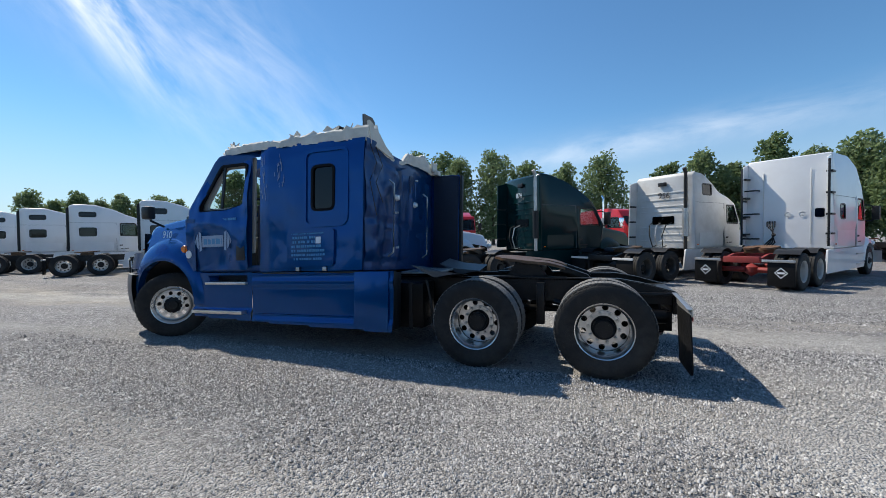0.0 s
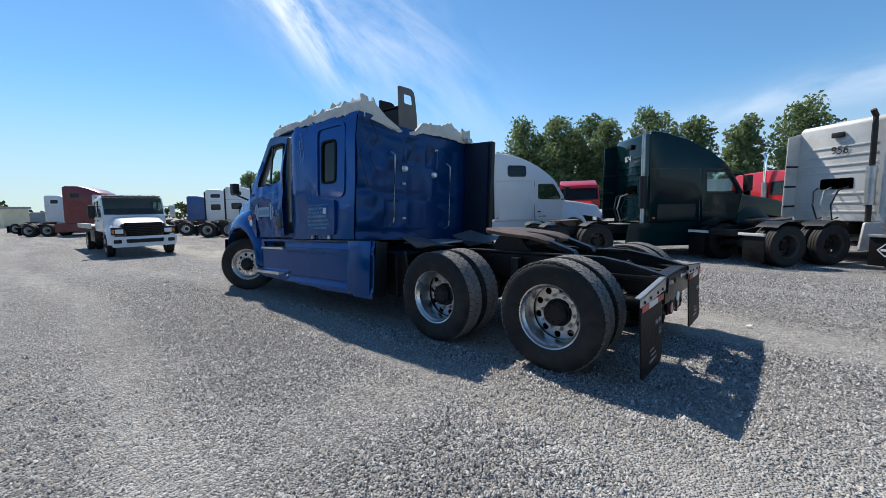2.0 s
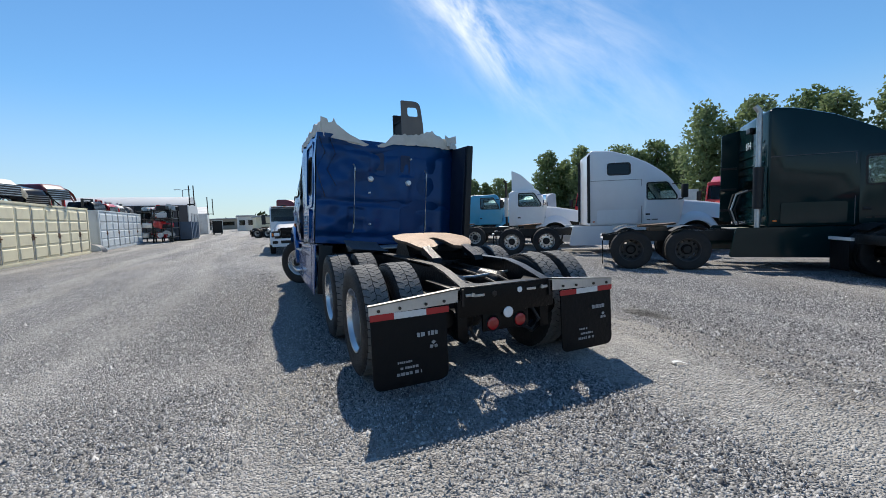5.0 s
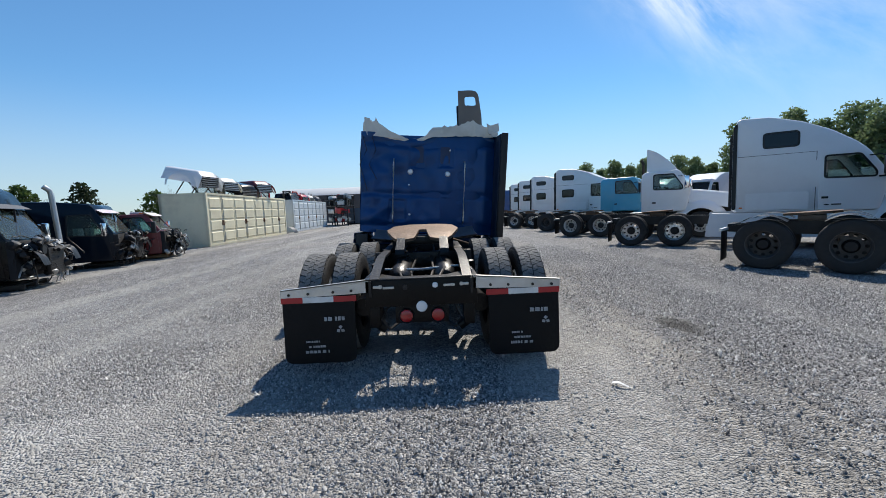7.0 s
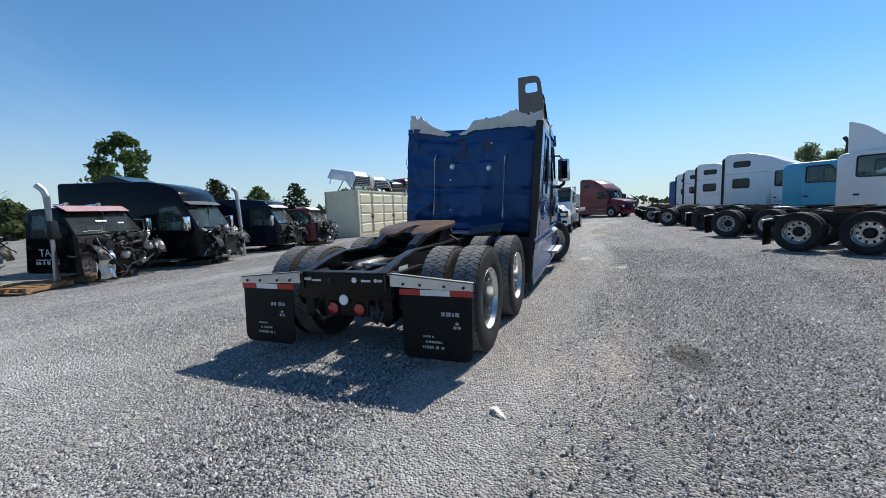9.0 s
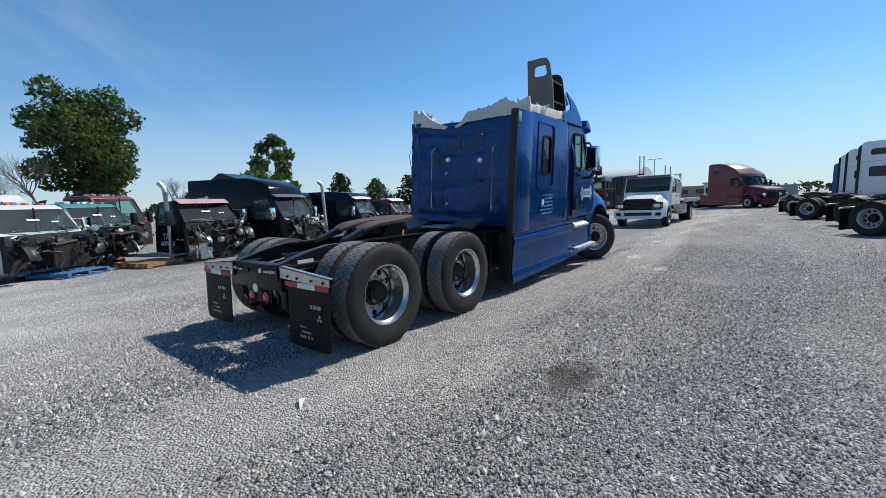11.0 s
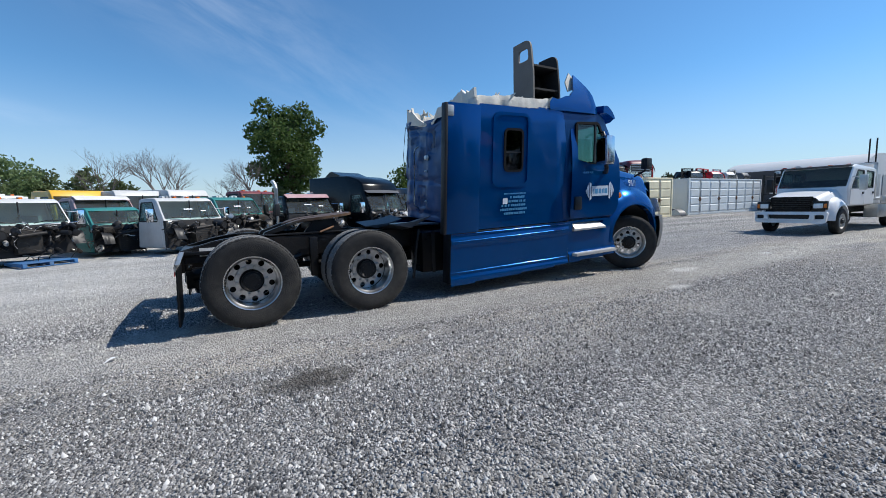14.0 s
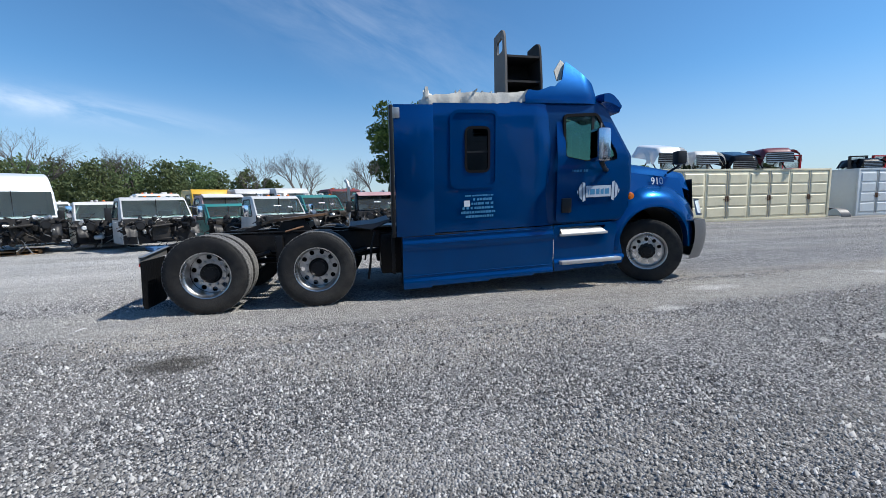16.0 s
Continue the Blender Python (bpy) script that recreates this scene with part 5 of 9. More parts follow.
    part("extender_inner", bm, mat("dark_blue_board", (0.002, 0.010, 0.030), 0.6, 0, 0.2, 8, 0.1, 30, (0.006, 0.008, 0.012), 0.4), t, "inner face of the extender, its blue darkened for shade", 30, twist)
    bm = B()
    box(bm, -2.80, -2.26, HALF - 0.02, HALF + 0.03, 1.0, 2.76, 0.015)
    part("side_extender", bm, BLUE, t, "blue side extender", 30, twist)
    bm = B()
    box(bm, -2.25, -2.20, HALF - 0.05, HALF + 0.06, 1.0, 2.75, 0.02)
    part("extender_edge", bm, PLASTIC, t, "black rubber edge of the side extender", 30, twist)
    bm = B()
    box(bm, -2.34, -2.24, HALF + 0.03, HALF + 0.05, 2.58, 2.72, 0.008)
    part("hinge", bm, ALU_DULL, t, "", 30, twist)
    # skirts
    for s in (-1, 1):
        bm = B()
        rear = -2.34

        def y_sk(x, z, s=s):
            y = HALF + 0.02
            y += 0.022 * smoothstep(0.40, 0.34, z) + 0.016 * (smoothstep(0.80, 0.84, z) - smoothstep(0.90, 0.94, z))
            return y + dent(Vector((x, z, s)), 0.006, 9.0, 1.2)
        out = [(rear, 0.25), (rear, 1.015), (-4.62, 1.015), (-4.62, 0.33), (-4.2, 0.30)]
        wall_grid(bm, out, [], s, 56, 34, y_sk)
        sk = part("side_skirt", bm, BLUE, t, "blue side skirt with pressed lines", 50, twist)
        bm = B()
        box(bm, -4.6, rear, s * 1.18 - 0.04, s * 1.18 + 0.04, 0.99, 1.018, 0.01)
        box(bm, rear - 0.03, rear, s * 1.10 - 0.10, s * 1.10 + 0.10, 0.27, 1.0, 0.01)
        part("skirt_edge", bm, PLASTIC, sk, "", 30, twist)
        if s < 0:
            bm = B()
            box(bm, -2.90, -2.40, -HALF - 0.045, -HALF - 0.03, 0.27, 1.01, 0.01)
            part("skirt_end", bm, BLUE, sk, "loose end panel of the skirt", 30, twist)
        # raised creases that run along the skirt and on over the step fairing
        for z, z2, x1, d in ((0.985, 0.985, -4.60, 0.006), (0.885, 0.895, -4.56, 0.004), (0.435, 0.435, -4.60, 0.007)):
            bm = B()
            n = 24
            rows = []
            for k in range(n + 1):
                x = rear + (x1 - rear) * k / n
                zz, y0, dd = z + (z2 - z) * k / n, y_sk(x, z) - 0.004, d * min(1, k / 2, (n - k) / 2)
                rows.append([bm.verts.new((x, s * (y0 + o), zz + h)) for o, h in ((0, 0.007), (dd * 0.75 + 0.005, 0.003), (dd + 0.005, 0.0), (0.003, -0.010))])
            for p, q in zip(rows, rows[1:]):
                for i in range(3):
                    bm.faces.new((p[i], p[i + 1], q[i + 1], q[i]))
            part("crease", bm, BLUE, sk, "", 50, twist)
        # steps under the door
        bm = B()
        wall_grid(bm, [(-4.64, 0.32), (-4.64, 1.02), (-5.70, 1.02), (-5.86, 0.45), (-5.80, 0.36)], [rounded([(-4.74, 0.88), (-4.74, 0.985), (-5.50, 0.975), (-5.46, 0.88)], 0.02)], s, 54, 36, lambda x, z: HALF + 0.005 + 0.03 * smoothstep(0.50, 0.44, z) - 0.03 * smoothstep(-5.5, -5.85, x))
        st = part("step_fairing", bm, BLUE, t, "blue fairing with two steps", 50, twist)
        for z0, x0, x1, d in ((0.865, -5.52, -4.72, 0.055), (0.455, -5.72, -4.72, 0.13)):
            bm = B()
            box(bm, x0, x1, min(s * (HALF - 0.17), s * (HALF + d)), max(s * (HALF - 0.17), s * (HALF + d)), z0 - (0.018 if d < 0.1 else 0.032), z0 + 0.018, 0.006)
            part("step", bm, STEP_ALU if s > 0 else ALU, st, "bright aluminium step tread", 30, twist)
        if s > 0:
            bm = B()
            grid(bm, 8, 2, lambda u, v: Vector((-4.75 - (0.75 - 0.05 * v) * u, HALF + 0.052 - 0.105 * v, 0.885 + (0.105 - 0.03 * u) * v)))
            part("step_plate", bm, STEP_ALU, st, "bright worn kick plate over the step", 30, twist)
        bm = B()
        box(bm, -5.5, -4.7, s * (HALF - 0.2) - 0.02, s * (HALF - 0.2) + 0.02, 0.85, 1.0)
        part("step_well", bm, STEP_ALU if s > 0 else DARK, st, "", 30, twist)
    # doors
    for s in (-1, 1):
        bm = B()
        rear = -4.66 if s > 0 else -4.70
        outline = rounded([(rear, 1.06), (rear, 2.72), (-5.36, 2.745), (-5.50, 2.66), (-5.86, 2.02), (-5.90, 1.6), (-5.86, 1.2), (-5.76, 1.06)], 0.06)
        lean = 0.0 if s > 0 else 0.01

        def y_d(x, z, s=s, lean=lean):
            return HALF + 0.012 - 0.05 * smoothstep(2.0, 2.75, z) + 0.02 * math.sin((z - 1.05) * 2.2) + lean * smoothstep(-5.2, -4.7, x) + dent(Vector((x, z, s)), 0.004 if s > 0 else 0.030, 3.3, 2.0)
        wall_grid(bm, outline, [rounded(DOOR_WIN, 0.05)], s, 80, 100, y_d)
        d = part("door", bm, BLUE, t, "blue cab door" if s > 0 else "sprung dented blue cab door", 50, twist)
        bm = B()
        w0 = rounded(DOOR_WIN, 0.06)
        sheet(bm, inset(w0, -0.022), [inset(w0, 0.02)], lambda u, v, w, s=s: (u, s * (HALF - 0.0 - w), v), 0.03)
        part("window_seal", bm, SEAL_RUBBER, d, "black window seal", 30, twist)
        if s > 0:
            bm = B()
            sheet(bm, inset(w0, 0.01), [], lambda u, v, w, s=s: (u, s * (HALF - 0.03 - w), v), 0.005)
            part("door_glass", bm, GLASS_GREEN, d, "side window glass", 0, twist)
        bm = B()
        box(bm, -5.28, -5.24, s * (HALF - 0.02) - 0.012, s * (HALF - 0.02) + 0.012, 1.99, 2.62)
        part("window_divider", bm, PLASTIC, d, "", 30, twist)
        bm = B()
        box(bm, -4.90, -4.74, s * (HALF + 0.03) - 0.02, s * (HALF + 0.03) + 0.02, 1.20 + 0.0, 1.42, 0.015)
        part("door_handle", bm, PLASTIC, d, "black door handle", 30, twist)
        # emblem on the door: a bar with plates, its letters not drawn
        bm = B()
        f = lambda a, b, s=s: Vector((a, s * (HALF + 0.055), b))
        def patch(pts):
            bm.faces.new([bm.verts.new(f(*p)) for p in pts])
        cx, cz = -5.34, 1.50
        for k in (-1, 1):
            patch([(cx + k * 0.22, cz - 0.13), (cx + k * 0.265, cz - 0.15), (cx + k * 0.275, cz + 0.15), (cx + k * 0.23, cz + 0.13)])
            patch([(cx + k * 0.28, cz - 0.12), (cx + k * 0.32, cz - 0.08), (cx + k * 0.335, cz + 0.06), (cx + k * 0.29, cz + 0.13)])
            patch([(cx + k * 0.34, cz - 0.05), (cx + k * 0.365, cz), (cx + k * 0.345, cz + 0.04)])
        patch([(cx - 0.21, cz - 0.085), (cx + 0.21, cz - 0.085), (cx + 0.21, cz + 0.085), (cx - 0.21, cz + 0.085)])
        part("emblem", bm, DECAL_PALE if s > 0 else DECAL_SHADED, d, "white barbell emblem" if s > 0 else "faded barbell emblem, darkened for its shaded door", 0, twist)
        bars(d, [(cx - 0.18, cx + 0.18, cz - 0.045, 0.085)], lambda a, b, s=s: twist(Vector((a, s * (HALF + 0.057), b))), DECAL, "lettering", "light blue block lettering in the emblem", seed=12)
        bars(d, [(-5.16, -4.9, 1.80, 0.035)], lambda a, b, s=s: twist(Vector((a, s * (HALF + 0.045), b))), DECAL, "lettering", "faint handwriting", seed=15)
        # mirror
        mr = B()
        box(mr, -5.35, -5.14, s * 1.46 - 0.12, s * 1.46 + 0.12, 1.90, 2.38, 0.05)
        mi = part("mirror", mr, mat("satin_chrome", (0.70, 0.71, 0.73), 0.16, 1.0, 0.06, 5, 0.05, 20) if s > 0 else PLASTIC, t, "tall chrome door mirror" if s > 0 else "broken black mirror", 40)
        if s < 0:
            mi.matrix_basis = Matrix.Translation((-0.10, 0.30, -0.42)) @ Matrix.Translation((-5.5, -1.4, 2.2)) @ pose(0, 0, 0, 20, 60, 10) @ Matrix.Scale(0.5, 4) @ Matrix.Translation((5.3, 1.4, -2.2))
        else:
            bm = B()
            tube(bm, [(-5.26, 1.46, 1.94), (-5.30, 1.45, 1.86), (-5.40, 1.36, 1.80), (-5.54, 1.20, 1.80)], 0.035, 8)
            part("mirror_arm", bm, PLASTIC, mi)
            bm = B()
            tube(bm, [(-5.26, 1.44, 2.36), (-5.32, 1.36, 2.46), (-5.42, 1.18, 2.48)], 0.018, 8)
            part("mirror_arm", bm, PLASTIC, mi)
            bm = B()
            box(bm, -5.14, -5.135, 1.38, 1.54, 1.96, 2.33)
            part("mirror_glass", bm, GLASS_DARK, mi)
    # lamp, badges on the cowl
    for s in (-1, 1):
        bm = B()
        lathe(bm, [(0.0, 0.03), (0.05, 0.022), (0.06, 0.0)], 14, pose(-5.98, s * (HALF - 0.02), 1.40, 0, 0, 0 if s > 0 else 180))
        part("marker_lamp", bm, AMBER, t, "amber marker lamp", 40)
    bm = B()
    cyl(bm, (-5.80, -HALF - 0.05, 1.32), (-5.80, -HALF - 0.056, 1.32), 0.06, 20)
    part("sticker", bm, DECAL_W, t, "round white sticker", 30)
    # windscreen, visor
    bm = B()
    grid(bm, 16, 6, lambda u, v: Vector((-5.97 + 0.44 * v - 0.10 * math.cos((u - 0.5) * 2.6) + 0.03, (u - 0.5) * 2 * 1.10, 2.04 + 0.68 * v)))
    part("windscreen", bm, GLASS, t, "windscreen glass", 40, twist)
    bm = B()
    section = [(0.02, 2.955), (-0.10, 2.965), (-0.20, 2.92), (-0.30, 2.83), (-0.375, 2.735), (-0.37, 2.70), (-0.32, 2.705), (-0.20, 2.765), (-0.08, 2.80), (0.02, 2.81)]
    ribs = []
    for k in range(23):
        c = -0.18 + 1.40 * k / 22
        end = 1 - 0.22 * smoothstep(1.02, 1.22, c)
        ribs.append([bm.verts.new((-5.43 - 0.08 * math.cos(c * 1.25) + dx * end, c, 2.86 + (z - 2.86) * end)) for dx, z in section])
    for p, q in zip(ribs, ribs[1:]):
        for i in range(len(section)):
            j = (i + 1) % len(section)
            bm.faces.new((p[i], p[j], q[j], q[i]))
    bm.faces.new(ribs[0]), bm.faces.new(ribs[-1])
    part("sun_visor", bm, BLUE, t, "blue sun visor over the windscreen", 40, twist)
    # pale trim inside the far door and pillar
    bm = B()
    sheet(bm, rounded([(-4.66, 1.30), (-4.66, 2.72), (-5.40, 2.72), (-5.80, 2.05), (-5.80, 1.30)], 0.04), [rounded([(-4.84, 2.02), (-4.82, 2.58), (-5.28, 2.60), (-5.58, 2.08), (-5.6, 1.99)], 0.05)], lambda u, v, w: (u, -1.125 + w, v), 0.02)
    part("door_trim", bm, mat("pale_cab_trim", (0.42, 0.41, 0.38), 0.7, 0, 0.12, 6, 0.1, 30, (0.25, 0.24, 0.22), 0.4), t, "pale grey trim of the far door", 30, twist)
    # cowl wall and dashboard
    bm = B()
    box(bm, -5.95, -5.45, -1.1, 1.1, 1.05, 1.92, 0.05)
    box(bm, -5.9, -2.85, -1.12, 1.12, 1.02, 1.06)
    part("dashboard", bm, SEAT, t, "grey dashboard and cab floor", 30, twist)
    bm = B()
    box(bm, -2.86, -2.84, -1.1, 1.1, 1.05, 2.66)
    part("inner_lining", bm, DARK, t, "", 0, twist)
    # dark board added behind the left door gap, where only shade shows
    bm = B()
    box(bm, -4.62, -4.52, -1.12, 0.2, 1.05, 2.0)
    part("partition", bm, DARK, t, "", 0, twist)
    # unseen dark board added so no daylight shows through the bunk windows
    bm = B()
    box(bm, -4.40, -2.92, -0.03, 0.03, 1.30, 2.55, 0.02)
    part("bunk_panel", bm, DARK, t, "dark board added to block the view through the sleeper", 30, twist)
    for y in (-0.62, 0.62):
        bm = B()
        box(bm, -5.05, -4.55, y - 0.26, y + 0.26, 1.35, 1.55, 0.06)
        box(bm, -4.66, -4.48, y - 0.25, y + 0.25, 1.5, 2.02, 0.06)
        box(bm, -4.98, -4.62, y - 0.18, y + 0.18, 1.05, 1.36, 0.02)
        part("seat", bm, SEAT, t, "grey cab seat", 40, twist)
    bm = B()
    ring = [Vector((-5.22 + 0.07 * math.sin(a), -0.60 + 0.22 * math.cos(a), 1.98 + 0.21 * math.sin(a))) for a in [2 * math.pi * k / 24 for k in range(25)]]
    tube(bm, ring, 0.018, 6)
    tube(bm, [(-5.22, -0.60, 1.98), (-5.5, -0.6, 1.8)], 0.03, 6)
    tube(bm, [(-5.22, -0.80, 1.98), (-5.22, -0.40, 1.98)], 0.016, 6)
    part("steering_wheel", bm, PLASTIC, t, "", 40, twist)

    # ---- what is left of the roof ----
    rng = random.Random(11)

    def torn(path, thick, seed, name, label, material, step=0.045, ragged=0.5):
        """A ragged upstand along a path of (x, y, base z, height)."""
        pts = []
        for (a, b) in zip(path, path[1:]):
            va, vb = Vector(a), Vector(b)
            n = max(1, int((vb.xyz - va.xyz).length / step))
            pts += [va.lerp(vb, k / n) for k in range(n)]
        pts.append(Vector(path[-1]))
        bm = B()
        rows = []
        for i, p in enumerate(pts):
            q = pts[min(i + 1, len(pts) - 1)] - pts[max(i - 1, 0)]
            nrm = Vector((-q.y, q.x, 0)).normalized()
            rag = round(3.2 * noise.noise(Vector((i * 0.19, seed, 0)))) / 3.2 * 0.75 + noise.noise(Vector((i * 0.9, seed, 4))) * 0.40
            h = max(0.02, p.w * (1 + ragged * rag))
            wob = nrm * 0.035 * noise.noise(Vector((i * 0.2, seed, 8)))
            base = Vector((p.x, p.y, p.z)) + wob
            ring = []
            for off, zz in ((0.5, 0.0), (0.52, 0.35), (0.50, 0.82), (0.36, 1.0), (-0.34, 0.96), (-0.48, 0.6), (-0.5, 0.0)):
                jit = 0.018 * noise.noise(Vector((i * 0.9, zz * 9, seed)))
                ring.append(bm.verts.new(base + nrm * (thick * off + jit) + Vector((0, 0, h * zz + jit))))
            rows.append(ring)
        for a, b in zip(rows, rows[1:]):
            for k in range(6):
                bm.faces.new((a[k], a[k + 1], b[k + 1], b[k]))
        bm.faces.new(rows[0]), bm.faces.new(rows[-1])
        return part(name, bm, material, t, label, 18, twist)

    torn([(-2.62, 1.10, 2.74, 0.08), (-2.85, 1.12, 2.76, 0.15), (-3.4, 1.13, 2.78, 0.16), (-3.9, 1.13, 2.79, 0.15), (-4.18, 1.12, 2.80, 0.16)], 0.11, 1.0, "torn_roof_edge", "torn white fibreglass roof edge", LINING, ragged=0.2)
    torn([(-2.78, 1.10, 2.74, 0.16), (-2.80, 0.75, 2.76, 0.24), (-2.80, 0.40, 2.74, 0.20), (-2.80, 0.05, 2.72, 0.16), (-2.82, -0.10, 2.66, 0.05), (-2.82, -0.35, 2.62, 0.06), (-2.82, -0.75, 2.68, 0.10), (-2.82, -1.05, 2.74, 0.16)], 0.08, 2.0, "torn_roof_edge", "torn white fibreglass roof edge", LINING)
    torn([(-2.78, -1.10, 2.74, 0.22), (-3.0, -1.13, 2.76, 0.20), (-3.5, -1.13, 2.77, 0.16), (-4.2, -1.13, 2.78, 0.12), (-4.8, -1.12, 2.80, 0.13), (-5.3, -1.08, 2.80, 0.12), (-5.55, -0.85, 2.78, 0.10), (-5.62, -0.3, 2.80, 0.08)], 0.13, 3.0, "torn_roof_edge", "torn white fibreglass roof edge", LINING)
    # shreds that stick up
    def shred(pts, y, dy, thick, material, name, label):
        bm = B()
        sheet(bm, pts, [], lambda u, v, w: (u, y + dy * (v - 2.8) - w, v), thick)
        bmesh.ops.subdivide_edges(bm, edges=bm.edges, cuts=1)
        for v in bm.verts:
            v.co += Vector((0, 0.02 * noise.noise(v.co * 6), 0))
        return part(name, bm, material, t, label, 40, twist)
    bm = B()
    sheet(bm, [(-1.13, 2.86), (-1.15, 3.02), (-1.05, 3.0), (-1.03, 2.94), (-0.97, 2.96), (-0.95, 3.02), (-0.90, 2.93), (-0.82, 2.88), (-0.70, 2.80), (-0.45, 2.70), (-0.45, 2.66), (-1.1, 2.72)], [], lambda u, v, w: (-2.80 + w, u, v), 0.04)
    part("roof_shred", bm, LINING, t, "ragged white shred of the roof corner", 40, twist)
    bm = B()
    sheet(bm, [(1.02, 2.80), (0.98, 2.98), (1.04, 2.94), (1.12, 2.97), (1.18, 2.99), (1.20, 2.86), (1.10, 2.78)], [], lambda u, v, w: (-2.70 - w, u, v), 0.04)
    part("roof_shred", bm, LINING, t, "ragged white shred of the roof corner", 40, twist)
    for k in range(9):
        x, y = -2.9 - rng.random() * 2.4, (1.08 if k % 2 else -1.08) + rng.uniform(-0.08, 0.05)
        if y > 0 and x < -4.2:
            x += 1.3
        bm = B()
        a, l = rng.uniform(0, 3.1), rng.uniform(0.06, 0.2)
        pts = [(-l, 0), (-l * 0.4, 0.05 + rng.random() * 0.05), (l * 0.2, 0.02), (l, 0.06), (l * 0.7, -0.03)]
        mm = pose(x, y, 2.95 if y < 0 else 2.91, rng.uniform(50, 110), 0, math.degrees(a))
        sheet(bm, pts, [], lambda u, v, w: mm @ Vector((u, v, w)), 0.015)
        part("roof_shred", bm, LINING, t, "ragged white shred of the roof", 40, twist)
    # blue cap left over the right door
    crest = [(-4.14, 2.94), (-4.22, 2.985), (-4.34, 2.965), (-4.46, 3.00), (-4.56, 3.04), (-4.64, 3.035), (-4.70, 3.10), (-4.77, 3.14), (-4.81, 3.27), (-4.88, 3.44), (-4.96, 3.38), (-5.08, 3.28), (-5.22, 3.165), (-5.34, 3.07), (-5.44, 3.0), (-5.60, 2.95), (-6.3, 2.92)]

    def crest_z(q):
        for (x0, z0), (x1, z1) in zip(crest, crest[1:]):
            if x1 <= q <= x0:
                return z0 + (z1 - z0) * (x0 - q) / (x0 - x1)
        return crest[-1][1]

    def cap_at(u, v, w=0.0):
        # along the side, round the front corner and in over the windscreen
        q = -4.14 - 1.95 * u
        z = 2.79 + (crest_z(q) - 2.79) * v
        turn = smoothstep(-5.10, -5.62, q)
        x = q if q > -5.30 else -5.30 - 0.20 * math.sin(min(1.57, (-5.30 - q) * 2.6))
        y = 1.205 - w - 0.42 * max(0, z - 2.86) ** 1.2 - 0.10 * turn - (0 if q > -5.36 else (-5.36 - q) * 0.85)
        return Vector((x + w * turn + 0.25 * max(0, z - 2.80) * turn, y, z))
    bm = B()
    grid(bm, 78, 8, cap_at)
    grid(bm, 78, 8, lambda u, v: cap_at(u, v, 0.022))
    grid(bm, 78, 1, lambda u, v: cap_at(u, 1.0, 0.022 * v))
    part("roof_cap", bm, BLUE, t, "torn blue piece of the roof cap", 40, twist)
    bm = B()
    sheet(bm, [(-4.72, 3.14), (-4.70, 3.30), (-4.83, 3.47), (-4.90, 3.40), (-4.90, 3.20)], [], lambda u, v, w: (u, 1.02 - w - 0.3 * (v - 3.2), v), 0.02)
    part("roof_shred", bm, LINING, t, "white inside of the torn cap", 30, twist)
    # bunk cabinet that stands up out of the open roof
    cab = []
    for x, dz in ((-3.88, 0.0), (-4.42, -0.16)):
        bm = B()
        out = rounded([(0.76, 2.45, 0.01), (0.76, 3.80 + dz, 0.02), (1.16, 3.80 + dz, 0.14), (1.22, 3.3 + dz, 0.05), (1.24, 2.45, 0.01)], 0.05, 5)
        hole = rounded([(0.89, 3.50 + dz), (0.89, 3.68 + dz), (1.10, 3.68 + dz), (1.12, 3.50 + dz)], 0.05, 4)
        sheet(bm, out, [hole] if dz == 0 else [], lambda u, v, w: (x - w, u, v), 0.03)
        cab.append(part("cabinet_side", bm, TRIM if dz == 0 else DARK, t, "grey-brown trim board with a hand hole" if dz == 0 else "black trim board", 30))
    bm = B()
    box(bm, -4.42, -3.9, 0.78, 0.80, 2.5, 3.45)
    box(bm, -4.42, -3.9, 0.78, 1.18, 3.40, 3.43)
    box(bm, -4.42, -3.9, 0.78, 1.20, 3.05, 3.08)
    part("cabinet_shelf", bm, DARK, t, "black shelves between the boards")

    # ---- hood, fenders, bumper ----
    bm = B()

    def hood(u, v):
        # u along from cowl to nose, v across
        x = -5.92 - 1.74 * u
        top = 2.00 - 0.18 * u - 0.05 * u ** 3 - 0.62 * smoothstep(0.86, 1.0, u) * (u - 0.80) / 0.2
        w = 0.98 - 0.20 * u - 0.06 * smoothstep(0.8, 1, u)
        c = (v - 0.5) * 2
        z = top - 0.05 * abs(c) ** 2 - 0.30 * max(0, abs(c) - 0.80) / 0.2 * (0.6 + 0.4 * u)
        return Vector((x, c * w, z))
    grid(bm, 40, 36, hood)
    hd = part("hood", bm, BLUE, t, "glossy blue sloping hood", 60)
    for s in (-1, 1):
        bm = B()

        def fender(u, v, s=s):
            # u round the wheel opening from behind to the nose, v from the arch outwards and up
            a = math.pi * (1 - u) * 1.05 - 0.08
            rx, rz = 0.66, 0.62
            ax, az = -6.41 + rx * math.cos(math.pi - a) * -1, 0.60 + rz * max(-0.15, math.sin(a))
            ax = -6.41 + rx * math.cos(a)
            outx = -6.41 + (0.97 + 0.25 * max(0.0, -math.cos(a))) * math.cos(a)
            outz = 0.60 + 0.95 * (max(0.0, math.sin(a)) ** 0.55 if math.cos(a) < 0 else max(-0.02, math.sin(a))) + 0.06 * math.sin(a)
            if u > 0.62:
                outz = min(outz, 1.50)
            x, z = ax + (outx - ax) * v, az + (outz - az) * v
            y = 1.235 - 0.02 * v - 0.30 * v ** 2.2 - 0.16 * smoothstep(-6.85, -7.60, x)
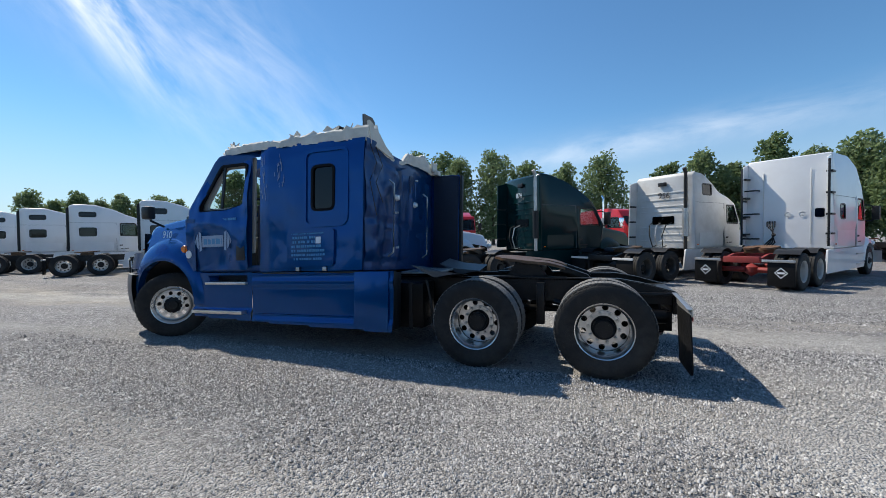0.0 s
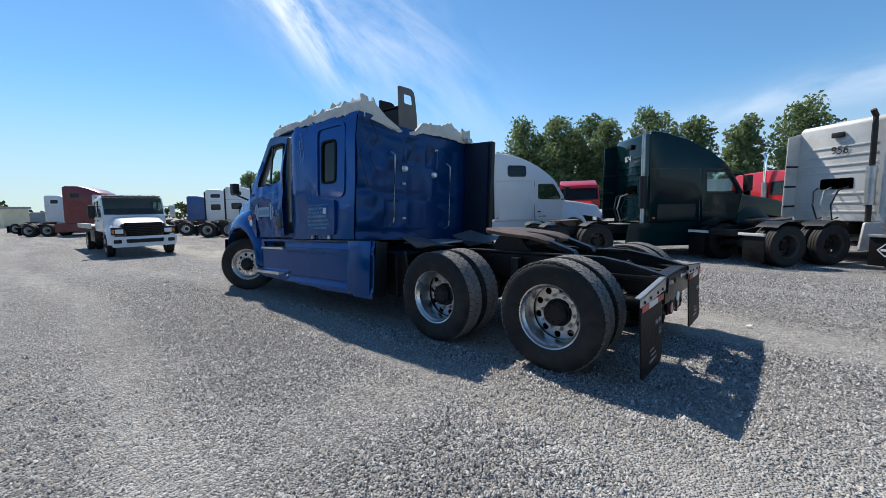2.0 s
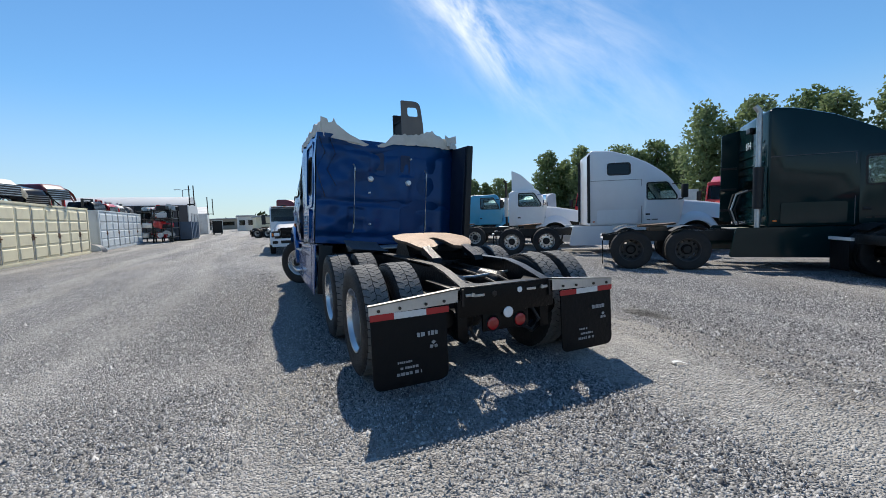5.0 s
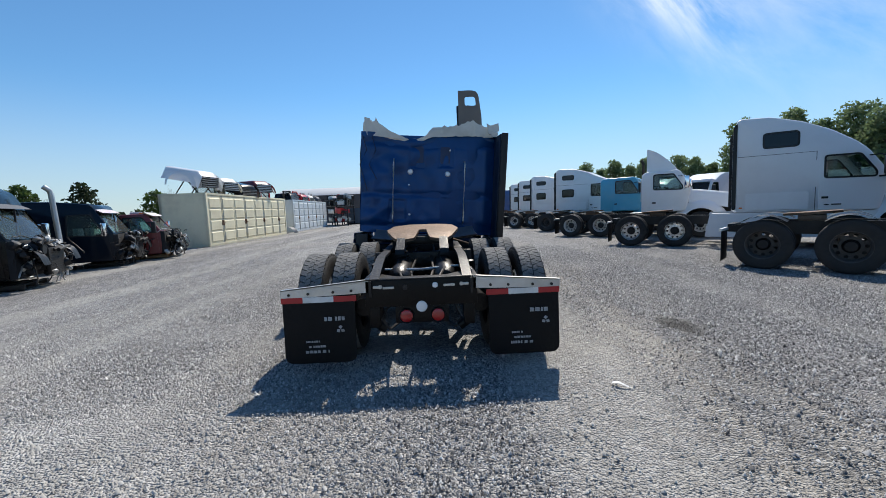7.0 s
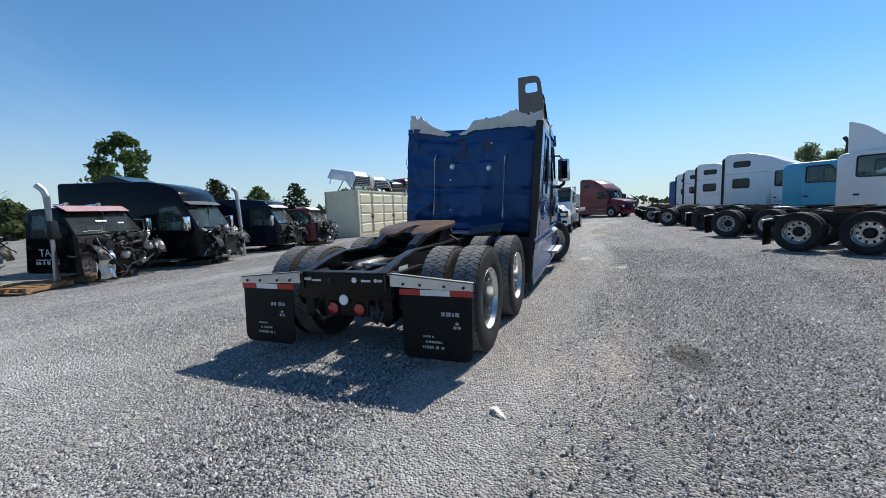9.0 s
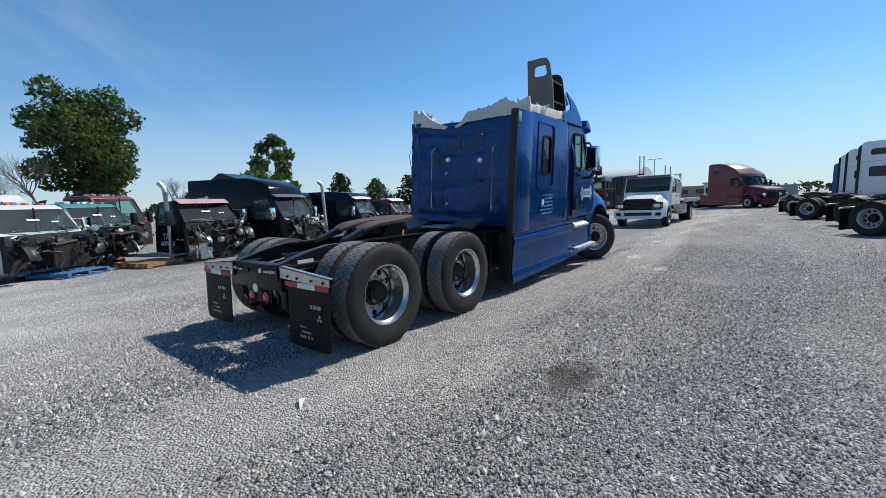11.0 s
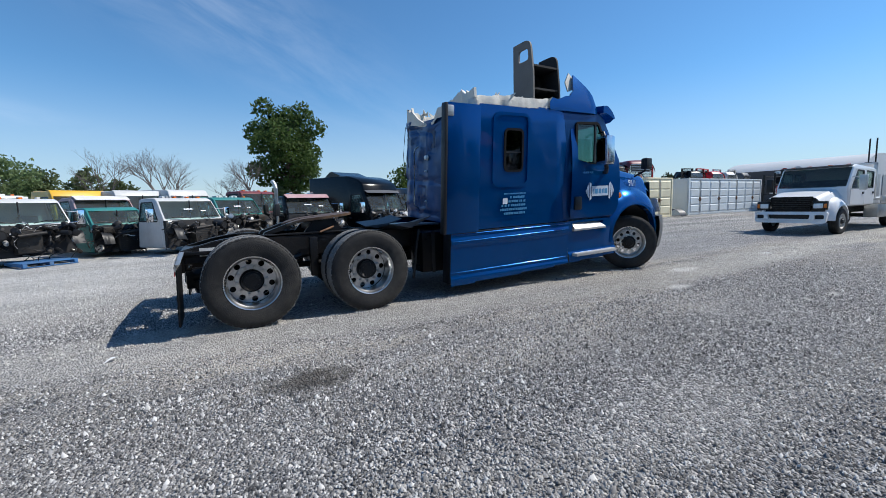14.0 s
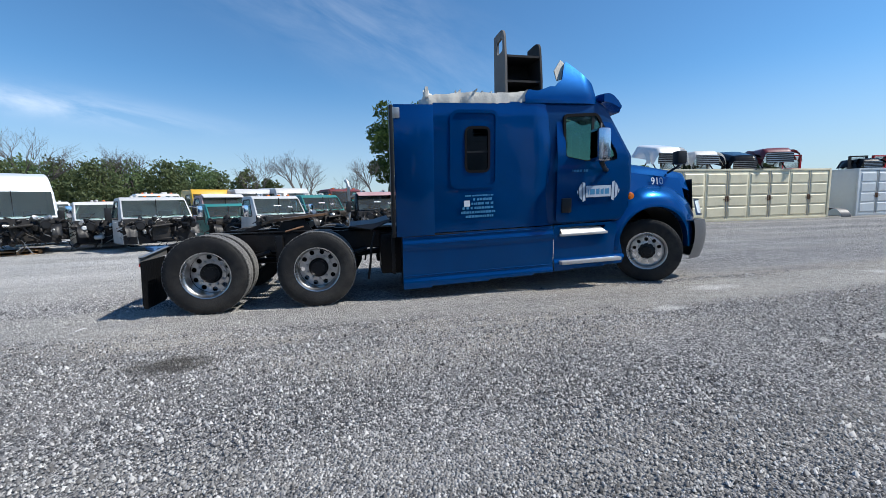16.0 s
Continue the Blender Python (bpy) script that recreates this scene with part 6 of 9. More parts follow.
            return Vector((x, s * y, z))
        grid(bm, 40, 14, fender)
        # lip of the arch
        grid(bm, 40, 2, lambda u, v, s=s: fender(u, 0.0) + Vector((0, -s * 0.10 * v, 0)))
        fe = part("fender", bm, BLUE, hd, "rounded blue front fender", 60)
        bm = B()
        grid(bm, 24, 10, lambda u, v, s=s: Vector((-5.86 - 1.36 * u, s * (1.02 + 0.10 * v - 0.22 * u + 0.06 * u * v), 1.80 - 0.12 * u - (0.32 + 0.02 * u) * v - 0.1 * v * v)))
        part("hood_side", bm, BLUE, hd, "", 60)
        bm = B()
        grid(bm, 6, 10, lambda u, v, s=s: Vector((-5.72 - 0.22 * u, s * (HALF + 0.0 - 0.02 * u), 1.06 + 0.80 * v)))
        part("cowl_panel", bm, BLUE, hd, "", 60)
        bm = B()
        box(bm, -6.02, -5.90, s * 1.06 - 0.05, s * 1.06 + 0.05, 1.62, 1.92, 0.03)
        part("air_intake", bm, PLASTIC, hd, "black side air intake")
        # headlamp, wrapped round the corner of the nose
        bm = B()

        def lamp(u, v, s=s, d=0.0):
            return Vector((-7.68 + 0.36 * u ** 1.7 + 0.05 * v - d * (1 - u), s * (0.72 + 0.40 * u ** 0.8 - 0.03 * v + d * u), 1.03 + (0.30 - 0.07 * u) * v + 0.05 * u))
        grid(bm, 14, 6, lamp)
        lens = part("headlamp", bm, CLEAR, hd, "clear swept headlamp", 60)
        for v0 in (0.0, 0.94):
            bm = B()
            grid(bm, 14, 1, lambda u, v, v0=v0: lamp(u, v0 + 0.06 * v, d=0.004))
            part("lamp_rim", bm, PLASTIC, lens, "", 60)
        lettering("910", 0.17, DECAL_W, hd, Matrix.Translation((-6.62, s * 0.985, 1.63)) @ (pose(0, 0, 0, 82, 0, 180 + 5) if s > 0 else pose(0, 0, 0, 82, 0, -5)), "lettering", "white painted fleet number")
        # inner arch
        bm = B()
        grid(bm, 20, 2, lambda u, v, s=s: Vector((-6.41 + 0.63 * math.cos(math.pi * u), s * (1.12 - 0.55 * v), 0.62 + 0.60 * math.sin(math.pi * u))))
        part("wheel_arch", bm, PLASTIC, t, "black wheel arch liner")
        # hood mirror
        bm = B()
        tube(bm, [(-7.02, s * 0.75, 1.78), (-7.06, s * 0.95, 1.88), (-7.0, s * 1.02, 2.0)], 0.02, 6)
        box(bm, -7.10, -6.92, s * 1.02 - 0.07, s * 1.02 + 0.07, 1.90, 2.12, 0.04)
        part("hood_mirror", bm, PLASTIC, t, "black hood mirror")
    bm = B()
    grid(bm, 24, 10, lambda u, v: Vector((-7.58 - 0.10 * math.cos((u - 0.5) * 3.0) + 0.06 * v, (u - 0.5) * 1.5, 0.95 + 0.72 * v)))
    part("grille", bm, PLASTIC, hd, "black grille")
    for k in range(6):
        bm = B()
        grid(bm, 16, 1, lambda u, v: Vector((-7.605 - 0.10 * math.cos((u - 0.5) * 3.0) + 0.06 * k / 6, (u - 0.5) * 1.36, 1.02 + 0.10 * k + 0.03 * v)))
        part("grille_bar", bm, ALU_DULL, hd)
    bm = B()
    def bumper(u, v):
        c = (u - 0.5) * 2
        x = -7.72 + 0.10 * c * c + 0.42 * max(0, abs(c) - 0.80) ** 1.5 / 0.09
        z = 0.34 + 0.64 * v
        return Vector((x + 0.05 * (v - 0.5) ** 2 * 4 - 0.0 + 0.08 * (1 - v) ** 2, c * 1.22, z))
    grid(bm, 48, 10, bumper)
    grid(bm, 48, 2, lambda u, v: bumper(u, 1.0) + Vector((0.16 * v, 0, 0.0)))
    grid(bm, 48, 2, lambda u, v: bumper(u, 0.0) + Vector((0.14 * v, 0, 0.0)))
    part("bumper", bm, GREYPL, t, "dark grey wrap-round bumper", 50)
    # engine and radiator under the hood, front axle, steer wheels
    bm = B()
    box(bm, -7.15, -7.0, -0.5, 0.5, 0.75, 1.6, 0.03)
    box(bm, -6.9, -5.95, -0.32, 0.32, 0.75, 1.55, 0.08)
    part("engine", bm, ENGINE, t, "engine and radiator under the hood")
    bm = B()
    box(bm, -6.47, -6.35, -0.95, 0.95, 0.42, 0.54, 0.02)
    part("front_axle", bm, ENGINE, t)
    wheel(t, -6.41, -1.06, TYRE_R - 0.012, "front", "alu", True, 44, 10)
    wheel(t, -6.41, 1.06, TYRE_R - 0.012, "front", "alu", True, -40, 40)
    # label plate on the frame end
    bm = B()
    box(bm, 0.52, 0.70, 0.475, 0.48, 0.78, 0.88)
    part("plate", bm, REFL_WHITE, t, "small orange and white plate")
    return t


blue_lorry()

# ---- parked lorries ----
def at_ground(x, y, heading):
    return pose(x, y, ground_z(x, y), 0, 0, heading)


def side_fn(s, y):
    return lambda u, v, w: (u, s * (y - w), v)


def slim(t, lean, z0, z1, nose, x0, x1, skip):
    """Leans the sides of a cab in towards the roof, and draws its front corners in."""
    seen = set()
    for ob in t.children_recursive:
        if ob.type != "MESH" or ob.name.split(".")[0] in skip or ob.data.name in seen:
            continue
        seen.add(ob.data.name)
        for v in ob.data.vertices:
            c = v.co
            v.co.y = c.y * (1 - lean * smoothstep(z0, z1, c.z) ** 1.2) * (1 - nose * smoothstep(x0, x1, c.x))


def semi(m, paint, label, roof, name="semi_truck", xs=2.9, door=(5.0, 6.2), wins=(), H=3.8, rim="white", stacks=(), extender=None, fairing=True, group="parked lorries",
         flap_marks=False, frame=FRAME, hood_len=1.55, dull=None, text=None, hub_rear=True, tail_bar=False, glass=GLASS, mirror=PLASTIC, back_detail=False, low=1.05, ext=0.42, stack_x=None, ext_sides=(-1, 1)):
    """A three-axle tractor, nose along +x, the rearmost axle at x = 0, standing on z = 0. roof: (x, z) points from the back upper
    corner to the top of the windscreen. wins: boxes (x0, x1, z0, z1) of sleeper windows."""
    t = thing(name, label, "semi truck", m, group)
    half = 1.18
    xd0, xd1 = door
    x_cowl = xd1 + 0.12
    out = [(xs, low, 0.03)] + [(q[0], q[1], q[2] if len(q) > 2 else 0.12) for q in roof] + [(x_cowl + 0.08, 1.98, 0.05), (x_cowl, 1.55, 0.05), (x_cowl - 0.1, low, 0.03)]
    prof = rounded(out, 0.1, 4)
    xt, zt = roof[-1][:2]
    dw = rounded([(xd0 + 0.12, 1.98), (xd0 + 0.12, min(zt - 0.12, 2.68)), (min(xt - 0.10, xd1 - 0.42), min(zt - 0.12, 2.68)), (xd1 - 0.10, 2.08), (xd1 - 0.10, 1.96)], 0.06)
    holes = [dw] + [rounded([(a, c), (a, d), (b, d), (b, c)], 0.08) for a, b, c, d in wins]
    bm = B()
    shell(bm, prof, half, holes, holes, 0.07, [(2.02, zt - 0.03, xt - 0.02, x_cowl + 0.2)])
    body = part("cab", bm, paint, t, "", 35)
    for s in (-1, 1):
        bm = B()
        sheet(bm, inset(dw, -0.02), [], side_fn(s, half - 0.02), 0.006)
        part("door_window", bm, glass, body, "side window glass", 0)
        bm = B()
        sheet(bm, inset(dw, -0.03), [inset(dw, 0.015)], side_fn(s, half + 0.008), 0.03)
        part("window_seal", bm, PLASTIC, body)
        # door: a slightly raised leaf
        dr = rounded([(xd0, low + 0.05), (xd0, min(zt - 0.02, 2.78)), (min(xt - 0.05, xd1 - 0.38), min(zt - 0.02, 2.78)), (xd1, 2.05), (xd1 + 0.02, 1.5), (xd1 - 0.05, low + 0.05)], 0.07)
        bm = B()
        sheet(bm, dr, [inset(dw, -0.035)], side_fn(s, half + 0.012), 0.012)
        d = part("door", bm, paint, t, "", 30)
        bm = B()
        box(bm, xd0 + 0.06, xd0 + 0.20, s * (half + 0.02) - 0.015, s * (half + 0.02) + 0.015, 1.40, 1.46, 0.008)
        part("door_handle", bm, PLASTIC, d)
        for a, b, c, e in wins:
            w0 = rounded([(a, c), (a, e), (b, e), (b, c)], 0.08)
            bm = B()
            sheet(bm, inset(w0, -0.01), [], side_fn(s, half - 0.012), 0.006)
            part("sleeper_window", bm, GLASS_DARK, body, "dark sleeper window", 0)
            bm = B()
            sheet(bm, inset(w0, -0.03), [inset(w0, 0.012)], side_fn(s, half + 0.008), 0.02)
            part("window_seal", bm, PLASTIC, body)
        # seam under the roof cap, badge on the door, side marker
        if roof[0][1] > 3.3 and xd0 - xs > 1.0:
            bm = B()
            box(bm, xs + 0.04, xd0 - 0.05, s * (half + 0.001) - 0.004, s * (half + 0.001) + 0.004, 2.705, 2.717)
            box(bm, xd0 - 0.075, xd0 - 0.06, s * (half + 0.001) - 0.004, s * (half + 0.001) + 0.004, low + 0.05, 2.70)
            part("seam", bm, GREYPL, body)
            bm = B()
            box(bm, xd0 + 0.12, xd0 + 0.22, s * (half + 0.014) - 0.004, s * (half + 0.014) + 0.004, 1.22, 1.25)
            box(bm, xd0 + 0.27, xd0 + 0.47, s * (half + 0.014) - 0.004, s * (half + 0.014) + 0.004, 1.22, 1.255)
            part("badge", bm, PLASTIC, d)
            bm = B()
            box(bm, xs + 0.10, xs + 0.18, s * (half + 0.006) - 0.008, s * (half + 0.006) + 0.008, 1.18, 1.22, 0.003)
            part("marker_lamp", bm, AMBER, body)
        # luggage door outline and badge under the bunk
        if xd0 - xs > 1.0:
            lg = rounded([(xs + 0.25, low + 0.08), (xs + 0.25, 1.62), (xd0 - 0.2, 1.62), (xd0 - 0.2, low + 0.08)], 0.06)
            bm = B()
            sheet(bm, lg, [], side_fn(s, half + 0.010), 0.012)
            part("luggage_door", bm, paint, t)
        # mirrors
        bm = B()
        box(bm, xd1 - 0.02, xd1 + 0.16, s * (half + 0.22) - 0.10, s * (half + 0.22) + 0.10, 1.98, 2.46, 0.04)
        tube(bm, [(xd1 + 0.06, s * (half + 0.2), 2.02), (xd1 + 0.02, s * (half + 0.1), 1.94), (xd1 - 0.05, s * half, 1.94)], 0.025, 6)
        tube(bm, [(xd1 + 0.06, s * (half + 0.2), 2.42), (xd1 - 0.05, s * (half + 0.08), 2.5), (xd1 - 0.25, s * (half - 0.03), 2.5)], 0.018, 6)
        part("mirror", bm, mirror, t)
        # skirts, tanks and steps
        if fairing:
            bm = B()
            sheet(bm, rounded([(xs - 0.75, 0.33), (xs - 0.62, low), (x_cowl - 0.12, low), (x_cowl - 0.05, 0.5), (x_cowl - 0.2, 0.33)], 0.06), [], side_fn(s, half + 0.01), 0.05)
            part("side_skirt", bm, paint, t, "", 30)
            for z in (0.46, 0.80):
                bm = B()
                box(bm, xd0 + 0.05, xd1 - 0.2, s * (half - 0.02) - 0.06, s * (half - 0.02) + 0.06, z, z + 0.03, 0.008)
                part("step", bm, ALU_DULL, t)
        else:
            bm = B()
            cyl(bm, (xs + 0.1, s * 0.86, 0.66), (xd0 + 0.1, s * 0.86, 0.66), 0.31, 24)
            part("fuel_tank", bm, CHROME if rim == "alu" else ALU_DULL, t, "round fuel tank")
            bm = B()
            for z in (0.42, 0.78):
                box(bm, xd0 + 0.25, xd1 - 0.05, s * 1.02 - 0.12, s * 1.02 + 0.12, z, z + 0.04, 0.01)
            box(bm, xd0 + 0.25, xd1 - 0.05, s * 0.90 - 0.03, s * 0.90 + 0.03, 0.42, 1.0, 0.01)
            part("step", bm, FRAME, t)
        # roof edge fairings behind the sleeper
        if extender and s in ext_sides:
            bm = B()
            zt2 = roof[0][1] - 0.05
            sheet(bm, rounded([(xs - ext, 1.15), (xs - ext, zt2 - 0.12), (xs + 0.02, zt2), (xs + 0.02, 1.15)], 0.05), [], side_fn(s, half - 0.0), 0.03)
            e = part("side_extender", bm, extender, t)
            for z in (1.45, 2.05, 2.65):
                bm = B()
                box(bm, xs - ext, xs - 0.02, s * (half - 0.05) - 0.02, s * (half - 0.05) + 0.02, z, z + 0.06, 0.01)
                part("strut", bm, PLASTIC, e)
        # front fender and wheel
        xf = x_cowl + 0.42
        bm = B()

        def fender(u, v, s=s, xf=xf):
            a = math.pi * u
            r0, r1 = 0.60, 0.92
            r = r0 + (r1 - r0) * v
            z = 0.55 + r * math.sin(a) * 1.02
            return Vector((xf + r * math.cos(a) * 1.05, s * (half - 0.02 * v - 0.26 * v ** 2 - 0.10 * smoothstep(0.3, 0.95, math.cos(a) * v)), z))
        grid(bm, 26, 8, fender)
        grid(bm, 26, 1, lambda u, v, s=s: fender(u, 0) + Vector((0, -s * 0.12 * v, 0)))
        part("fender", bm, dull or paint, t, "", 60)
        bm = B()
        bmesh.ops.create_uvsphere(bm, u_segments=12, v_segments=8, radius=1.0)
        for v in bm.verts:
            v.co = Vector((x_cowl + hood_len - 0.06 + v.co.x * 0.10, s * (0.86 + v.co.y * 0.16), 1.12 + v.co.z * 0.13))
        part("headlamp", bm, CLEAR, t, "", 60)
        wheel(t, xf, s * 1.05, TYRE_R, "front", rim if rim != "dark" else "white")
        for k, x in enumerate((0.0, 1.32)):
            if hub_rear:
                twin(t, x, s, TYRE_R, rim, False, 20 * k)
            bm = B()
            grid(bm, 10, 1, lambda u, v, s=s: Vector((x + 0.60 * math.cos(math.pi * (0.28 + 0.44 * u)), s * (0.63 + 0.60 * v), 0.53 + 0.60 * math.sin(math.pi * (0.28 + 0.44 * u)))))
            if rim == "dark" or flap_marks:
                part("mudguard", bm, PLASTIC, t, "black half-round mudguard", 60)
            else:
                bm.free()
        # flaps
        bm = B()
        box(bm, -0.72, -0.70, s * 0.92 - 0.30, s * 0.92 + 0.30, 0.14, 0.80, 0.005)
        f = part("mud_flap", bm, FLAP, t, "black rubber mud flap")
        if flap_marks:
            bm = B()
            for k in range(1):
                q = [Vector((0.0, 0.15)), Vector((0.15, 0.0)), Vector((0.0, -0.15)), Vector((-0.15, 0.0))]
                for p, p2 in zip(q, q[1:] + q[:1]):
                    bm.faces.new([bm.verts.new((-0.724, s * 0.92 + a.x, 0.50 + a.y)) for a in (p, p2, p2 * 0.82, p * 0.82)])
                bm.faces.new([bm.verts.new((-0.724, s * 0.92 + a * 0.9, 0.50 + b)) for a, b in ((-0.09, -0.025), (0.09, -0.025), (0.09, 0.025), (-0.09, 0.025))])
            part("emblem", bm, DECAL_W, f, "white diamond mark", 0)
        bm = B()
        box(bm, -0.76, -0.70, s * 0.86 - 0.36, s * 0.86 + 0.36, 0.78, 0.85, 0.01)
        part("flap_hanger", bm, ALU_DULL if not tail_bar else REFL_WHITE, t)
    # wind screen
    bm = B()
    grid(bm, 14, 5, lambda u, v: Vector((x_cowl + 0.06 + (xt - x_cowl - 0.02) * v + 0.10 * math.cos((u - 0.5) * 2.6) - 0.05, (u - 0.5) * 2 * (half - 0.07), 2.0 + (zt - 2.06) * v)))
    part("windscreen", bm, glass, t, "windscreen glass", 50)
    # hood
    bm = B()

    def hood(u, v):
        c = (v - 0.5) * 2
        w = 0.98 - 0.16 * u
        z = 1.97 - 0.22 * u - 0.10 * u ** 2 - 0.30 * smoothstep(0.88, 1.0, u) - 0.05 * c * c - 0.55 * max(0, abs(c) - 0.72) / 0.28
        return Vector((x_cowl + hood_len * u + (0.06 * (1 - c * c) if u > 0.9 else 0), c * w * (1 + 0.1 * max(0, abs(c) - 0.72)), z))
    grid(bm, 22, 26, hood)
    h = part("hood", bm, dull or paint, t, "", 60)
    bm = B()
    grid(bm, 14, 8, lambda u, v: Vector((x_cowl + hood_len + 0.05 * math.cos((u - 0.5) * 3), (u - 0.5) * 1.30, 0.85 + 0.62 * v)))
    part("grille", bm, CHROME if rim == "alu" else PLASTIC, h, "", 60)
    bm = B()

    def bumper(u, v):
        c = (u - 0.5) * 2
        return Vector((x_cowl + hood_len + 0.18 - 0.06 * c * c - 0.9 * max(0, abs(c) - 0.86), c * 1.2, 0.36 + 0.46 * v))
    grid(bm, 30, 5, bumper)
    grid(bm, 30, 1, lambda u, v: bumper(u, 1) - Vector((0.14 * v, 0, 0)))
    part("bumper", bm, dull or (CHROME if rim == "alu" else paint), t, "", 60)
    # chassis
    bm = B()
    for s in (-1, 1):
        sheet(bm, [(-0.72, 0.74), (-0.72, 0.86), (-0.1, 0.98), (x_cowl + hood_len - 0.1, 0.96), (x_cowl + hood_len - 0.1, 0.70), (0, 0.70)], [], side_fn(s, 0.46), 0.07)
    for x in (-0.66, 0.66, 2.2, 3.6, 5.2):
        box(bm, x - 0.07, x + 0.07, -0.44, 0.44, 0.74, 0.92, 0.01)
    part("frame_rail", bm, frame, t, "steel chassis frame", 30)
    for x in (0.0, 1.32, x_cowl + 0.42):
        bm = B()
        cyl(bm, (x, -0.95, 0.5), (x, 0.95, 0.5), 0.08, 12)
        lathe(bm, [(0, -0.2), (0.17, -0.08), (0.17, 0.08), (0, 0.2)], 14, pose(x, 0, 0.5, 90, 0, 0))
        part("axle", bm, frame if frame is not FRAME else ENGINE, t)
    bm = B()
    box(bm, x_cowl - 0.1, x_cowl + hood_len - 0.25, -0.4, 0.4, 0.7, 1.5, 0.1)
    part("engine", bm, ENGINE, t)
    bm = B()
    sheet(bm, rounded([(0.25, -0.30), (0.25, -0.10), (0.62, -0.05), (0.62, 0.05), (0.25, 0.10), (0.25, 0.30), (0.6, 0.42), (1.0, 0.40), (1.2, 0.2), (1.2, -0.2), (1.0, -0.40), (0.6, -0.42)], 0.04), [], lambda u, v, w: (u, v, 1.16 - 0.06 * (0.7 - u) - w), 0.05)
    box(bm, 0.5, 0.95, -0.38, 0.38, 0.97, 1.1, 0.02)
    part("fifth_wheel", bm, GREASE if rim == "dark" else RUST, t, "greasy brown fifth wheel", 30)
    bm = B()
    box(bm, xs - 0.55, xs - 0.05, -0.42, 0.42, 0.985, 1.01, 0.005)
    part("deck_plate", bm, ALU_DULL, t)
    bm = B()
    box(bm, xs + 0.1, x_cowl - 0.4, -1.1, 1.1, low, low + 0.06)
    box(bm, x_cowl - 0.45, x_cowl - 0.05, -1.08, 1.08, low, 1.90, 0.05)
    for y in (-0.6, 0.6):
        box(bm, xd0 + 0.05, xd0 + 0.25, y - 0.25, y + 0.25, 1.3, 2.15, 0.06)
        box(bm, xd0 + 0.1, xd0 + 0.6, y - 0.25, y + 0.25, 1.25, 1.5, 0.06)
    if xd0 - xs > 1:
        box(bm, xd0 - 0.12, xd0 - 0.08, -1.1, 1.1, low, min(zt, 2.7))
    part("interior", bm, DARK, t, "dark cab interior")
    # exhaust stacks
    for y in stacks:
        bm = B()
        sx = xs - 0.16 if stack_x is None else stack_x
        tube(bm, [(sx, y, 1.0), (sx, y, H - 0.25), (sx, y, H - 0.05), (sx - 0.10, y, H + 0.10)], 0.062, 14)
        part("exhaust_pipe", bm, CHROME if rim == "alu" else (ALU_DULL if paint is GREEN else ENGINE), t, "tall exhaust stack", 50)
        bm = B()
        cyl(bm, (sx, y, 1.5), (sx, y, 2.5), 0.105, 18)
        part("heat_shield", bm, ALU_DULL if paint is not GREEN else PLASTIC, t, "perforated heat shield")
    # hoses behind the cab
    if back_detail:
        for k, y in enumerate((-0.35, 0.1, 0.45)):
            bm = B()
            tube(bm, [(xs - 0.04, y, 2.0), (xs - 0.30, y * 0.8, 1.9), (xs - 0.42, y * 0.6, 1.5), (xs - 0.30, y * 0.5, 1.1), (xs - 0.1, y * 0.5, 1.15)], 0.022, 6)
            part("air_hose", bm, (PLASTIC, ALU_DULL, ENGINE)[k], t)
        bm = B()
        rw = rounded([(-0.42, 1.95), (-0.42, 2.25), (0.42, 2.25), (0.42, 1.95)], 0.05)
        sheet(bm, rw, [], lambda u, v, w: (xs - 0.012 + w, u, v), 0.02)
        part("back_window", bm, GLASS_DARK, t)
        for z in (1.3, 1.55, 1.8, 2.4, 2.6, 2.85, 3.1):
            bm = B()
            box(bm, xs - 0.02, xs + 0.01, -0.95, 0.95, z, z + 0.05, 0.008)
            part("pressed_rib", bm, paint, t)
        bm = B()
        box(bm, xs - 0.10, xs - 0.01, -0.16, 0.16, roof[0][1] - 0.34, roof[0][1] - 0.20, 0.02)
        part("vent", bm, PLASTIC, t)
    slim(t, 0.07, 1.9, max(3.0, roof[0][1]), 0.05, xt - 0.35, x_cowl + 0.1, ("tyre", "tread", "rim", "hub", "nut_ring", "wheel", "hood", "fender", "bumper", "grille", "headlamp", "mirror", "exhaust_pipe", "heat_shield", "frame_rail", "axle", "mudguard", "mud_flap", "emblem", "flap_hanger", "air_hose"))
    if text:
        lettering(text[0], text[1], text[2], t, Matrix.Translation((xs - 0.035, text[3], text[4])) @ pose(0, 0, 0, 90, 0, -90), "lettering", "painted fleet number")
    return t


def roof_high(xs, H, xt, zt=2.78):
    l = xt - xs
    return [(xs, H - 0.10), (xs + 0.22, H), (xs + 0.36 * l, H - 0.02), (xs + 0.62 * l, H - 0.26), (xs + 0.82 * l, H - 0.58), (xt - 0.06, zt + 0.18), (xt, zt)]


HEAD = 55.0
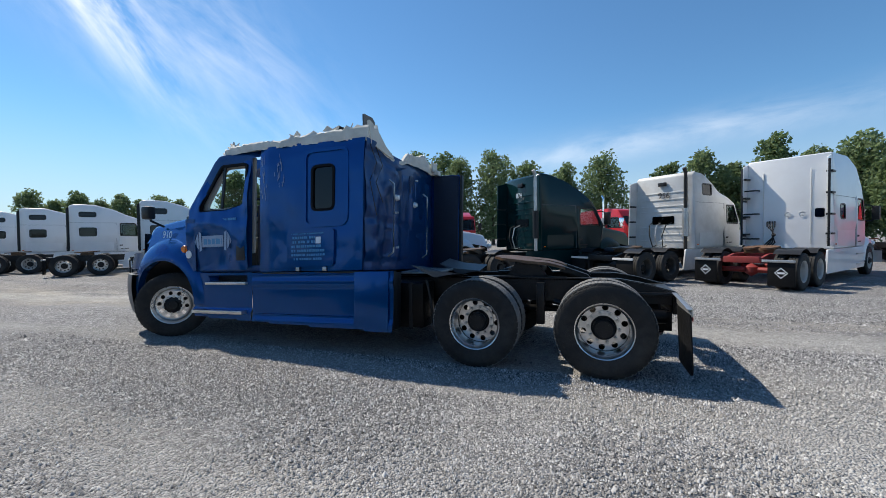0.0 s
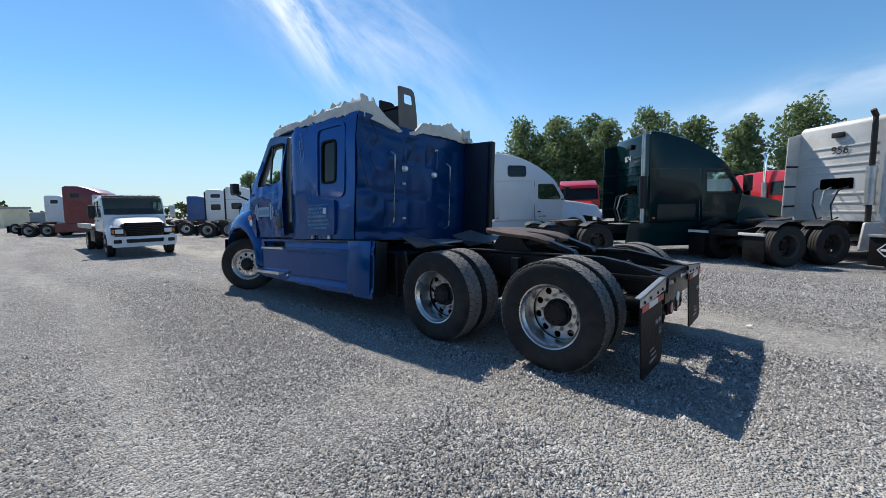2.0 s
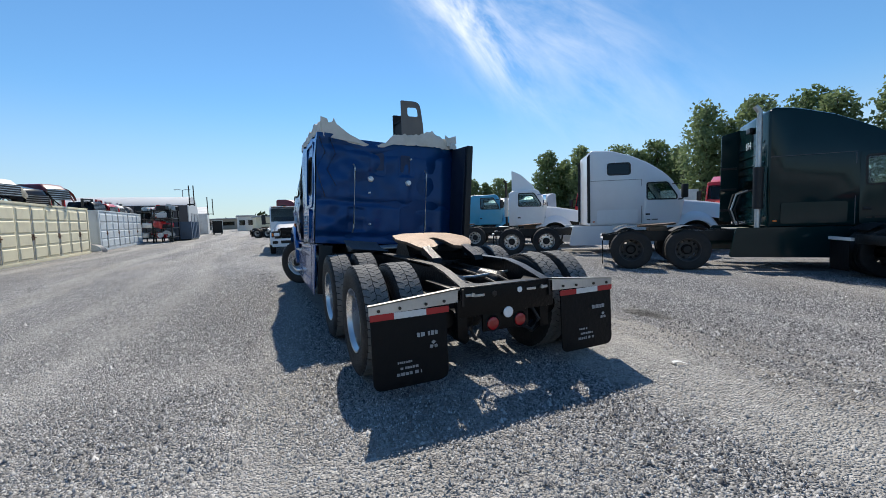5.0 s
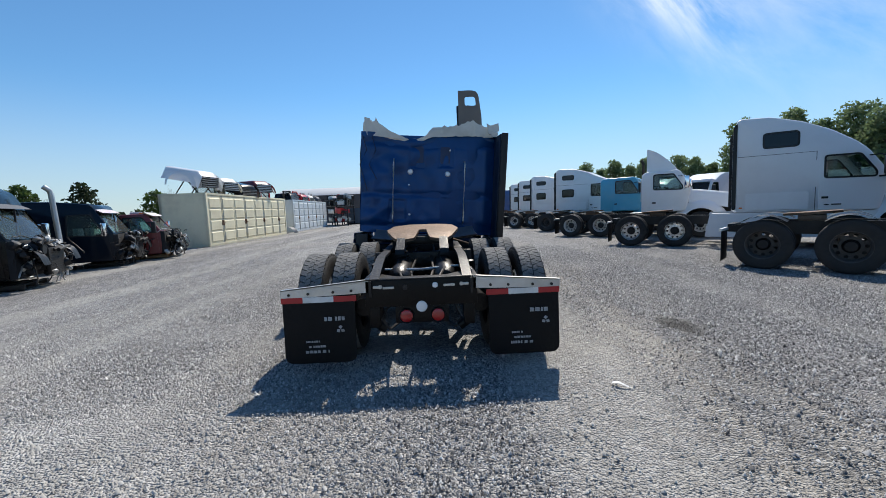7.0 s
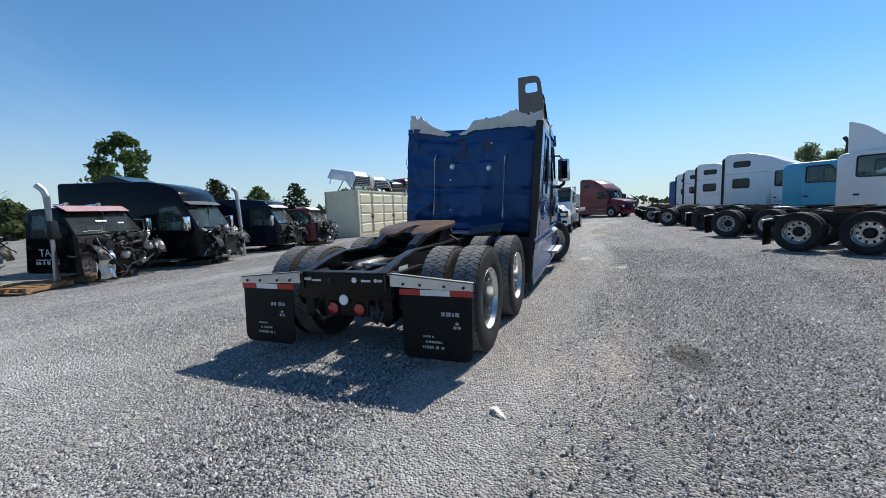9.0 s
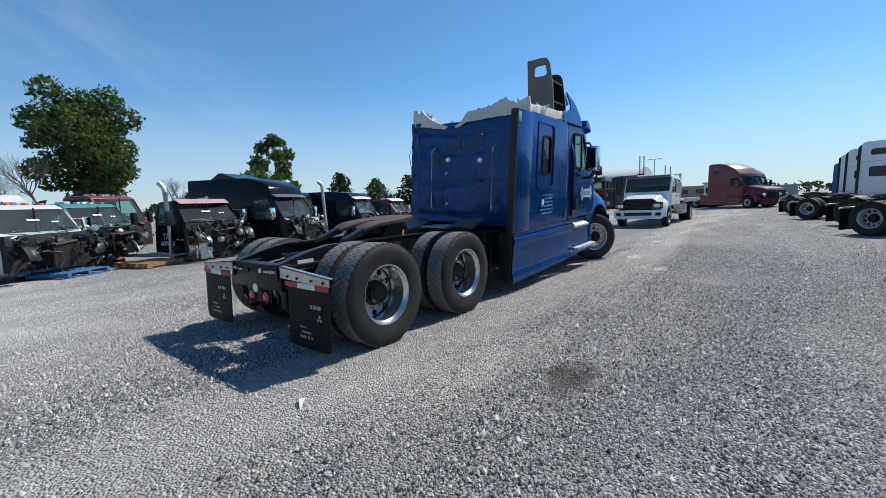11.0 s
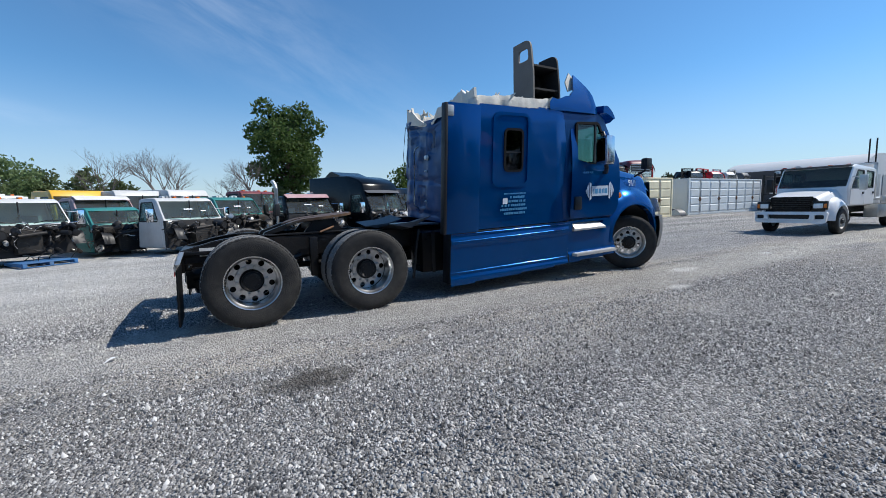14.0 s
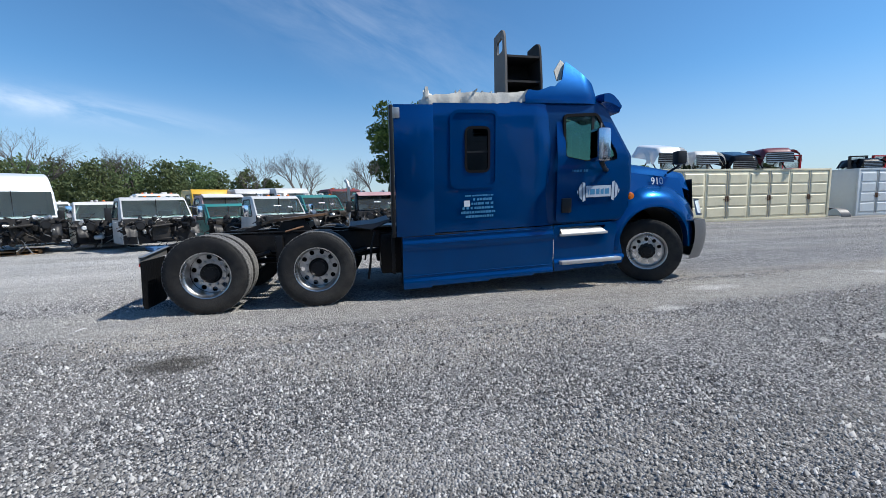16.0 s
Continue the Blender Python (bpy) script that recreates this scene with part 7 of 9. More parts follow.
# nearest the wreck first: white sleeper, dark green sleeper, old white sleeper with its number, tall white sleeper
semi(at_ground(-10.2, 7.65, HEAD), WHITE, "white high-roof sleeper tractor parked on the gravel", [(2.9, 3.78), (3.0, 3.84), (3.7, 3.80), (4.4, 3.58), (5.0, 3.28), (5.5, 2.92), (5.75, 2.68)], xs=2.9, door=(4.78, 6.0), wins=[(3.55, 4.32, 2.92, 3.32)], H=3.82, rim="alu", extender=PLASTIC, ext=0.08, hood_len=2.2)
semi(at_ground(-4.6, 7.9, 44), GREEN, "dark green high-roof sleeper tractor with exhaust stack", [(2.95, 3.80), (3.05, 3.88), (3.5, 3.82), (4.2, 3.60), (4.9, 3.24), (5.35, 2.92), (5.55, 2.72)], xs=2.95, door=(4.62, 5.82), wins=[], H=3.85, rim="dark", stacks=(-1.06,), extender=GREEN, ext_sides=(1,), text=("874", 0.26, DECAL_W, 0.15, 3.15), back_detail=True, tail_bar=True, hood_len=2.0, dull=mat("faded_green_hood", (0.010, 0.032, 0.027), 0.45, 0, 0.2, 4, 0.05, 10, (0.03, 0.05, 0.045), 0.4, 0, 0.3))
semi(at_ground(0.75, 9.3, 50), WHITE_OLD, "old white sleeper tractor, its number on the back", [(2.85, 3.72), (2.95, 3.82), (3.5, 3.76), (4.1, 3.46), (4.55, 3.14), (5.2, 2.96), (5.65, 2.76)], xs=2.85, door=(4.85, 6.0), wins=[(3.4, 4.0, 3.0, 3.38)], H=3.82, rim="dark", stacks=(-0.92,), extender=WHITE_OLD, ext_sides=(1,), text=("956", 0.30, BLACKTXT, -0.05, 3.02), back_detail=True, tail_bar=True)
tall = semi(at_ground(4.45, 8.55, 53), WHITE, "tall white sleeper tractor with red frame", [(2.7, 4.02, 0.02), (2.85, 4.06, 0.03), (4.4, 4.08), (5.4, 3.80), (6.0, 3.1), (6.1, 2.82)], xs=2.7, door=(5.1, 6.35), wins=[(3.3, 3.8, 2.0, 2.45)], H=4.0, rim="white", hood_len=2.1, extender=WHITE, ext=0.36, flap_marks=True, frame=mat("red_frame_paint", (0.28, 0.03, 0.025), 0.55, 0, 0.3, 8, 0.2, 30, (0.12, 0.06, 0.05), 0.5), back_detail=False)
# marks and fittings on the back wall of the tall sleeper
for y, z in ((-0.05, 2.16), (-0.42, 2.16)):
    bm = B()
    lathe(bm, [(0.0, 0.0), (0.055, 0.0), (0.075, -0.012), (0.085, -0.012), (0.09, 0.01)], 20, pose(2.69, y, z, 0, 0, 90) @ pose(0, 0, 0, 0, 180, 0))
    part("vent", bm, WHITE_OLD, tall, "small round vent", 40)
bm = B()
sheet(bm, rounded([(-0.95, 2.05), (-0.95, 2.33), (-0.72, 2.33), (-0.72, 2.05)], 0.05), [], lambda u, v, w: (2.685 + w, u, v), 0.02)
part("back_window", bm, GLASS_DARK, tall)
for k in range(4):
    bm = B()
    a = 0.30 + 0.07 * k
    tube(bm, [(2.69, a, 1.95), (2.52, a - 0.05, 1.80), (2.46, a - 0.1 * k, 1.50), (2.55, a - 0.05, 1.25), (2.50, a + 0.1, 1.05)], 0.022, 7)
    part("air_hose", bm, (PLASTIC, ENGINE, PLASTIC, ENGINE)[k], tall)
for sg in (-1, 1):
    for z in (1.50, 2.10, 2.75, 3.40):
        bm = B()
        box(bm, 2.36, 2.70, sg * 1.10 - 0.10, sg * 1.10 + 0.05, z, z + 0.06, 0.01)
        part("strut", bm, PLASTIC, tall, "black rubber hinge strut")
    bm = B()
    box(bm, 2.335, 2.365, sg * 1.13 - 0.03, sg * 1.13 + 0.03, 1.15, 3.80, 0.006)
    part("extender_edge", bm, PLASTIC, tall, "thin black edge of the extender")
for z in (1.35, 2.2, 3.0):
    bm = B()
    box(bm, 2.45, 2.49, 0.72, 1.14, z, z + 0.05, 0.01)
    box(bm, 2.47, 2.70, 0.72, 0.76, z, z + 0.05, 0.01)
    part("strut", bm, PLASTIC, tall)
for y in (0.62, -0.62, -1.0):
    bm = B()
    box(bm, 2.675, 2.70, y - 0.012, y + 0.012, 1.2, 3.6, 0.004)
    part("wall_seam", bm, WHITE_OLD, tall)
# day cab with a roof wing, light blue cab, the row of sleepers beyond
day = semi(at_ground(-15.2, 7.3, HEAD), WHITE, "white day-cab tractor with roof wing", [(3.0, 2.62), (3.15, 2.72), (4.3, 2.76), (4.42, 2.70)], xs=3.0, door=(3.35, 4.6), wins=[], H=3.3, rim="white", fairing=False, stacks=(0.75,), hood_len=1.9, mirror=CHROME)
bm = B()
sheet(bm, rounded([(3.15, 2.72, 0.01), (3.15, 3.72, 0.05), (3.55, 3.55, 0.2), (4.1, 3.05, 0.2), (4.3, 2.74, 0.02)], 0.1), [], lambda u, v, w: (u, 0.72 - w - 0.0 * v, v), 1.44)
part("roof_wing", bm, WHITE, day, "white roof wing", 35)
semi(at_ground(-19.6, 7.4, HEAD), SKYBLUE, "light blue day-cab tractor", [(3.0, 2.66), (3.2, 2.78), (4.6, 2.80), (4.75, 2.72)], xs=3.0, door=(3.65, 4.9), wins=[], H=3.2, rim="dark", fairing=False, extender=None)
for k, (x, y) in enumerate(((-24.1, 6.5), (-29.4, 6.2), (-34.4, 6.4), (-39.3, 6.5))):
    semi(at_ground(x, y, HEAD + (0, 1, -1, 2)[k]), WHITE, "white high-roof sleeper tractor in the row", roof_high(2.9, 3.74, 6.0, 2.8), xs=2.9, door=(5.0, 6.2), wins=[(3.35, 4.05, 3.05, 3.30), (3.35, 4.05, 1.98, 2.42)], H=3.74, rim="white" if k % 2 else "alu", extender=PLASTIC, ext=0.10)
semi(at_ground(-45.0, 6.8, HEAD), mat("mid_blue_paint", (0.02, 0.09, 0.28), 0.4, 0, 0.1, 4, 0, 10, DUST, 0.2, 0.3), "blue mid-roof tractor far down the row", roof_high(2.9, 3.4, 5.9, 2.8), xs=2.9, door=(4.9, 6.1), H=3.4, rim="white")
semi(at_ground(-46.4, -1.4, 52), MAROON, "maroon high-roof sleeper tractor across the lane", roof_high(2.6, 4.15, 5.9, 2.85), xs=2.6, door=(4.9, 6.1), wins=[(3.2, 3.8, 3.2, 3.5)], H=4.15, rim="white", hood_len=1.7)
semi(at_ground(-49.7, -1.0, 52), MAROON, "faded red high-roof sleeper tractor beside the maroon one", roof_high(2.6, 4.0, 5.9, 2.85), xs=2.6, door=(4.9, 6.1), wins=[(3.2, 3.8, 3.2, 3.5)], H=4.0, rim="white", hood_len=1.9)
semi(at_ground(-57.5, -1.7, 52), WHITE, "white high-roof sleeper tractor beyond the maroon one", roof_high(2.6, 3.8, 5.9, 2.85), xs=2.6, door=(4.9, 6.1), wins=[(3.2, 3.8, 3.0, 3.3)], H=3.8, rim="white", hood_len=1.7)
# second row behind: red and white lorries seen over the first, noses toward the lane
semi(at_ground(-1.47, 22.16, -47), RED, "bright red sleeper tractor in the second row", [(2.4, 2.72, 0.25), (2.6, 2.95, 0.3), (4.6, 3.02), (5.35, 2.92), (5.55, 2.62)], xs=2.4, door=(4.6, 5.8), wins=[(3.25, 3.62, 1.85, 2.2)], H=3.62, rim="alu", stacks=(-1.27, 1.27), stack_x=4.5, fairing=False, mirror=CHROME, hood_len=2.0)
semi(at_ground(-10.4, 24.1, -65), RED, "red sleeper tractor in the second row", roof_high(2.4, 3.3, 5.6, 2.75), xs=2.4, door=(4.6, 5.8), H=3.3, rim="alu", fairing=False, hood_len=1.9)
semi(at_ground(-18.8, 22.9, -60), RED, "red high-roof tractor in the second row", roof_high(2.4, 3.4, 5.6, 2.75), xs=2.4, door=(4.6, 5.8), H=3.4, rim="alu", fairing=False, hood_len=1.9)
semi(at_ground(13.5, 23.0, -60), RED, "red sleeper tractor in the second row", roof_high(2.4, 3.4, 5.6, 2.75), xs=2.4, door=(4.6, 5.8), H=3.4, rim="alu", fairing=False)
for x in (-27.0, -33.0):
    semi(at_ground(x, 24.0, -60), WHITE, "white sleeper tractor in the second row", roof_high(2.4, 3.4, 5.6, 2.75), xs=2.4, door=(4.6, 5.8), H=3.4, rim="white")


# ---- flatbed recovery lorry, facing the wreck ----
def flatbed(m):
    t = thing("flatbed_truck", "white recovery lorry with a silver flatbed, standing on gravel", "flatbed truck", m)
    half = 1.05
    # origin under the front axle, nose along +x
    out = [(-2.75, 0.95, 0.03), (-2.75, 2.30, 0.12), (-1.05, 2.42, 0.12), (-0.82, 2.34, 0.05), (-0.42, 1.62, 0.05), (-0.42, 0.95, 0.03)]
    prof = rounded(out, 0.1, 4)
    w1 = rounded([(-1.66, 1.58), (-1.66, 2.18), (-1.08, 2.20), (-0.72, 1.66), (-0.72, 1.56)], 0.05)
    w2 = rounded([(-2.55, 1.58), (-2.55, 2.14), (-1.88, 2.18), (-1.88, 1.58)], 0.05)
    bm = B()
    shell(bm, prof, half, [w1, w2], [w1, w2], 0.06, [(1.64, 2.32, -0.9, -0.3)])
    c = part("cab", bm, WHITE, t, "white crew cab", 35)
    for s in (-1, 1):
        for w in (w1, w2):
            bm = B()
            sheet(bm, inset(w, -0.015), [], side_fn(s, half - 0.015), 0.006)
            part("door_window", bm, GLASS_DUSTY, c, "", 0)
            bm = B()
            sheet(bm, inset(w, -0.025), [inset(w, 0.012)], side_fn(s, half + 0.008), 0.02)
            part("window_seal", bm, PLASTIC, c)
        for a, b in ((-1.78, -0.62), (-2.68, -1.80)):
            bm = B()
            sheet(bm, rounded([(a, 1.0), (a, 2.26), (min(b, -1.0), 2.28), (b, 1.62), (b, 1.0)], 0.05), [inset(w1 if a > -2 else w2, -0.03)], side_fn(s, half + 0.012), 0.012)
            d = part("door", bm, WHITE, t)
            bm = B()
            box(bm, a + 0.06, a + 0.18, s * (half + 0.02) - 0.015, s * (half + 0.02) + 0.015, 1.36, 1.44, 0.008)
            part("door_handle", bm, PLASTIC, d)
        bm = B()
        box(bm, -0.72, -0.58, s * 1.36 - 0.10, s * 1.36 + 0.10, 1.50, 2.02, 0.03)
        tube(bm, [(-0.66, s * 1.36, 1.56), (-0.66, s * 1.04, 1.56)], 0.018, 6)
        tube(bm, [(-0.66, s * 1.36, 1.96), (-0.7, s * 1.0, 1.96)], 0.018, 6)
        part("mirror", bm, ALU_DULL if s > 0 else PLASTIC, t)
        bm = B()

        def fender(u, v, s=s):
            a = math.pi * u
            r = 0.50 + 0.30 * v
            return Vector((r * math.cos(a) * 1.05, s * (1.10 - 0.02 * v - 0.2 * v * v), 0.48 + r * math.sin(a)))
        grid(bm, 24, 6, fender)
        grid(bm, 24, 1, lambda u, v, s=s: fender(u, 0) + Vector((0, -s * 0.1 * v, 0)))
        part("fender", bm, WHITE, t, "", 60)
        bm = B()
        box(bm, 0.88, 1.00, s * 0.82 - 0.20, s * 0.82 + 0.20, 0.86, 1.16, 0.03)
        hl = part("headlamp", bm, PLASTIC, t, "square headlamp in a dark housing")
        bm = B()
        box(bm, 0.96, 1.015, s * 0.78 - 0.13, s * 0.78 + 0.13, 0.91, 1.08, 0.025)
        part("lens", bm, CLEAR, hl)
        bm = B()
        box(bm, 0.96, 1.01, s * 0.965 - 0.04, s * 0.965 + 0.04, 0.92, 1.07, 0.015)
        part("turn_lamp", bm, AMBER, hl)
        w = wheel(t, 0.0, s * 0.98, 0.44, "front", "white")
        w.scale = (0.86, 1, 0.86)
        for k in (0, 1):
            w = wheel(t, -5.6, s * (0.98 - 0.3 * k), 0.44, "outer" if not k else "inner", "alu")
            w.scale = (0.86, 1, 0.86)
        bm = B()
        box(bm, -4.6, -3.2, s * 0.86 - 0.2, s * 0.86 + 0.2, 0.45, 0.95, 0.02)
        part("tool_box", bm, ALU_DULL if s > 0 else FRAME, t, "tool box under the bed")
    bm = B()
    grid(bm, 12, 4, lambda u, v: Vector((-0.44 - 0.38 * v + 0.07 * math.cos((u - 0.5) * 2.6) - 0.03, (u - 0.5) * 2 * (half - 0.06), 1.63 + 0.68 * v)))
    part("windscreen", bm, glass_mat("tinted_windscreen", (0.55, 0.62, 0.62), 0.6, 0.06), t, "dark tinted windscreen", 50)
    bm = B()
    box(bm, -0.95, -0.74, -0.98, 0.98, 2.36, 2.41, 0.02)
    part("sun_visor", bm, GREYPL, t, "grey sun visor")
    for y in (-0.8, -0.3, 0.3, 0.8):
        bm = B()
        box(bm, -1.15, -1.05, y - 0.06, y + 0.06, 2.40, 2.45, 0.015)
        part("roof_lamp", bm, AMBER, t)
    bm = B()

    def hood(u, v):
        c2 = (v - 0.5) * 2
        z = 1.58 - 0.20 * u - 0.08 * u * u - 0.05 * c2 * c2 - 0.40 * max(0, abs(c2) - 0.75) / 0.25
        return Vector((-0.44 + 1.36 * u, c2 * (1.0 - 0.06 * u), z))
    grid(bm, 16, 22, hood)
    part("hood", bm, WHITE, t, "", 60)
    bm = B()
    sheet(bm, rounded([(-0.56, 0.80), (-0.62, 1.32), (0.62, 1.32), (0.56, 0.80)], 0.06), [], lambda u, v, w: (0.96 - w, u, v), 0.06)
    part("grille", bm, BLACKP, t, "black mesh grille", 30)
    for k in range(7):
        bm = B()
        box(bm, 0.955, 0.975, -0.54, 0.54, 0.85 + 0.065 * k, 0.865 + 0.065 * k)
        part("grille_bar", bm, PLASTIC, t)
    bm = B()
    sheet(bm, rounded([(-1.02, 0.40), (-1.07, 0.80), (1.07, 0.80), (1.02, 0.40)], 0.08), [rounded([(-0.58, 0.52), (-0.62, 0.70), (0.62, 0.70), (0.58, 0.52)], 0.05), rounded([(-0.98, 0.54), (-0.98, 0.69), (-0.73, 0.69), (-0.73, 0.54)], 0.04), rounded([(0.73, 0.54), (0.73, 0.69), (0.98, 0.69), (0.98, 0.54)], 0.04)], lambda u, v, w: (1.12 - w - 0.5 * max(0, abs(u) - 0.7) ** 2, u, v), 0.10)
    part("bumper", bm, WHITE, t, "white bumper with lamp openings", 30)
    bm = B()
    box(bm, 0.92, 1.0, -1.0, 1.0, 0.46, 0.74)
    part("bumper_backing", bm, PLASTIC, t)
    bm = B()
    box(bm, -7.6, -2.95, -1.2, 1.2, 1.12, 1.20, 0.02)
    for s in (-1, 1):
        box(bm, -7.6, -2.95, s * 1.2 - 0.04, s * 1.2 + 0.04, 1.05, 1.27, 0.015)
    part("flat_bed", bm, ALU_DULL, t, "silver aluminium flatbed")
    bm = B()
    for s in (-1, 1):
        box(bm, -2.95, -2.85, s * 1.0 - 0.05, s * 1.0 + 0.05, 1.2, 2.5, 0.01)
    box(bm, -2.95, -2.85, -1.05, 1.05, 2.42, 2.52, 0.01)
    box(bm, -2.95, -2.85, -1.05, 1.05, 1.7, 1.78, 0.01)
    part("headache_rack", bm, ALU_DULL, t, "aluminium rack behind the cab")
    bm = B()
    for s in (-1, 1):
        box(bm, -7.2, 0.9, s * 0.42 - 0.04, s * 0.42 + 0.04, 0.66, 0.90)
    cyl(bm, (0, -0.9, 0.44), (0, 0.9, 0.44), 0.07, 10)
    cyl(bm, (-5.6, -0.9, 0.44), (-5.6, 0.9, 0.44), 0.08, 10)
    box(bm, -2.7, -0.5, -0.98, 0.98, 0.92, 1.0)
    box(bm, -1.9, -1.2, -0.9, 0.9, 1.0, 1.9, 0.1)
    part("chassis", bm, FRAME, t)
    return t


flatbed(at_ground(-18.35, -0.35, -2))

# ---- the side of the yard with cut-off cabs and containers ----
def engine_mess(t, rng, x0, x1, w, z0, z1, n=88):
    """Engine, coolers, pipes and brackets laid bare where a hood is missing. Each lump is a part."""
    bm = B()
    yc = rng.uniform(-0.12, 0.12)
    box(bm, x0, x1 - 0.2, yc - 0.28, yc + 0.28, z0 + 0.1, z1 - 0.22, 0.05)
    for k in range(5):
        cyl(bm, (x0 + 0.08 + 0.1 * k, yc - 0.30, z1 - 0.3), (x0 + 0.08 + 0.1 * k, yc + 0.30, z1 - 0.24), 0.045, 10)
    part("engine", bm, ENGINE, t, "bare greasy engine block", 40)
    if rng.random() < 0.45:
        bm = B()
        zr = z1 - rng.uniform(0.1, 0.3)
        box(bm, x1 - 0.10, x1 - 0.02, -0.40, 0.40, z0, zr, 0.02)
        ra = part("radiator", bm, ENGINE, t, "", 30)
        for k in range(9):
            bm = B()
            box(bm, x1 - 0.02, x1 - 0.012, -0.37, 0.37, z0 + 0.05 + k * (zr - z0 - 0.1) / 9, z0 + 0.07 + k * (zr - z0 - 0.1) / 9)
            part("fin", bm, PLASTIC, ra)
    # inner guards: black plastic arches over where the wheels were
    for s in (-1, 1):
        bm = B()
        ph = rng.uniform(0, 9)

        def guard(u, v, s=s, ph=ph):
            a = math.pi * (0.06 + 0.84 * u)
            r = 0.36 + 0.05 * noise.noise(Vector((u * 4, v * 3, ph)))
            return Vector((x0 + (x1 - x0) * 0.55 + r * 0.80 * math.cos(a), s * (w * 0.98 - 0.30 * v + 0.05 * noise.noise(Vector((u * 3, v * 4, ph + 2)))), z0 + 0.20 + (z1 - z0 - 0.42) * math.sin(a) * (1 - 0.12 * v)))
        grid(bm, 14, 6, guard)
        part("inner_guard", bm, PLASTIC, t, "torn black inner guard", 50)
        # bracket and lamp left hanging at the corner
        bm = B()
        p = Vector((x1 - 0.05, s * w * 0.78, z0 + (z1 - z0) * rng.uniform(0.35, 0.7)))
        lathe(bm, [(0.0, 0.05), (0.06, 0.045), (0.085, 0.0), (0.05, -0.07), (0.0, -0.08)], 14, pose(*p, rng.uniform(-25, 25), 0, -90 + rng.uniform(-30, 30)))
        part("lamp_pod", bm, rng.choice((CLEAR, ALU_DULL, PLASTIC)), t, "", 40)
    # air cleaner and header tank beside the engine
    bm = B()
    sd = rng.choice((-1, 1))
    cyl(bm, (x0 + 0.10, sd * w * 0.55, z1 - 0.20), (x1 - 0.05, sd * w * 0.62, z1 - 0.26), 0.15, 18)
    cyl(bm, (x1 - 0.05, sd * w * 0.62, z1 - 0.26), (x1, sd * w * 0.62, z1 - 0.26), 0.11, 18)
    part("air_cleaner", bm, PLASTIC, t, "black air cleaner drum", 40)
    bm = B()
    box(bm, x0, x0 + 0.22, -sd * w * 0.62 - 0.16, -sd * w * 0.62 + 0.16, z1 - 0.30, z1 - 0.06, 0.04)
    part("header_tank", bm, rng.choice((WHITE_OLD, PLASTIC, ENGINE)), t, "", 40)
    for k in range(n):
        bm = B()
        p = Vector((x0 + (x1 - x0) * rng.random() ** 1.3, max(-w, min(w, rng.gauss(0, w * 0.62))), z0 + (z1 - z0) * rng.random() ** 0.8))
        kind = rng.random()
        mt = rng.choice((ENGINE, ENGINE, PLASTIC, PLASTIC, FRAME, HUB, HUB, ALU_DULL, WHITE_OLD if rng.random() < 0.3 else ENGINE))
        if kind < 0.55:
            q = [p]
            d = Vector((rng.uniform(-0.6, 0.6), rng.uniform(-1, 1), rng.uniform(-0.6, 0.6))) * 0.12
            for _ in range(6):
                d = d * 0.8 + Vector((rng.uniform(-0.06, 0.045), rng.uniform(-0.07, 0.07), rng.uniform(-0.06, 0.03)))
                nq = q[-1] + d
                nq.z = max(nq.z, 0.04)
                q.append(nq)
            tube(bm, q, rng.uniform(0.006, 0.020), 6)
            nm = "hose"
        elif kind < 0.76:
            d = Vector((rng.uniform(-1, 1), rng.uniform(-1, 1), rng.uniform(-1, 1))).normalized()
            r, h = rng.uniform(0.025, 0.095), rng.uniform(0.04, 0.12)
            cyl(bm, p - d * h, p + d * h, r, 14)
            cyl(bm, p + d * h, p + d * (h + 0.02), r * 0.7, 14)
            cyl(bm, p - d * (h + 0.03), p - d * h, r * 0.5, 12)
            nm = "canister"
        else:
            bmesh.ops.create_icosphere(bm, subdivisions=2, radius=1.0)
            a, b, c = (rng.uniform(0.04, 0.15) for _ in range(3))
            rm = pose(*p, rng.uniform(-60, 60), rng.uniform(-60, 60), rng.uniform(0, 180))
            for v in bm.verts:
                q = v.co
                f = 1 + 0.5 * noise.noise(q * 1.7 + p * 9)
                v.co = rm @ Vector((max(-0.7, min(0.7, q.x * f)) * a, max(-0.75, min(0.75, q.y * f)) * b, q.z * f * c))
            nm = "casting"
        part(nm, bm, mt, t, "", 35)


CABIN = mat("grey_cabin_trim", (0.30, 0.29, 0.27), 0.75, 0, 0.2, 6, 0.15, 30, (0.09, 0.085, 0.08), 0.4)


def pallet(m, material, label):
    t = thing("pallet", label, "pallet", m, "pallets under the cabs")
    for k in range(6):
        bm = B()
        box(bm, -0.55 + k * 0.20, -0.55 + k * 0.20 + 0.11, -0.6, 0.6, 0.12, 0.142, 0.003)
        part("board", bm, material, t)
    for y in (-0.55, 0.0, 0.55):
        bm = B()
        box(bm, -0.55, 0.56, y - 0.045, y + 0.045, 0.03, 0.12, 0.004)
        part("stringer", bm, material, t)
    for x in (-0.5, 0.5):
        bm = B()
        box(bm, x - 0.05, x + 0.05, -0.6, 0.6, 0.008, 0.03, 0.003)
        part("board", bm, material, t)
    return t


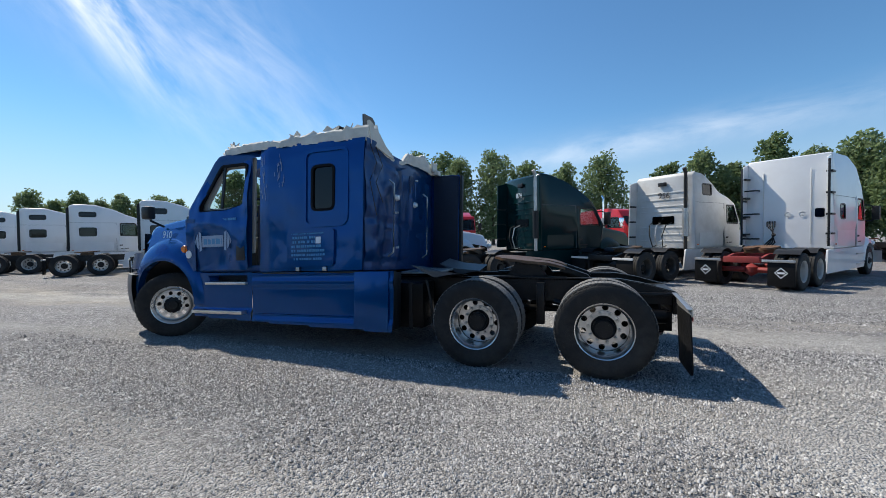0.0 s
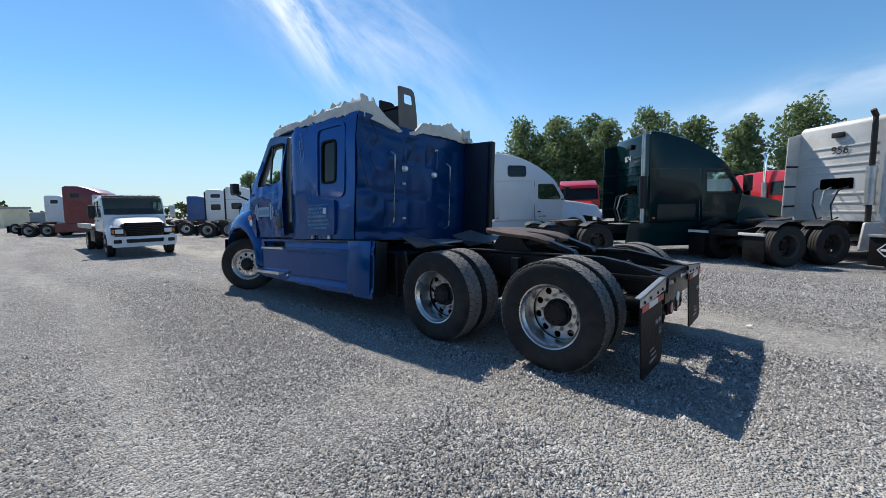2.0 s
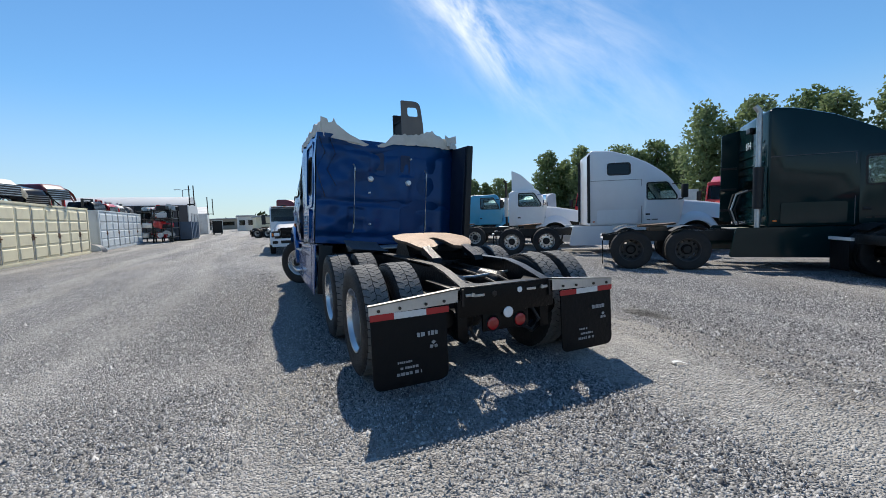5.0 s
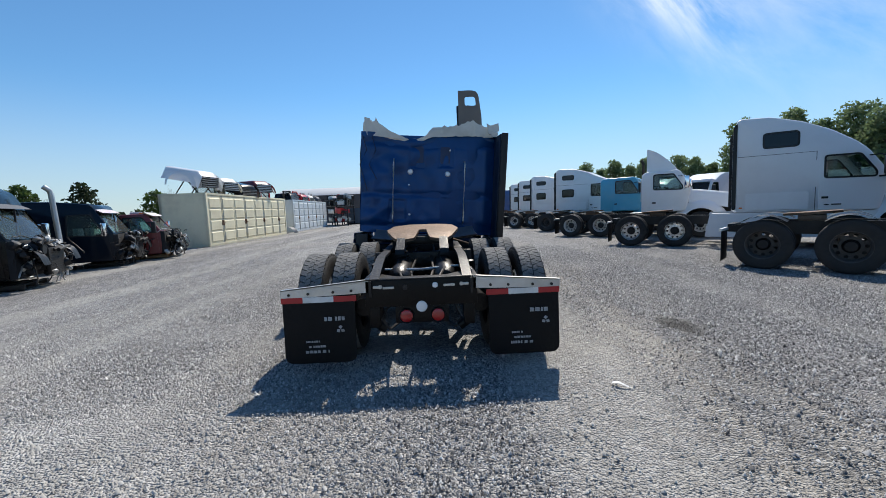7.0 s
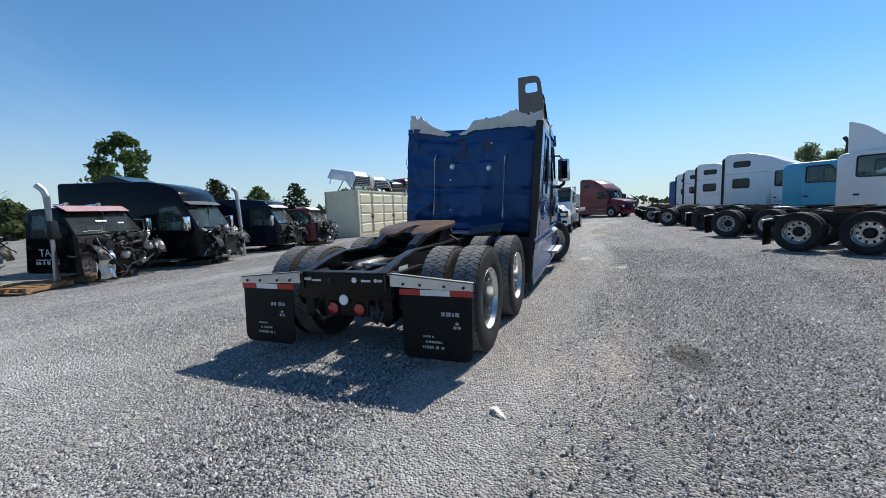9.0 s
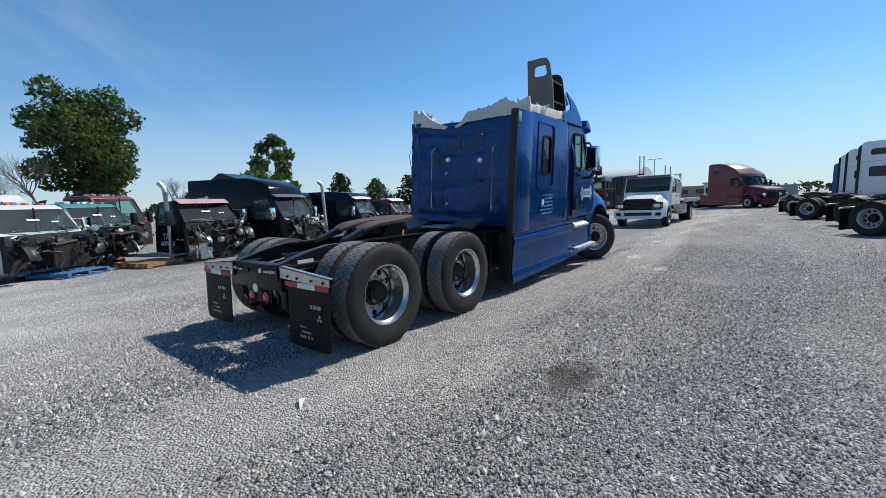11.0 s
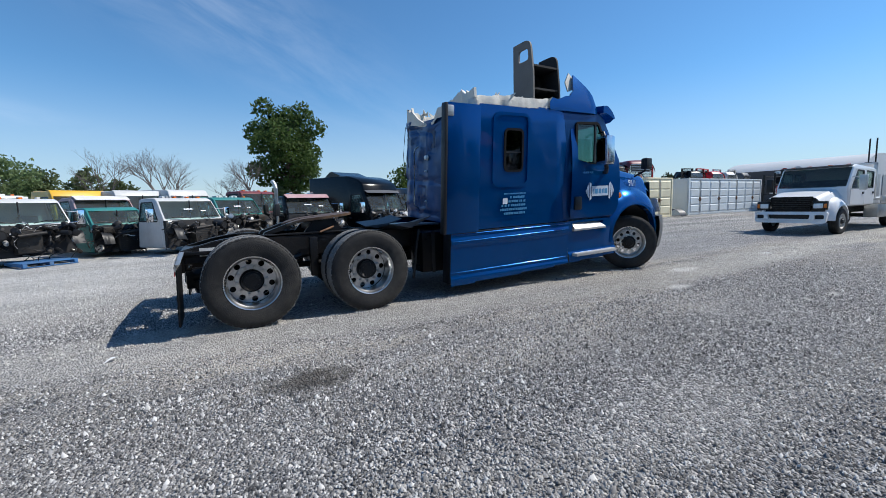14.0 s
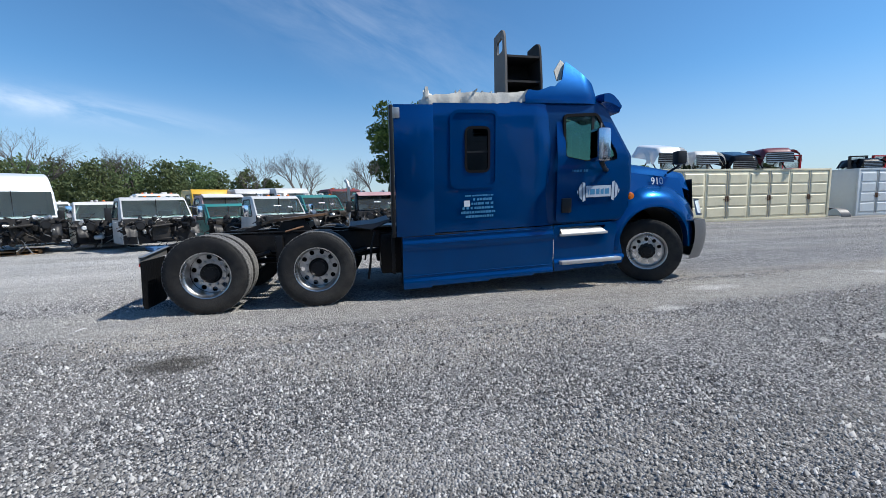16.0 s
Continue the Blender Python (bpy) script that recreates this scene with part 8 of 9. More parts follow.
def cut_cab(x, y, heading, paint, label, z0=0.18, length=1.5, roof=1.55, sleeper=0.0, roof_h=0.0, visor=None, stack=False, mess=True, width=1.05, seed=1, lamps=True, pal=None, stripes=None, sunvisor_m=None, writing=False, ajar=0):
    """A cab cut off its chassis, standing low on a pallet, its nose along +x in its own frame; the front of the cab is at x = 0."""
    rng = random.Random(seed)
    gz = ground_z(x, y)
    m = pose(x, y, gz, 0, 0, heading)
    t = thing("cut_off_cab", label, "truck cab", m, "cut-off cabs in a row")
    L = length + sleeper
    top = z0 + roof
    out = [(-L, z0, 0.03)]
    if sleeper:
        out += [(-L, top + roof_h, 0.10), (-length - 0.1, top + roof_h * 0.95, 0.2), (-0.95, top + roof_h * 0.72, 0.15), (-0.62, top + 0.10 + 0.3 * roof_h, 0.12)]
    else:
        out += [(-L, top - 0.02, 0.12), (-0.62, top, 0.12)]
    out += [(-0.46, top - 0.10, 0.05), (-0.06, z0 + 0.92, 0.05), (0.0, z0 + 0.4, 0.05), (-0.12, z0, 0.03)]
    prof = rounded(out, 0.08, 4)
    dw = rounded([(-1.28, z0 + 0.90), (-1.28, top - 0.16), (-0.68, top - 0.15), (-0.34, z0 + 0.98), (-0.34, z0 + 0.88)], 0.05)
    bm = B()
    shell(bm, prof, width, [dw], [dw], 0.06, [(z0 + 0.96, top - 0.12, -0.7, 0.1)])
    c = part("cab", bm, paint, t, "", 35)
    for s in (-1, 1):
        bm = B()
        sheet(bm, inset(dw, -0.02), [], side_fn(s, width - 0.015), 0.006)
        part("door_window", bm, GLASS_DUSTY, c, "", 0)
        bm = B()
        sheet(bm, inset(dw, -0.025), [inset(dw, 0.015)], side_fn(s, width + 0.008), 0.02)
        part("window_seal", bm, PLASTIC, c)
        bm = B()
        sheet(bm, rounded([(-1.42, z0 + 0.03), (-1.42, top - 0.08), (-0.62, top - 0.06), (-0.22, z0 + 0.95), (-0.16, z0 + 0.03)], 0.06), [inset(dw, -0.03)], side_fn(s, width + 0.014), 0.012)
        mo = IDENT
        if ajar and s < 0:
            mo = pose(-0.18, -width, 0) @ pose(0, 0, 0, 0, 0, ajar) @ pose(0.18, width, 0)
        d = part("door", bm, paint, t, "", 30, lambda c, mo=mo: mo @ c)
        bm = B()
        box(bm, -1.34, -1.20, s * (width + 0.025) - 0.012, s * (width + 0.025) + 0.012, z0 + 0.62, z0 + 0.68, 0.006)
        part("door_handle", bm, PLASTIC, d, "", 30, lambda c, mo=mo: mo @ c)
        bm = B()
        box(bm, -0.30, -0.16, s * (width + 0.25) - 0.09, s * (width + 0.25) + 0.09, z0 + 0.86, z0 + 1.30, 0.03)
        tube(bm, [(-0.24, s * (width + 0.24), z0 + 0.95), (-0.3, s * width, z0 + 0.92)], 0.016, 6)
        tube(bm, [(-0.24, s * (width + 0.24), z0 + 1.25), (-0.5, s * (width - 0.03), z0 + 1.28)], 0.016, 6)
        part("mirror", bm, PLASTIC if rng.random() < 0.6 else CHROME, t)
    bm = B()
    grid(bm, 12, 4, lambda u, v: Vector((-0.07 - 0.42 * v + 0.07 * math.cos((u - 0.5) * 2.4) - 0.03, (u - 0.5) * 2 * (width - 0.06), z0 + 0.94 + (roof - 1.06) * v)))
    ws = part("windscreen", bm, GLASS_DUSTY, t, "dusty windscreen glass", 50)
    bm = B()
    box(bm, -0.30, -0.26, -0.012, 0.012, z0 + 0.94, top - 0.10)
    part("windscreen_post", bm, PLASTIC, ws)
    if writing:
        bars(ws, [(-0.28, 0.05, z0 + 1.24, 0.045), (0.35, 0.55, z0 + 1.18, 0.04)], lambda a, b: (-0.03 - 0.42 * (b - z0 - 0.94) / (roof - 1.06) + 0.045, a, b), DECAL_W, "lettering", "white handwriting on the glass", seed=seed)
    for s in (-1, 1):
        bm = B()
        tube(bm, [(0.02, s * 0.2, z0 + 0.95), (0.0, s * 0.55, z0 + 1.02), (-0.03, s * 0.85, z0 + 1.0)], 0.012, 5)
        part("wiper", bm, PLASTIC, ws)
    bm = B()
    box(bm, -L + 0.06, -0.15, -width + 0.08, width - 0.08, z0, z0 + 0.06)
    box(bm, -0.5, -0.12, -width + 0.08, width - 0.08, z0 + 0.05, z0 + 0.88, 0.04)
    for y2 in (-0.5, 0.5):
        box(bm, -1.2, -0.75, y2 - 0.24, y2 + 0.24, z0 + 0.3, z0 + 0.52, 0.05)
        box(bm, -1.25, -1.08, y2 - 0.23, y2 + 0.23, z0 + 0.5, z0 + 1.15, 0.05)
    part("interior", bm, CABIN, t, "grey cab interior")
    # firewall and bare engine bay
    bm = B()
    box(bm, -0.10, 0.045, -width - 0.004, width + 0.004, z0 + 0.02, z0 + 0.90, 0.02)
    part("firewall", bm, DARK, t, "black firewall")
    if mess:
        engine_mess(t, rng, 0.05, rng.uniform(0.42, 0.56), width * 0.98, z0 + 0.02, z0 + 0.92)
    if lamps:
        for y2 in (-0.7, -0.25, 0.25, 0.7):
            bm = B()
            box(bm, -0.80, -0.66, y2 - 0.05, y2 + 0.05, top - 0.01, top + 0.05, 0.015)
            part("roof_lamp", bm, AMBER if rng.random() < 0.6 else WHITE_OLD, t)
        bm = B()
        cyl(bm, (-1.15, -0.5, top + 0.03), (-0.75, -0.5, top + 0.03), 0.05, 10)
        box(bm, -1.2, -1.05, 0.35, 0.6, top - 0.02, top + 0.08, 0.02)
        part("roof_horn", bm, WHITE_OLD if rng.random() < 0.5 else ALU_DULL, t)
    if visor:
        bm = B()
        grid(bm, 14, 3, lambda u, v: Vector((-0.60 + 0.27 * v + 0.05 * math.cos((u - 0.5) * 2.6), (u - 0.5) * 2 * (width - 0.06), top + 0.05 - 0.15 * v)))
        grid(bm, 14, 1, lambda u, v: Vector((-0.60 + 0.05 * math.cos((u - 0.5) * 2.6) - 0.05 * v, (u - 0.5) * 2 * (width - 0.06), top + 0.05 - 0.06 * v)))
        part("sun_visor", bm, visor, t, "", 50)
    if stack:
        bm = B()
        tube(bm, [(-0.35, -width - 0.2, 0.1), (-0.35, -width - 0.2, 2.15), (-0.38, -width - 0.22, 2.3), (-0.5, -width - 0.26, 2.42)] if stack == 1 else [(1.20, -0.6, 0.02), (1.10, -0.6, 2.40), (1.08, -0.62, 2.52), (0.98, -0.7, 2.64)], 0.07, 14)
        part("exhaust_pipe", bm, ALU_DULL, t, "dull chrome exhaust stack", 50)
    slim(t, 0.12, z0 + 0.85, top + roof_h, 0.06, -0.55, 0.0, ("engine", "radiator", "fin", "inner_guard", "lamp_pod", "air_cleaner", "header_tank", "hose", "canister", "casting", "exhaust_pipe", "mirror"))
    if pal:
        pallet(pose(x, y, gz) @ pose(0, 0, 0, 0, 0, heading) @ pose(0.35 if pal[0] is PALLET_B else -0.55, rng.uniform(-0.2, 0.2), 0), pal[0], pal[1])
    return t


WINE = mat("wine_paint", (0.17, 0.018, 0.02), 0.42, 0, 0.2, 4, 0.05, 10, (0.2, 0.12, 0.1), 0.4, 0.2)
PALLET_D = mat("dark_pallet", (0.05, 0.042, 0.035), 0.85, 0, 0.3, 12, 0.4, 40, (0.10, 0.085, 0.07), 0.5)
HD = 126
HB = 112
cut_cab(-12.9, -11.0, HB, WINE, "dark red day cab without hood", length=1.45, roof=1.62, seed=21, visor=WHITE_OLD, z0=0.2, pal=(WOOD, "weathered wooden pallet under a red cab"))
cut_cab(-10.5, -11.0, HB, NAVY, "dark sleeper cab with a white and red sun visor", length=1.5, sleeper=1.5, roof=1.74, roof_h=0.32, seed=22, visor=mat("white_visor", (0.7, 0.68, 0.68), 0.4, 0, 0.1, 5, 0, 20, (0.45, 0.08, 0.08), 0.6), z0=0.22, pal=(PALLET_D, "dark weathered pallet under a dark cab"))
cut_cab(-7.9, -12.2, HB, NAVY, "dark blue sleeper cab set back in the row", length=1.5, sleeper=1.7, roof=1.85, roof_h=0.25, seed=23, stack=2, z0=0.25, pal=(PALLET_D, "dark weathered pallet under a dark blue cab"))
bs = cut_cab(-5.95, -9.9, HB, BLACKP, "long black high-roof sleeper cab", length=1.5, sleeper=2.9, roof=1.78, roof_h=0.70, seed=24, visor=GREYPL, z0=0.28, pal=(PALLET_D, "dark weathered pallet under a long black cab"))
bm = B()
sheet(bm, [(-3.5, 2.70), (-3.0, 2.98), (-2.85, 2.98), (-2.1, 2.72)], [], lambda u, v, w: (u, 0.75 - w, v), 1.5)
part("roof_flap", bm, NAVY, bs, "raised roof flap")
tas = cut_cab(-2.8, -9.9, 104, BLACKP, "black day cab with pinkish visor and chrome stack", length=1.35, roof=1.62, seed=25, stack=1, z0=0.28, visor=mat("pink_visor", (0.52, 0.36, 0.36), 0.4, 0, 0.2, 5, 0, 20, (0.32, 0.06, 0.06), 0.6), pal=(WOOD, "weathered wooden pallet under a black cab"), writing=True)
lettering("TAS", 0.26, DECAL_W, tas, Matrix.Translation((-0.75, -1.085, 0.80)) @ pose(0, 0, 0, 90, 0, 0), "lettering", "white painted lettering")
bars(tas, [(-1.1, -0.42, 0.52, 0.08), (-1.1, -0.42, 0.62, 0.03)], lambda a, b: (a, -1.083, b), DECAL_W, "lettering", "white unreadable lettering", seed=31)
bm = B()
sheet(bm, rounded([(-0.42, 0.12), (-0.48, 0.78), (-0.16, 0.82), (-0.05, 0.5), (-0.1, 0.12)], 0.06), [], lambda u, v, w: (u + 0.55, -0.98 - w, v), 0.03)
part("chrome_panel", bm, CHROME, tas, "dented chrome side panel", 30)
bm = B()
grid(bm, 10, 12, lambda u, v: Vector((0.50 + 0.12 * noise.noise(Vector((u * 3, v * 4, 7))), -0.95 + 0.42 * u, 0.10 + 0.80 * v + 0.05 * noise.noise(Vector((u * 5, v * 2, 3))))))
part("crumpled_panel", bm, ALU, tas, "crumpled bright sheet metal panel", 40)
for y in (-0.55, 0.3):
    bm = B()
    lathe(bm, [(0.0, -0.22), (0.035, -0.2), (0.04, 0.05), (0.075, 0.16), (0.0, 0.13)], 14, pose(-0.85, y, 1.97, 0, 0, -90))
    part("air_horn", bm, CHROME, tas, "chrome air horn", 40)
cut_cab(-0.5, -11.9, HD, TEAL, "teal cab without hood behind wooden pallets", length=1.35, roof=1.62, seed=26, z0=0.3, pal=(WOOD, "orange wooden pallet under a teal cab"), writing=True)
pallet(at_ground(-1.0, -10.1, 20), WOOD, "orange wooden pallet lying on the gravel")
cut_cab(1.1, -10.3, HD, WHITE_CAB, "white cab without hood on a blue pallet", length=1.45, roof=1.66, seed=27, z0=0.22, pal=(PALLET_B, "blue pallet under a white cab"), writing=True, width=1.1, ajar=-9)
cut_cab(3.3, -11.4, HD, TEAL, "small teal cab without hood", length=1.3, roof=1.5, seed=28, z0=0.12, lamps=False, width=0.9)
cut_cab(3.0, -15.2, HD, WHITE_CAB, "white sleeper cab behind the front row", length=1.5, sleeper=1.0, roof=1.95, roof_h=0.1, seed=29, z0=0.3, mess=False)
cut_cab(3.9, -13.2, HD, mat("pink_grey_paint", (0.42, 0.30, 0.30), 0.5, 0, 0.15, 4, 0.05, 10, (0.25, 0.2, 0.18), 0.5), "faded pinkish cab with open engine bay", length=1.4, roof=1.72, seed=30, z0=0.3, visor=WHITE_OLD)
cut_cab(4.9, -15.0, HD, YELLOW, "yellow-roofed cab in the second row", length=1.5, sleeper=0.6, roof=1.95, roof_h=0.12, seed=32, z0=0.3, mess=False)
cut_cab(5.2, -9.6, HD, WHITE_CAB, "white cab without hood on a blue pallet, near the lane", length=1.45, roof=1.66, seed=33, z0=0.24, pal=(PALLET_B, "blue pallet under a white cab"), width=1.15, ajar=-14)
cut_cab(7.5, -11.0, HD, WHITE_OLD, "old white cab with sprung door", length=1.4, roof=1.6, seed=34, z0=0.2, lamps=False, ajar=-30)
cut_cab(8.4, -13.2, HD, mat("brown_red_paint", (0.12, 0.03, 0.03), 0.5, 0, 0.2, 4, 0.05, 10, (0.15, 0.1, 0.08), 0.5), "dark red cab in the back of the row", length=1.4, roof=1.6, seed=35, z0=0.25)
cut_cab(9.55, -9.6, HD, WHITE, "tall white box-roofed cab without hood", length=1.7, sleeper=1.4, roof=1.95, roof_h=0.62, seed=36, z0=0.35, lamps=False, width=1.15, pal=(WOOD, "wooden pallet under the white cab"))
cut_cab(11.5, -14.0, HD, WHITE_OLD, "old white cab far back", length=1.4, roof=1.7, seed=37, z0=0.2)
cut_cab(12.6, -11.2, HD, WHITE_OLD, "old white cab beside the tall one", length=1.4, roof=1.7, seed=38, z0=0.2)
for k, (x, y, p, l) in enumerate(((1.2, -15.8, WHITE_CAB, "white cab in the second row"), (-1.6, -14.2, WINE, "maroon cab in the second row"), (-9.0, -16.8, MAROON, "dark red cab behind the black ones"), (-13.5, -15.8, RED, "red cab in the second row"), (7.8, -16.2, WHITE, "white cab in the third row"))):
    cut_cab(x, y, HD, p, l, length=1.5, sleeper=1.2 if k in (0, 2) else 0.0, roof=1.9, roof_h=0.2, seed=50 + k, z0=0.35, mess=False)


def container(m, paint, label, end_text=True):
    """A twelve-metre container whose long side is all doors. Origin at the near lower front corner; it runs along -x, its front faces +y."""
    t = thing("shipping_container", label, "container", m, "storage containers")
    L, D, H = 12.19, 2.44, 2.90
    bm = B()
    box(bm, -L, 0, -D, -0.08, 0.12, H - 0.06)
    part("body", bm, paint, t, "", 30)
    for x in (-L + 0.08, -0.08):
        for y in (-D + 0.06, -0.06):
            bm = B()
            box(bm, x - 0.08, x + 0.08, y - 0.07, y + 0.07, 0.0, H, 0.01)
            part("corner_post", bm, paint, t)
    for z0, z1 in ((0.0, 0.16), (H - 0.12, H)):
        bm = B()
        box(bm, -L + 0.15, -0.15, -0.09, 0.0, z0, z1, 0.01)
        part("side_beam", bm, paint, t)
        bm = B()
        box(bm, -0.10, 0.0, -D + 0.12, -0.12, z0, z1, 0.01)
        part("end_beam", bm, paint, t)
    # end wall: shallow corrugation
    bm = B()
    n = 16
    for k in range(n):
        y0 = -D + 0.14 + (D - 0.28) * k / n
        y1 = y0 + (D - 0.28) / n * 0.55
        box(bm, -0.07, -0.025, y0, y1, 0.16, H - 0.12, 0.008)
    part("end_wall", bm, paint, t, "corrugated end wall", 30)
    if end_text:
        bars(t, [(-1.0, -0.4, 2.36, 0.10), (-0.85, -0.4, 2.18, 0.07)], lambda a, b: (-0.02, a, b), BLACKTXT, "lettering", "small dark container markings", seed=2)
    # doors in pairs
    first = None
    w = (L - 0.34) / 8
    for k in range(8):
        x0 = -0.17 - (k + 1) * w
        if first is None:
            bm = B()
            box(bm, 0.015, w - 0.015, -0.06, -0.025, 0.17, H - 0.13, 0.006)
            first = part("door", bm, paint, t, "four-panel container door")
            first.matrix_basis = pose(x0, 0, 0)
            for j in range(4):
                bm = B()
                z0 = 0.24 + j * (H - 0.44) / 4
                z1 = z0 + (H - 0.44) / 4 - 0.06
                a, b = 0.12, w - 0.12
                prof = [(a, z0), (a, z1), (b, z1), (b, z0)]
                outer = [bm.verts.new((p[0], -0.026, p[1])) for p in prof]
                q = inset([Vector(p) for p in prof], 0.05)
                inner = [bm.verts.new((p.x, 0.012, p.y)) for p in q]
                bm.faces.new(inner)
                for i in range(4):
                    bm.faces.new((outer[i], outer[(i + 1) % 4], inner[(i + 1) % 4], inner[i]))
                o = part("pressed_panel", bm, paint, first, "", 0)
            bm = B()
            cyl(bm, (0.07, 0.0, 0.16), (0.07, 0.0, H - 0.12), 0.017, 8)
            part("lock_bar", bm, ALU_DULL, first)
            bm = B()
            box(bm, 0.05, 0.26, -0.01, 0.03, 1.22, 1.26, 0.005)
            box(bm, 0.03, 0.11, -0.02, 0.02, 1.10, 1.40, 0.006)
            part("lock_handle", bm, RUST, first)
            kids = list(first.children)
        else:
            d = again("door", first, t, pose(x0, 0, 0) if k % 2 == 0 else pose(x0 + w, 0, 0) @ Matrix.Diagonal((-1, 1, 1, 1)), "four-panel container door")
            for o in kids:
                again(o.name.split(".")[0], o, d, IDENT)
    return t


GZ = -0.08
container(pose(-17.35, -11.75, GZ, 0, 0, 1.0), CREAM, "cream shipping container with eight side doors")
container(pose(-31.9, -12.1, GZ, 0, 0, 1.0), PALE, "pale grey shipping container with side doors", False)


# parts piled on the container roofs
def hood_on_rack(x, y, z, heading, paint, label, s=1.0, tilt=-8, marks=None, rack=0.35):
    t = thing("truck_hood", label, "truck hood", pose(x, y, z, 0, 0, heading), "hoods stacked on containers")
    bm = B()

    def f(u, v):
        c = (v - 0.5) * 2
        zz = 0.55 - 0.16 * u - 0.05 * c * c - 0.55 * max(0, abs(c) - 0.66) / 0.34 - 0.25 * smoothstep(0.86, 1, u)
        return Vector((-0.9 + 1.8 * u, c * (0.95 - 0.10 * u), zz)) * s
    grid(bm, 16, 20, f)
    for v in bm.verts:
        v.co = pose(0, 0, rack + 0.1, 0, tilt, 0) @ v.co
    h = part("hood_shell", bm, paint, t, "", 60)
    for sgn in (-1, 1):
        bm = B()
        grid(bm, 14, 4, lambda u, v, sgn=sgn: pose(0, 0, rack + 0.1, 0, tilt, 0) @ (Vector((0.1 + 0.62 * math.cos(math.pi * u) * (1 + 0.3 * v), sgn * (0.96 + 0.10 * (1 - v)), -0.35 + 0.58 * math.sin(math.pi * u) * (1 + 0.3 * v))) * s))
        part("hood_fender", bm, paint, h, "", 60)
    bm = B()
    grid(bm, 8, 4, lambda u, v: pose(0, 0, rack + 0.1, 0, tilt, 0) @ (Vector((0.92, (u - 0.5) * 1.2, -0.35 + 0.5 * v)) * s))
    part("grille", bm, ENGINE, h, "", 60)
    for k in range(5):
        bm = B()
        grid(bm, 6, 1, lambda u, v: pose(0, 0, rack + 0.1, 0, tilt, 0) @ (Vector((0.935, (u - 0.5) * 1.16, -0.32 + 0.1 * k + 0.03 * v)) * s))
        part("grille_bar", bm, ALU_DULL, h, "", 0)
    if marks:
        for k in range(3):
            bm = B()
            box(bm, -0.7 * s, -0.3 * s, 0.93 * s, 0.96 * s, rack + 0.25 + 0.09 * k, rack + 0.29 + 0.09 * k)
            part("louvre", bm, marks, h)
    for a, b in ((-0.6, -0.5), (-0.6, 0.5), (0.6, -0.5), (0.6, 0.5)):
        bm = B()
        tube(bm, [(a * s, b * s, 0), (-a * s * 0.3, b * s, rack + 0.35)], 0.03, 6)
        part("rack_leg", bm, FRAME, t)
    return t


TOP = 2.90 - 0.08
hood_on_rack(-18.4, -12.9, TOP, 82, WHITE, "white truck hood on a steel rack", 1.12, 6, NAVY, 0.72)
hood_on_rack(-20.9, -12.9, TOP, 78, WHITE_OLD, "white truck hood lying on the container", 1.05, -4, None, 0.45)
hood_on_rack(-23.6, -12.9, TOP, 70, BLACKP, "black truck hood lying on the container", 1.05, 8, None, 0.35)
hood_on_rack(-26.0, -13.0, TOP, 70, MAROON, "dark red truck hood on a rack", 1.2, -6, None, 0.55)


def cooler(x, y, z, heading, material, label):
    t = thing("radiator", label, "radiator", pose(x, y, z, 0, 0, heading), "radiators stacked on containers")
    bm = B()
    sheet(bm, [(-0.55, 0), (-0.55, 0.85), (0.55, 0.85), (0.55, 0)], [[(-0.47, 0.08), (-0.47, 0.77), (0.47, 0.77), (0.47, 0.08)]], lambda u, v, w: (w, u, v), 0.14)
    part("radiator_frame", bm, material, t, "", 30)
    for k in range(12):
        bm = B()
        box(bm, 0.02, 0.12, -0.47, 0.47, 0.10 + 0.055 * k, 0.125 + 0.055 * k)
        part("fin", bm, ENGINE, t)
    return t


rng = random.Random(77)
for k, (x, mt, l) in enumerate(((-18.9, CHROME, "chrome radiator standing on a container"), (-21.2, ALU_DULL, "silver radiator on a container"), (-26.4, ALU_DULL, "silver grille pieces on a container"), (-27.4, RED, "red radiator surround on a container"), (-33.2, ENGINE, "dark radiator on a container"), (-34.5, RED, "red radiator surround on a container"), (-36.0, RED, "red engine cover on a container"), (-37.6, ALU_DULL, "silver radiator on a container"), (-39.5, WHITE_OLD, "pale radiator on a container"))):
    cooler(x, -12.7 + rng.uniform(-0.5, 0.3), TOP, 60 + rng.uniform(-25, 40), mt, l)
for k, (x, p, l) in enumerate(((-33.8, BLACKP, "black hood on the pale container"), (-36.8, RED, "red hood on the pale container"), (-39.0, WHITE_OLD, "white hood on the pale container"), (-41.5, GREYPL, "grey hood on the pale container"))):
    hood_on_rack(x, -13.2, TOP, 70 + 7 * k, p, l, 0.9, -5 + 3 * k, None, 0.15)
# fender lying between the containers
ft = thing("loose_fender", "loose grey fender lying between the containers", "fender", at_ground(-30.2, -12.1, 85))
bm = B()
grid(bm, 16, 5, lambda u, v: Vector((0.65 * math.cos(math.pi * u) * (1 + 0.1 * v), -0.3 + 0.6 * v, 0.55 * math.sin(math.pi * u))))
part("fender_skin", bm, GREYPL, ft, "", 60)

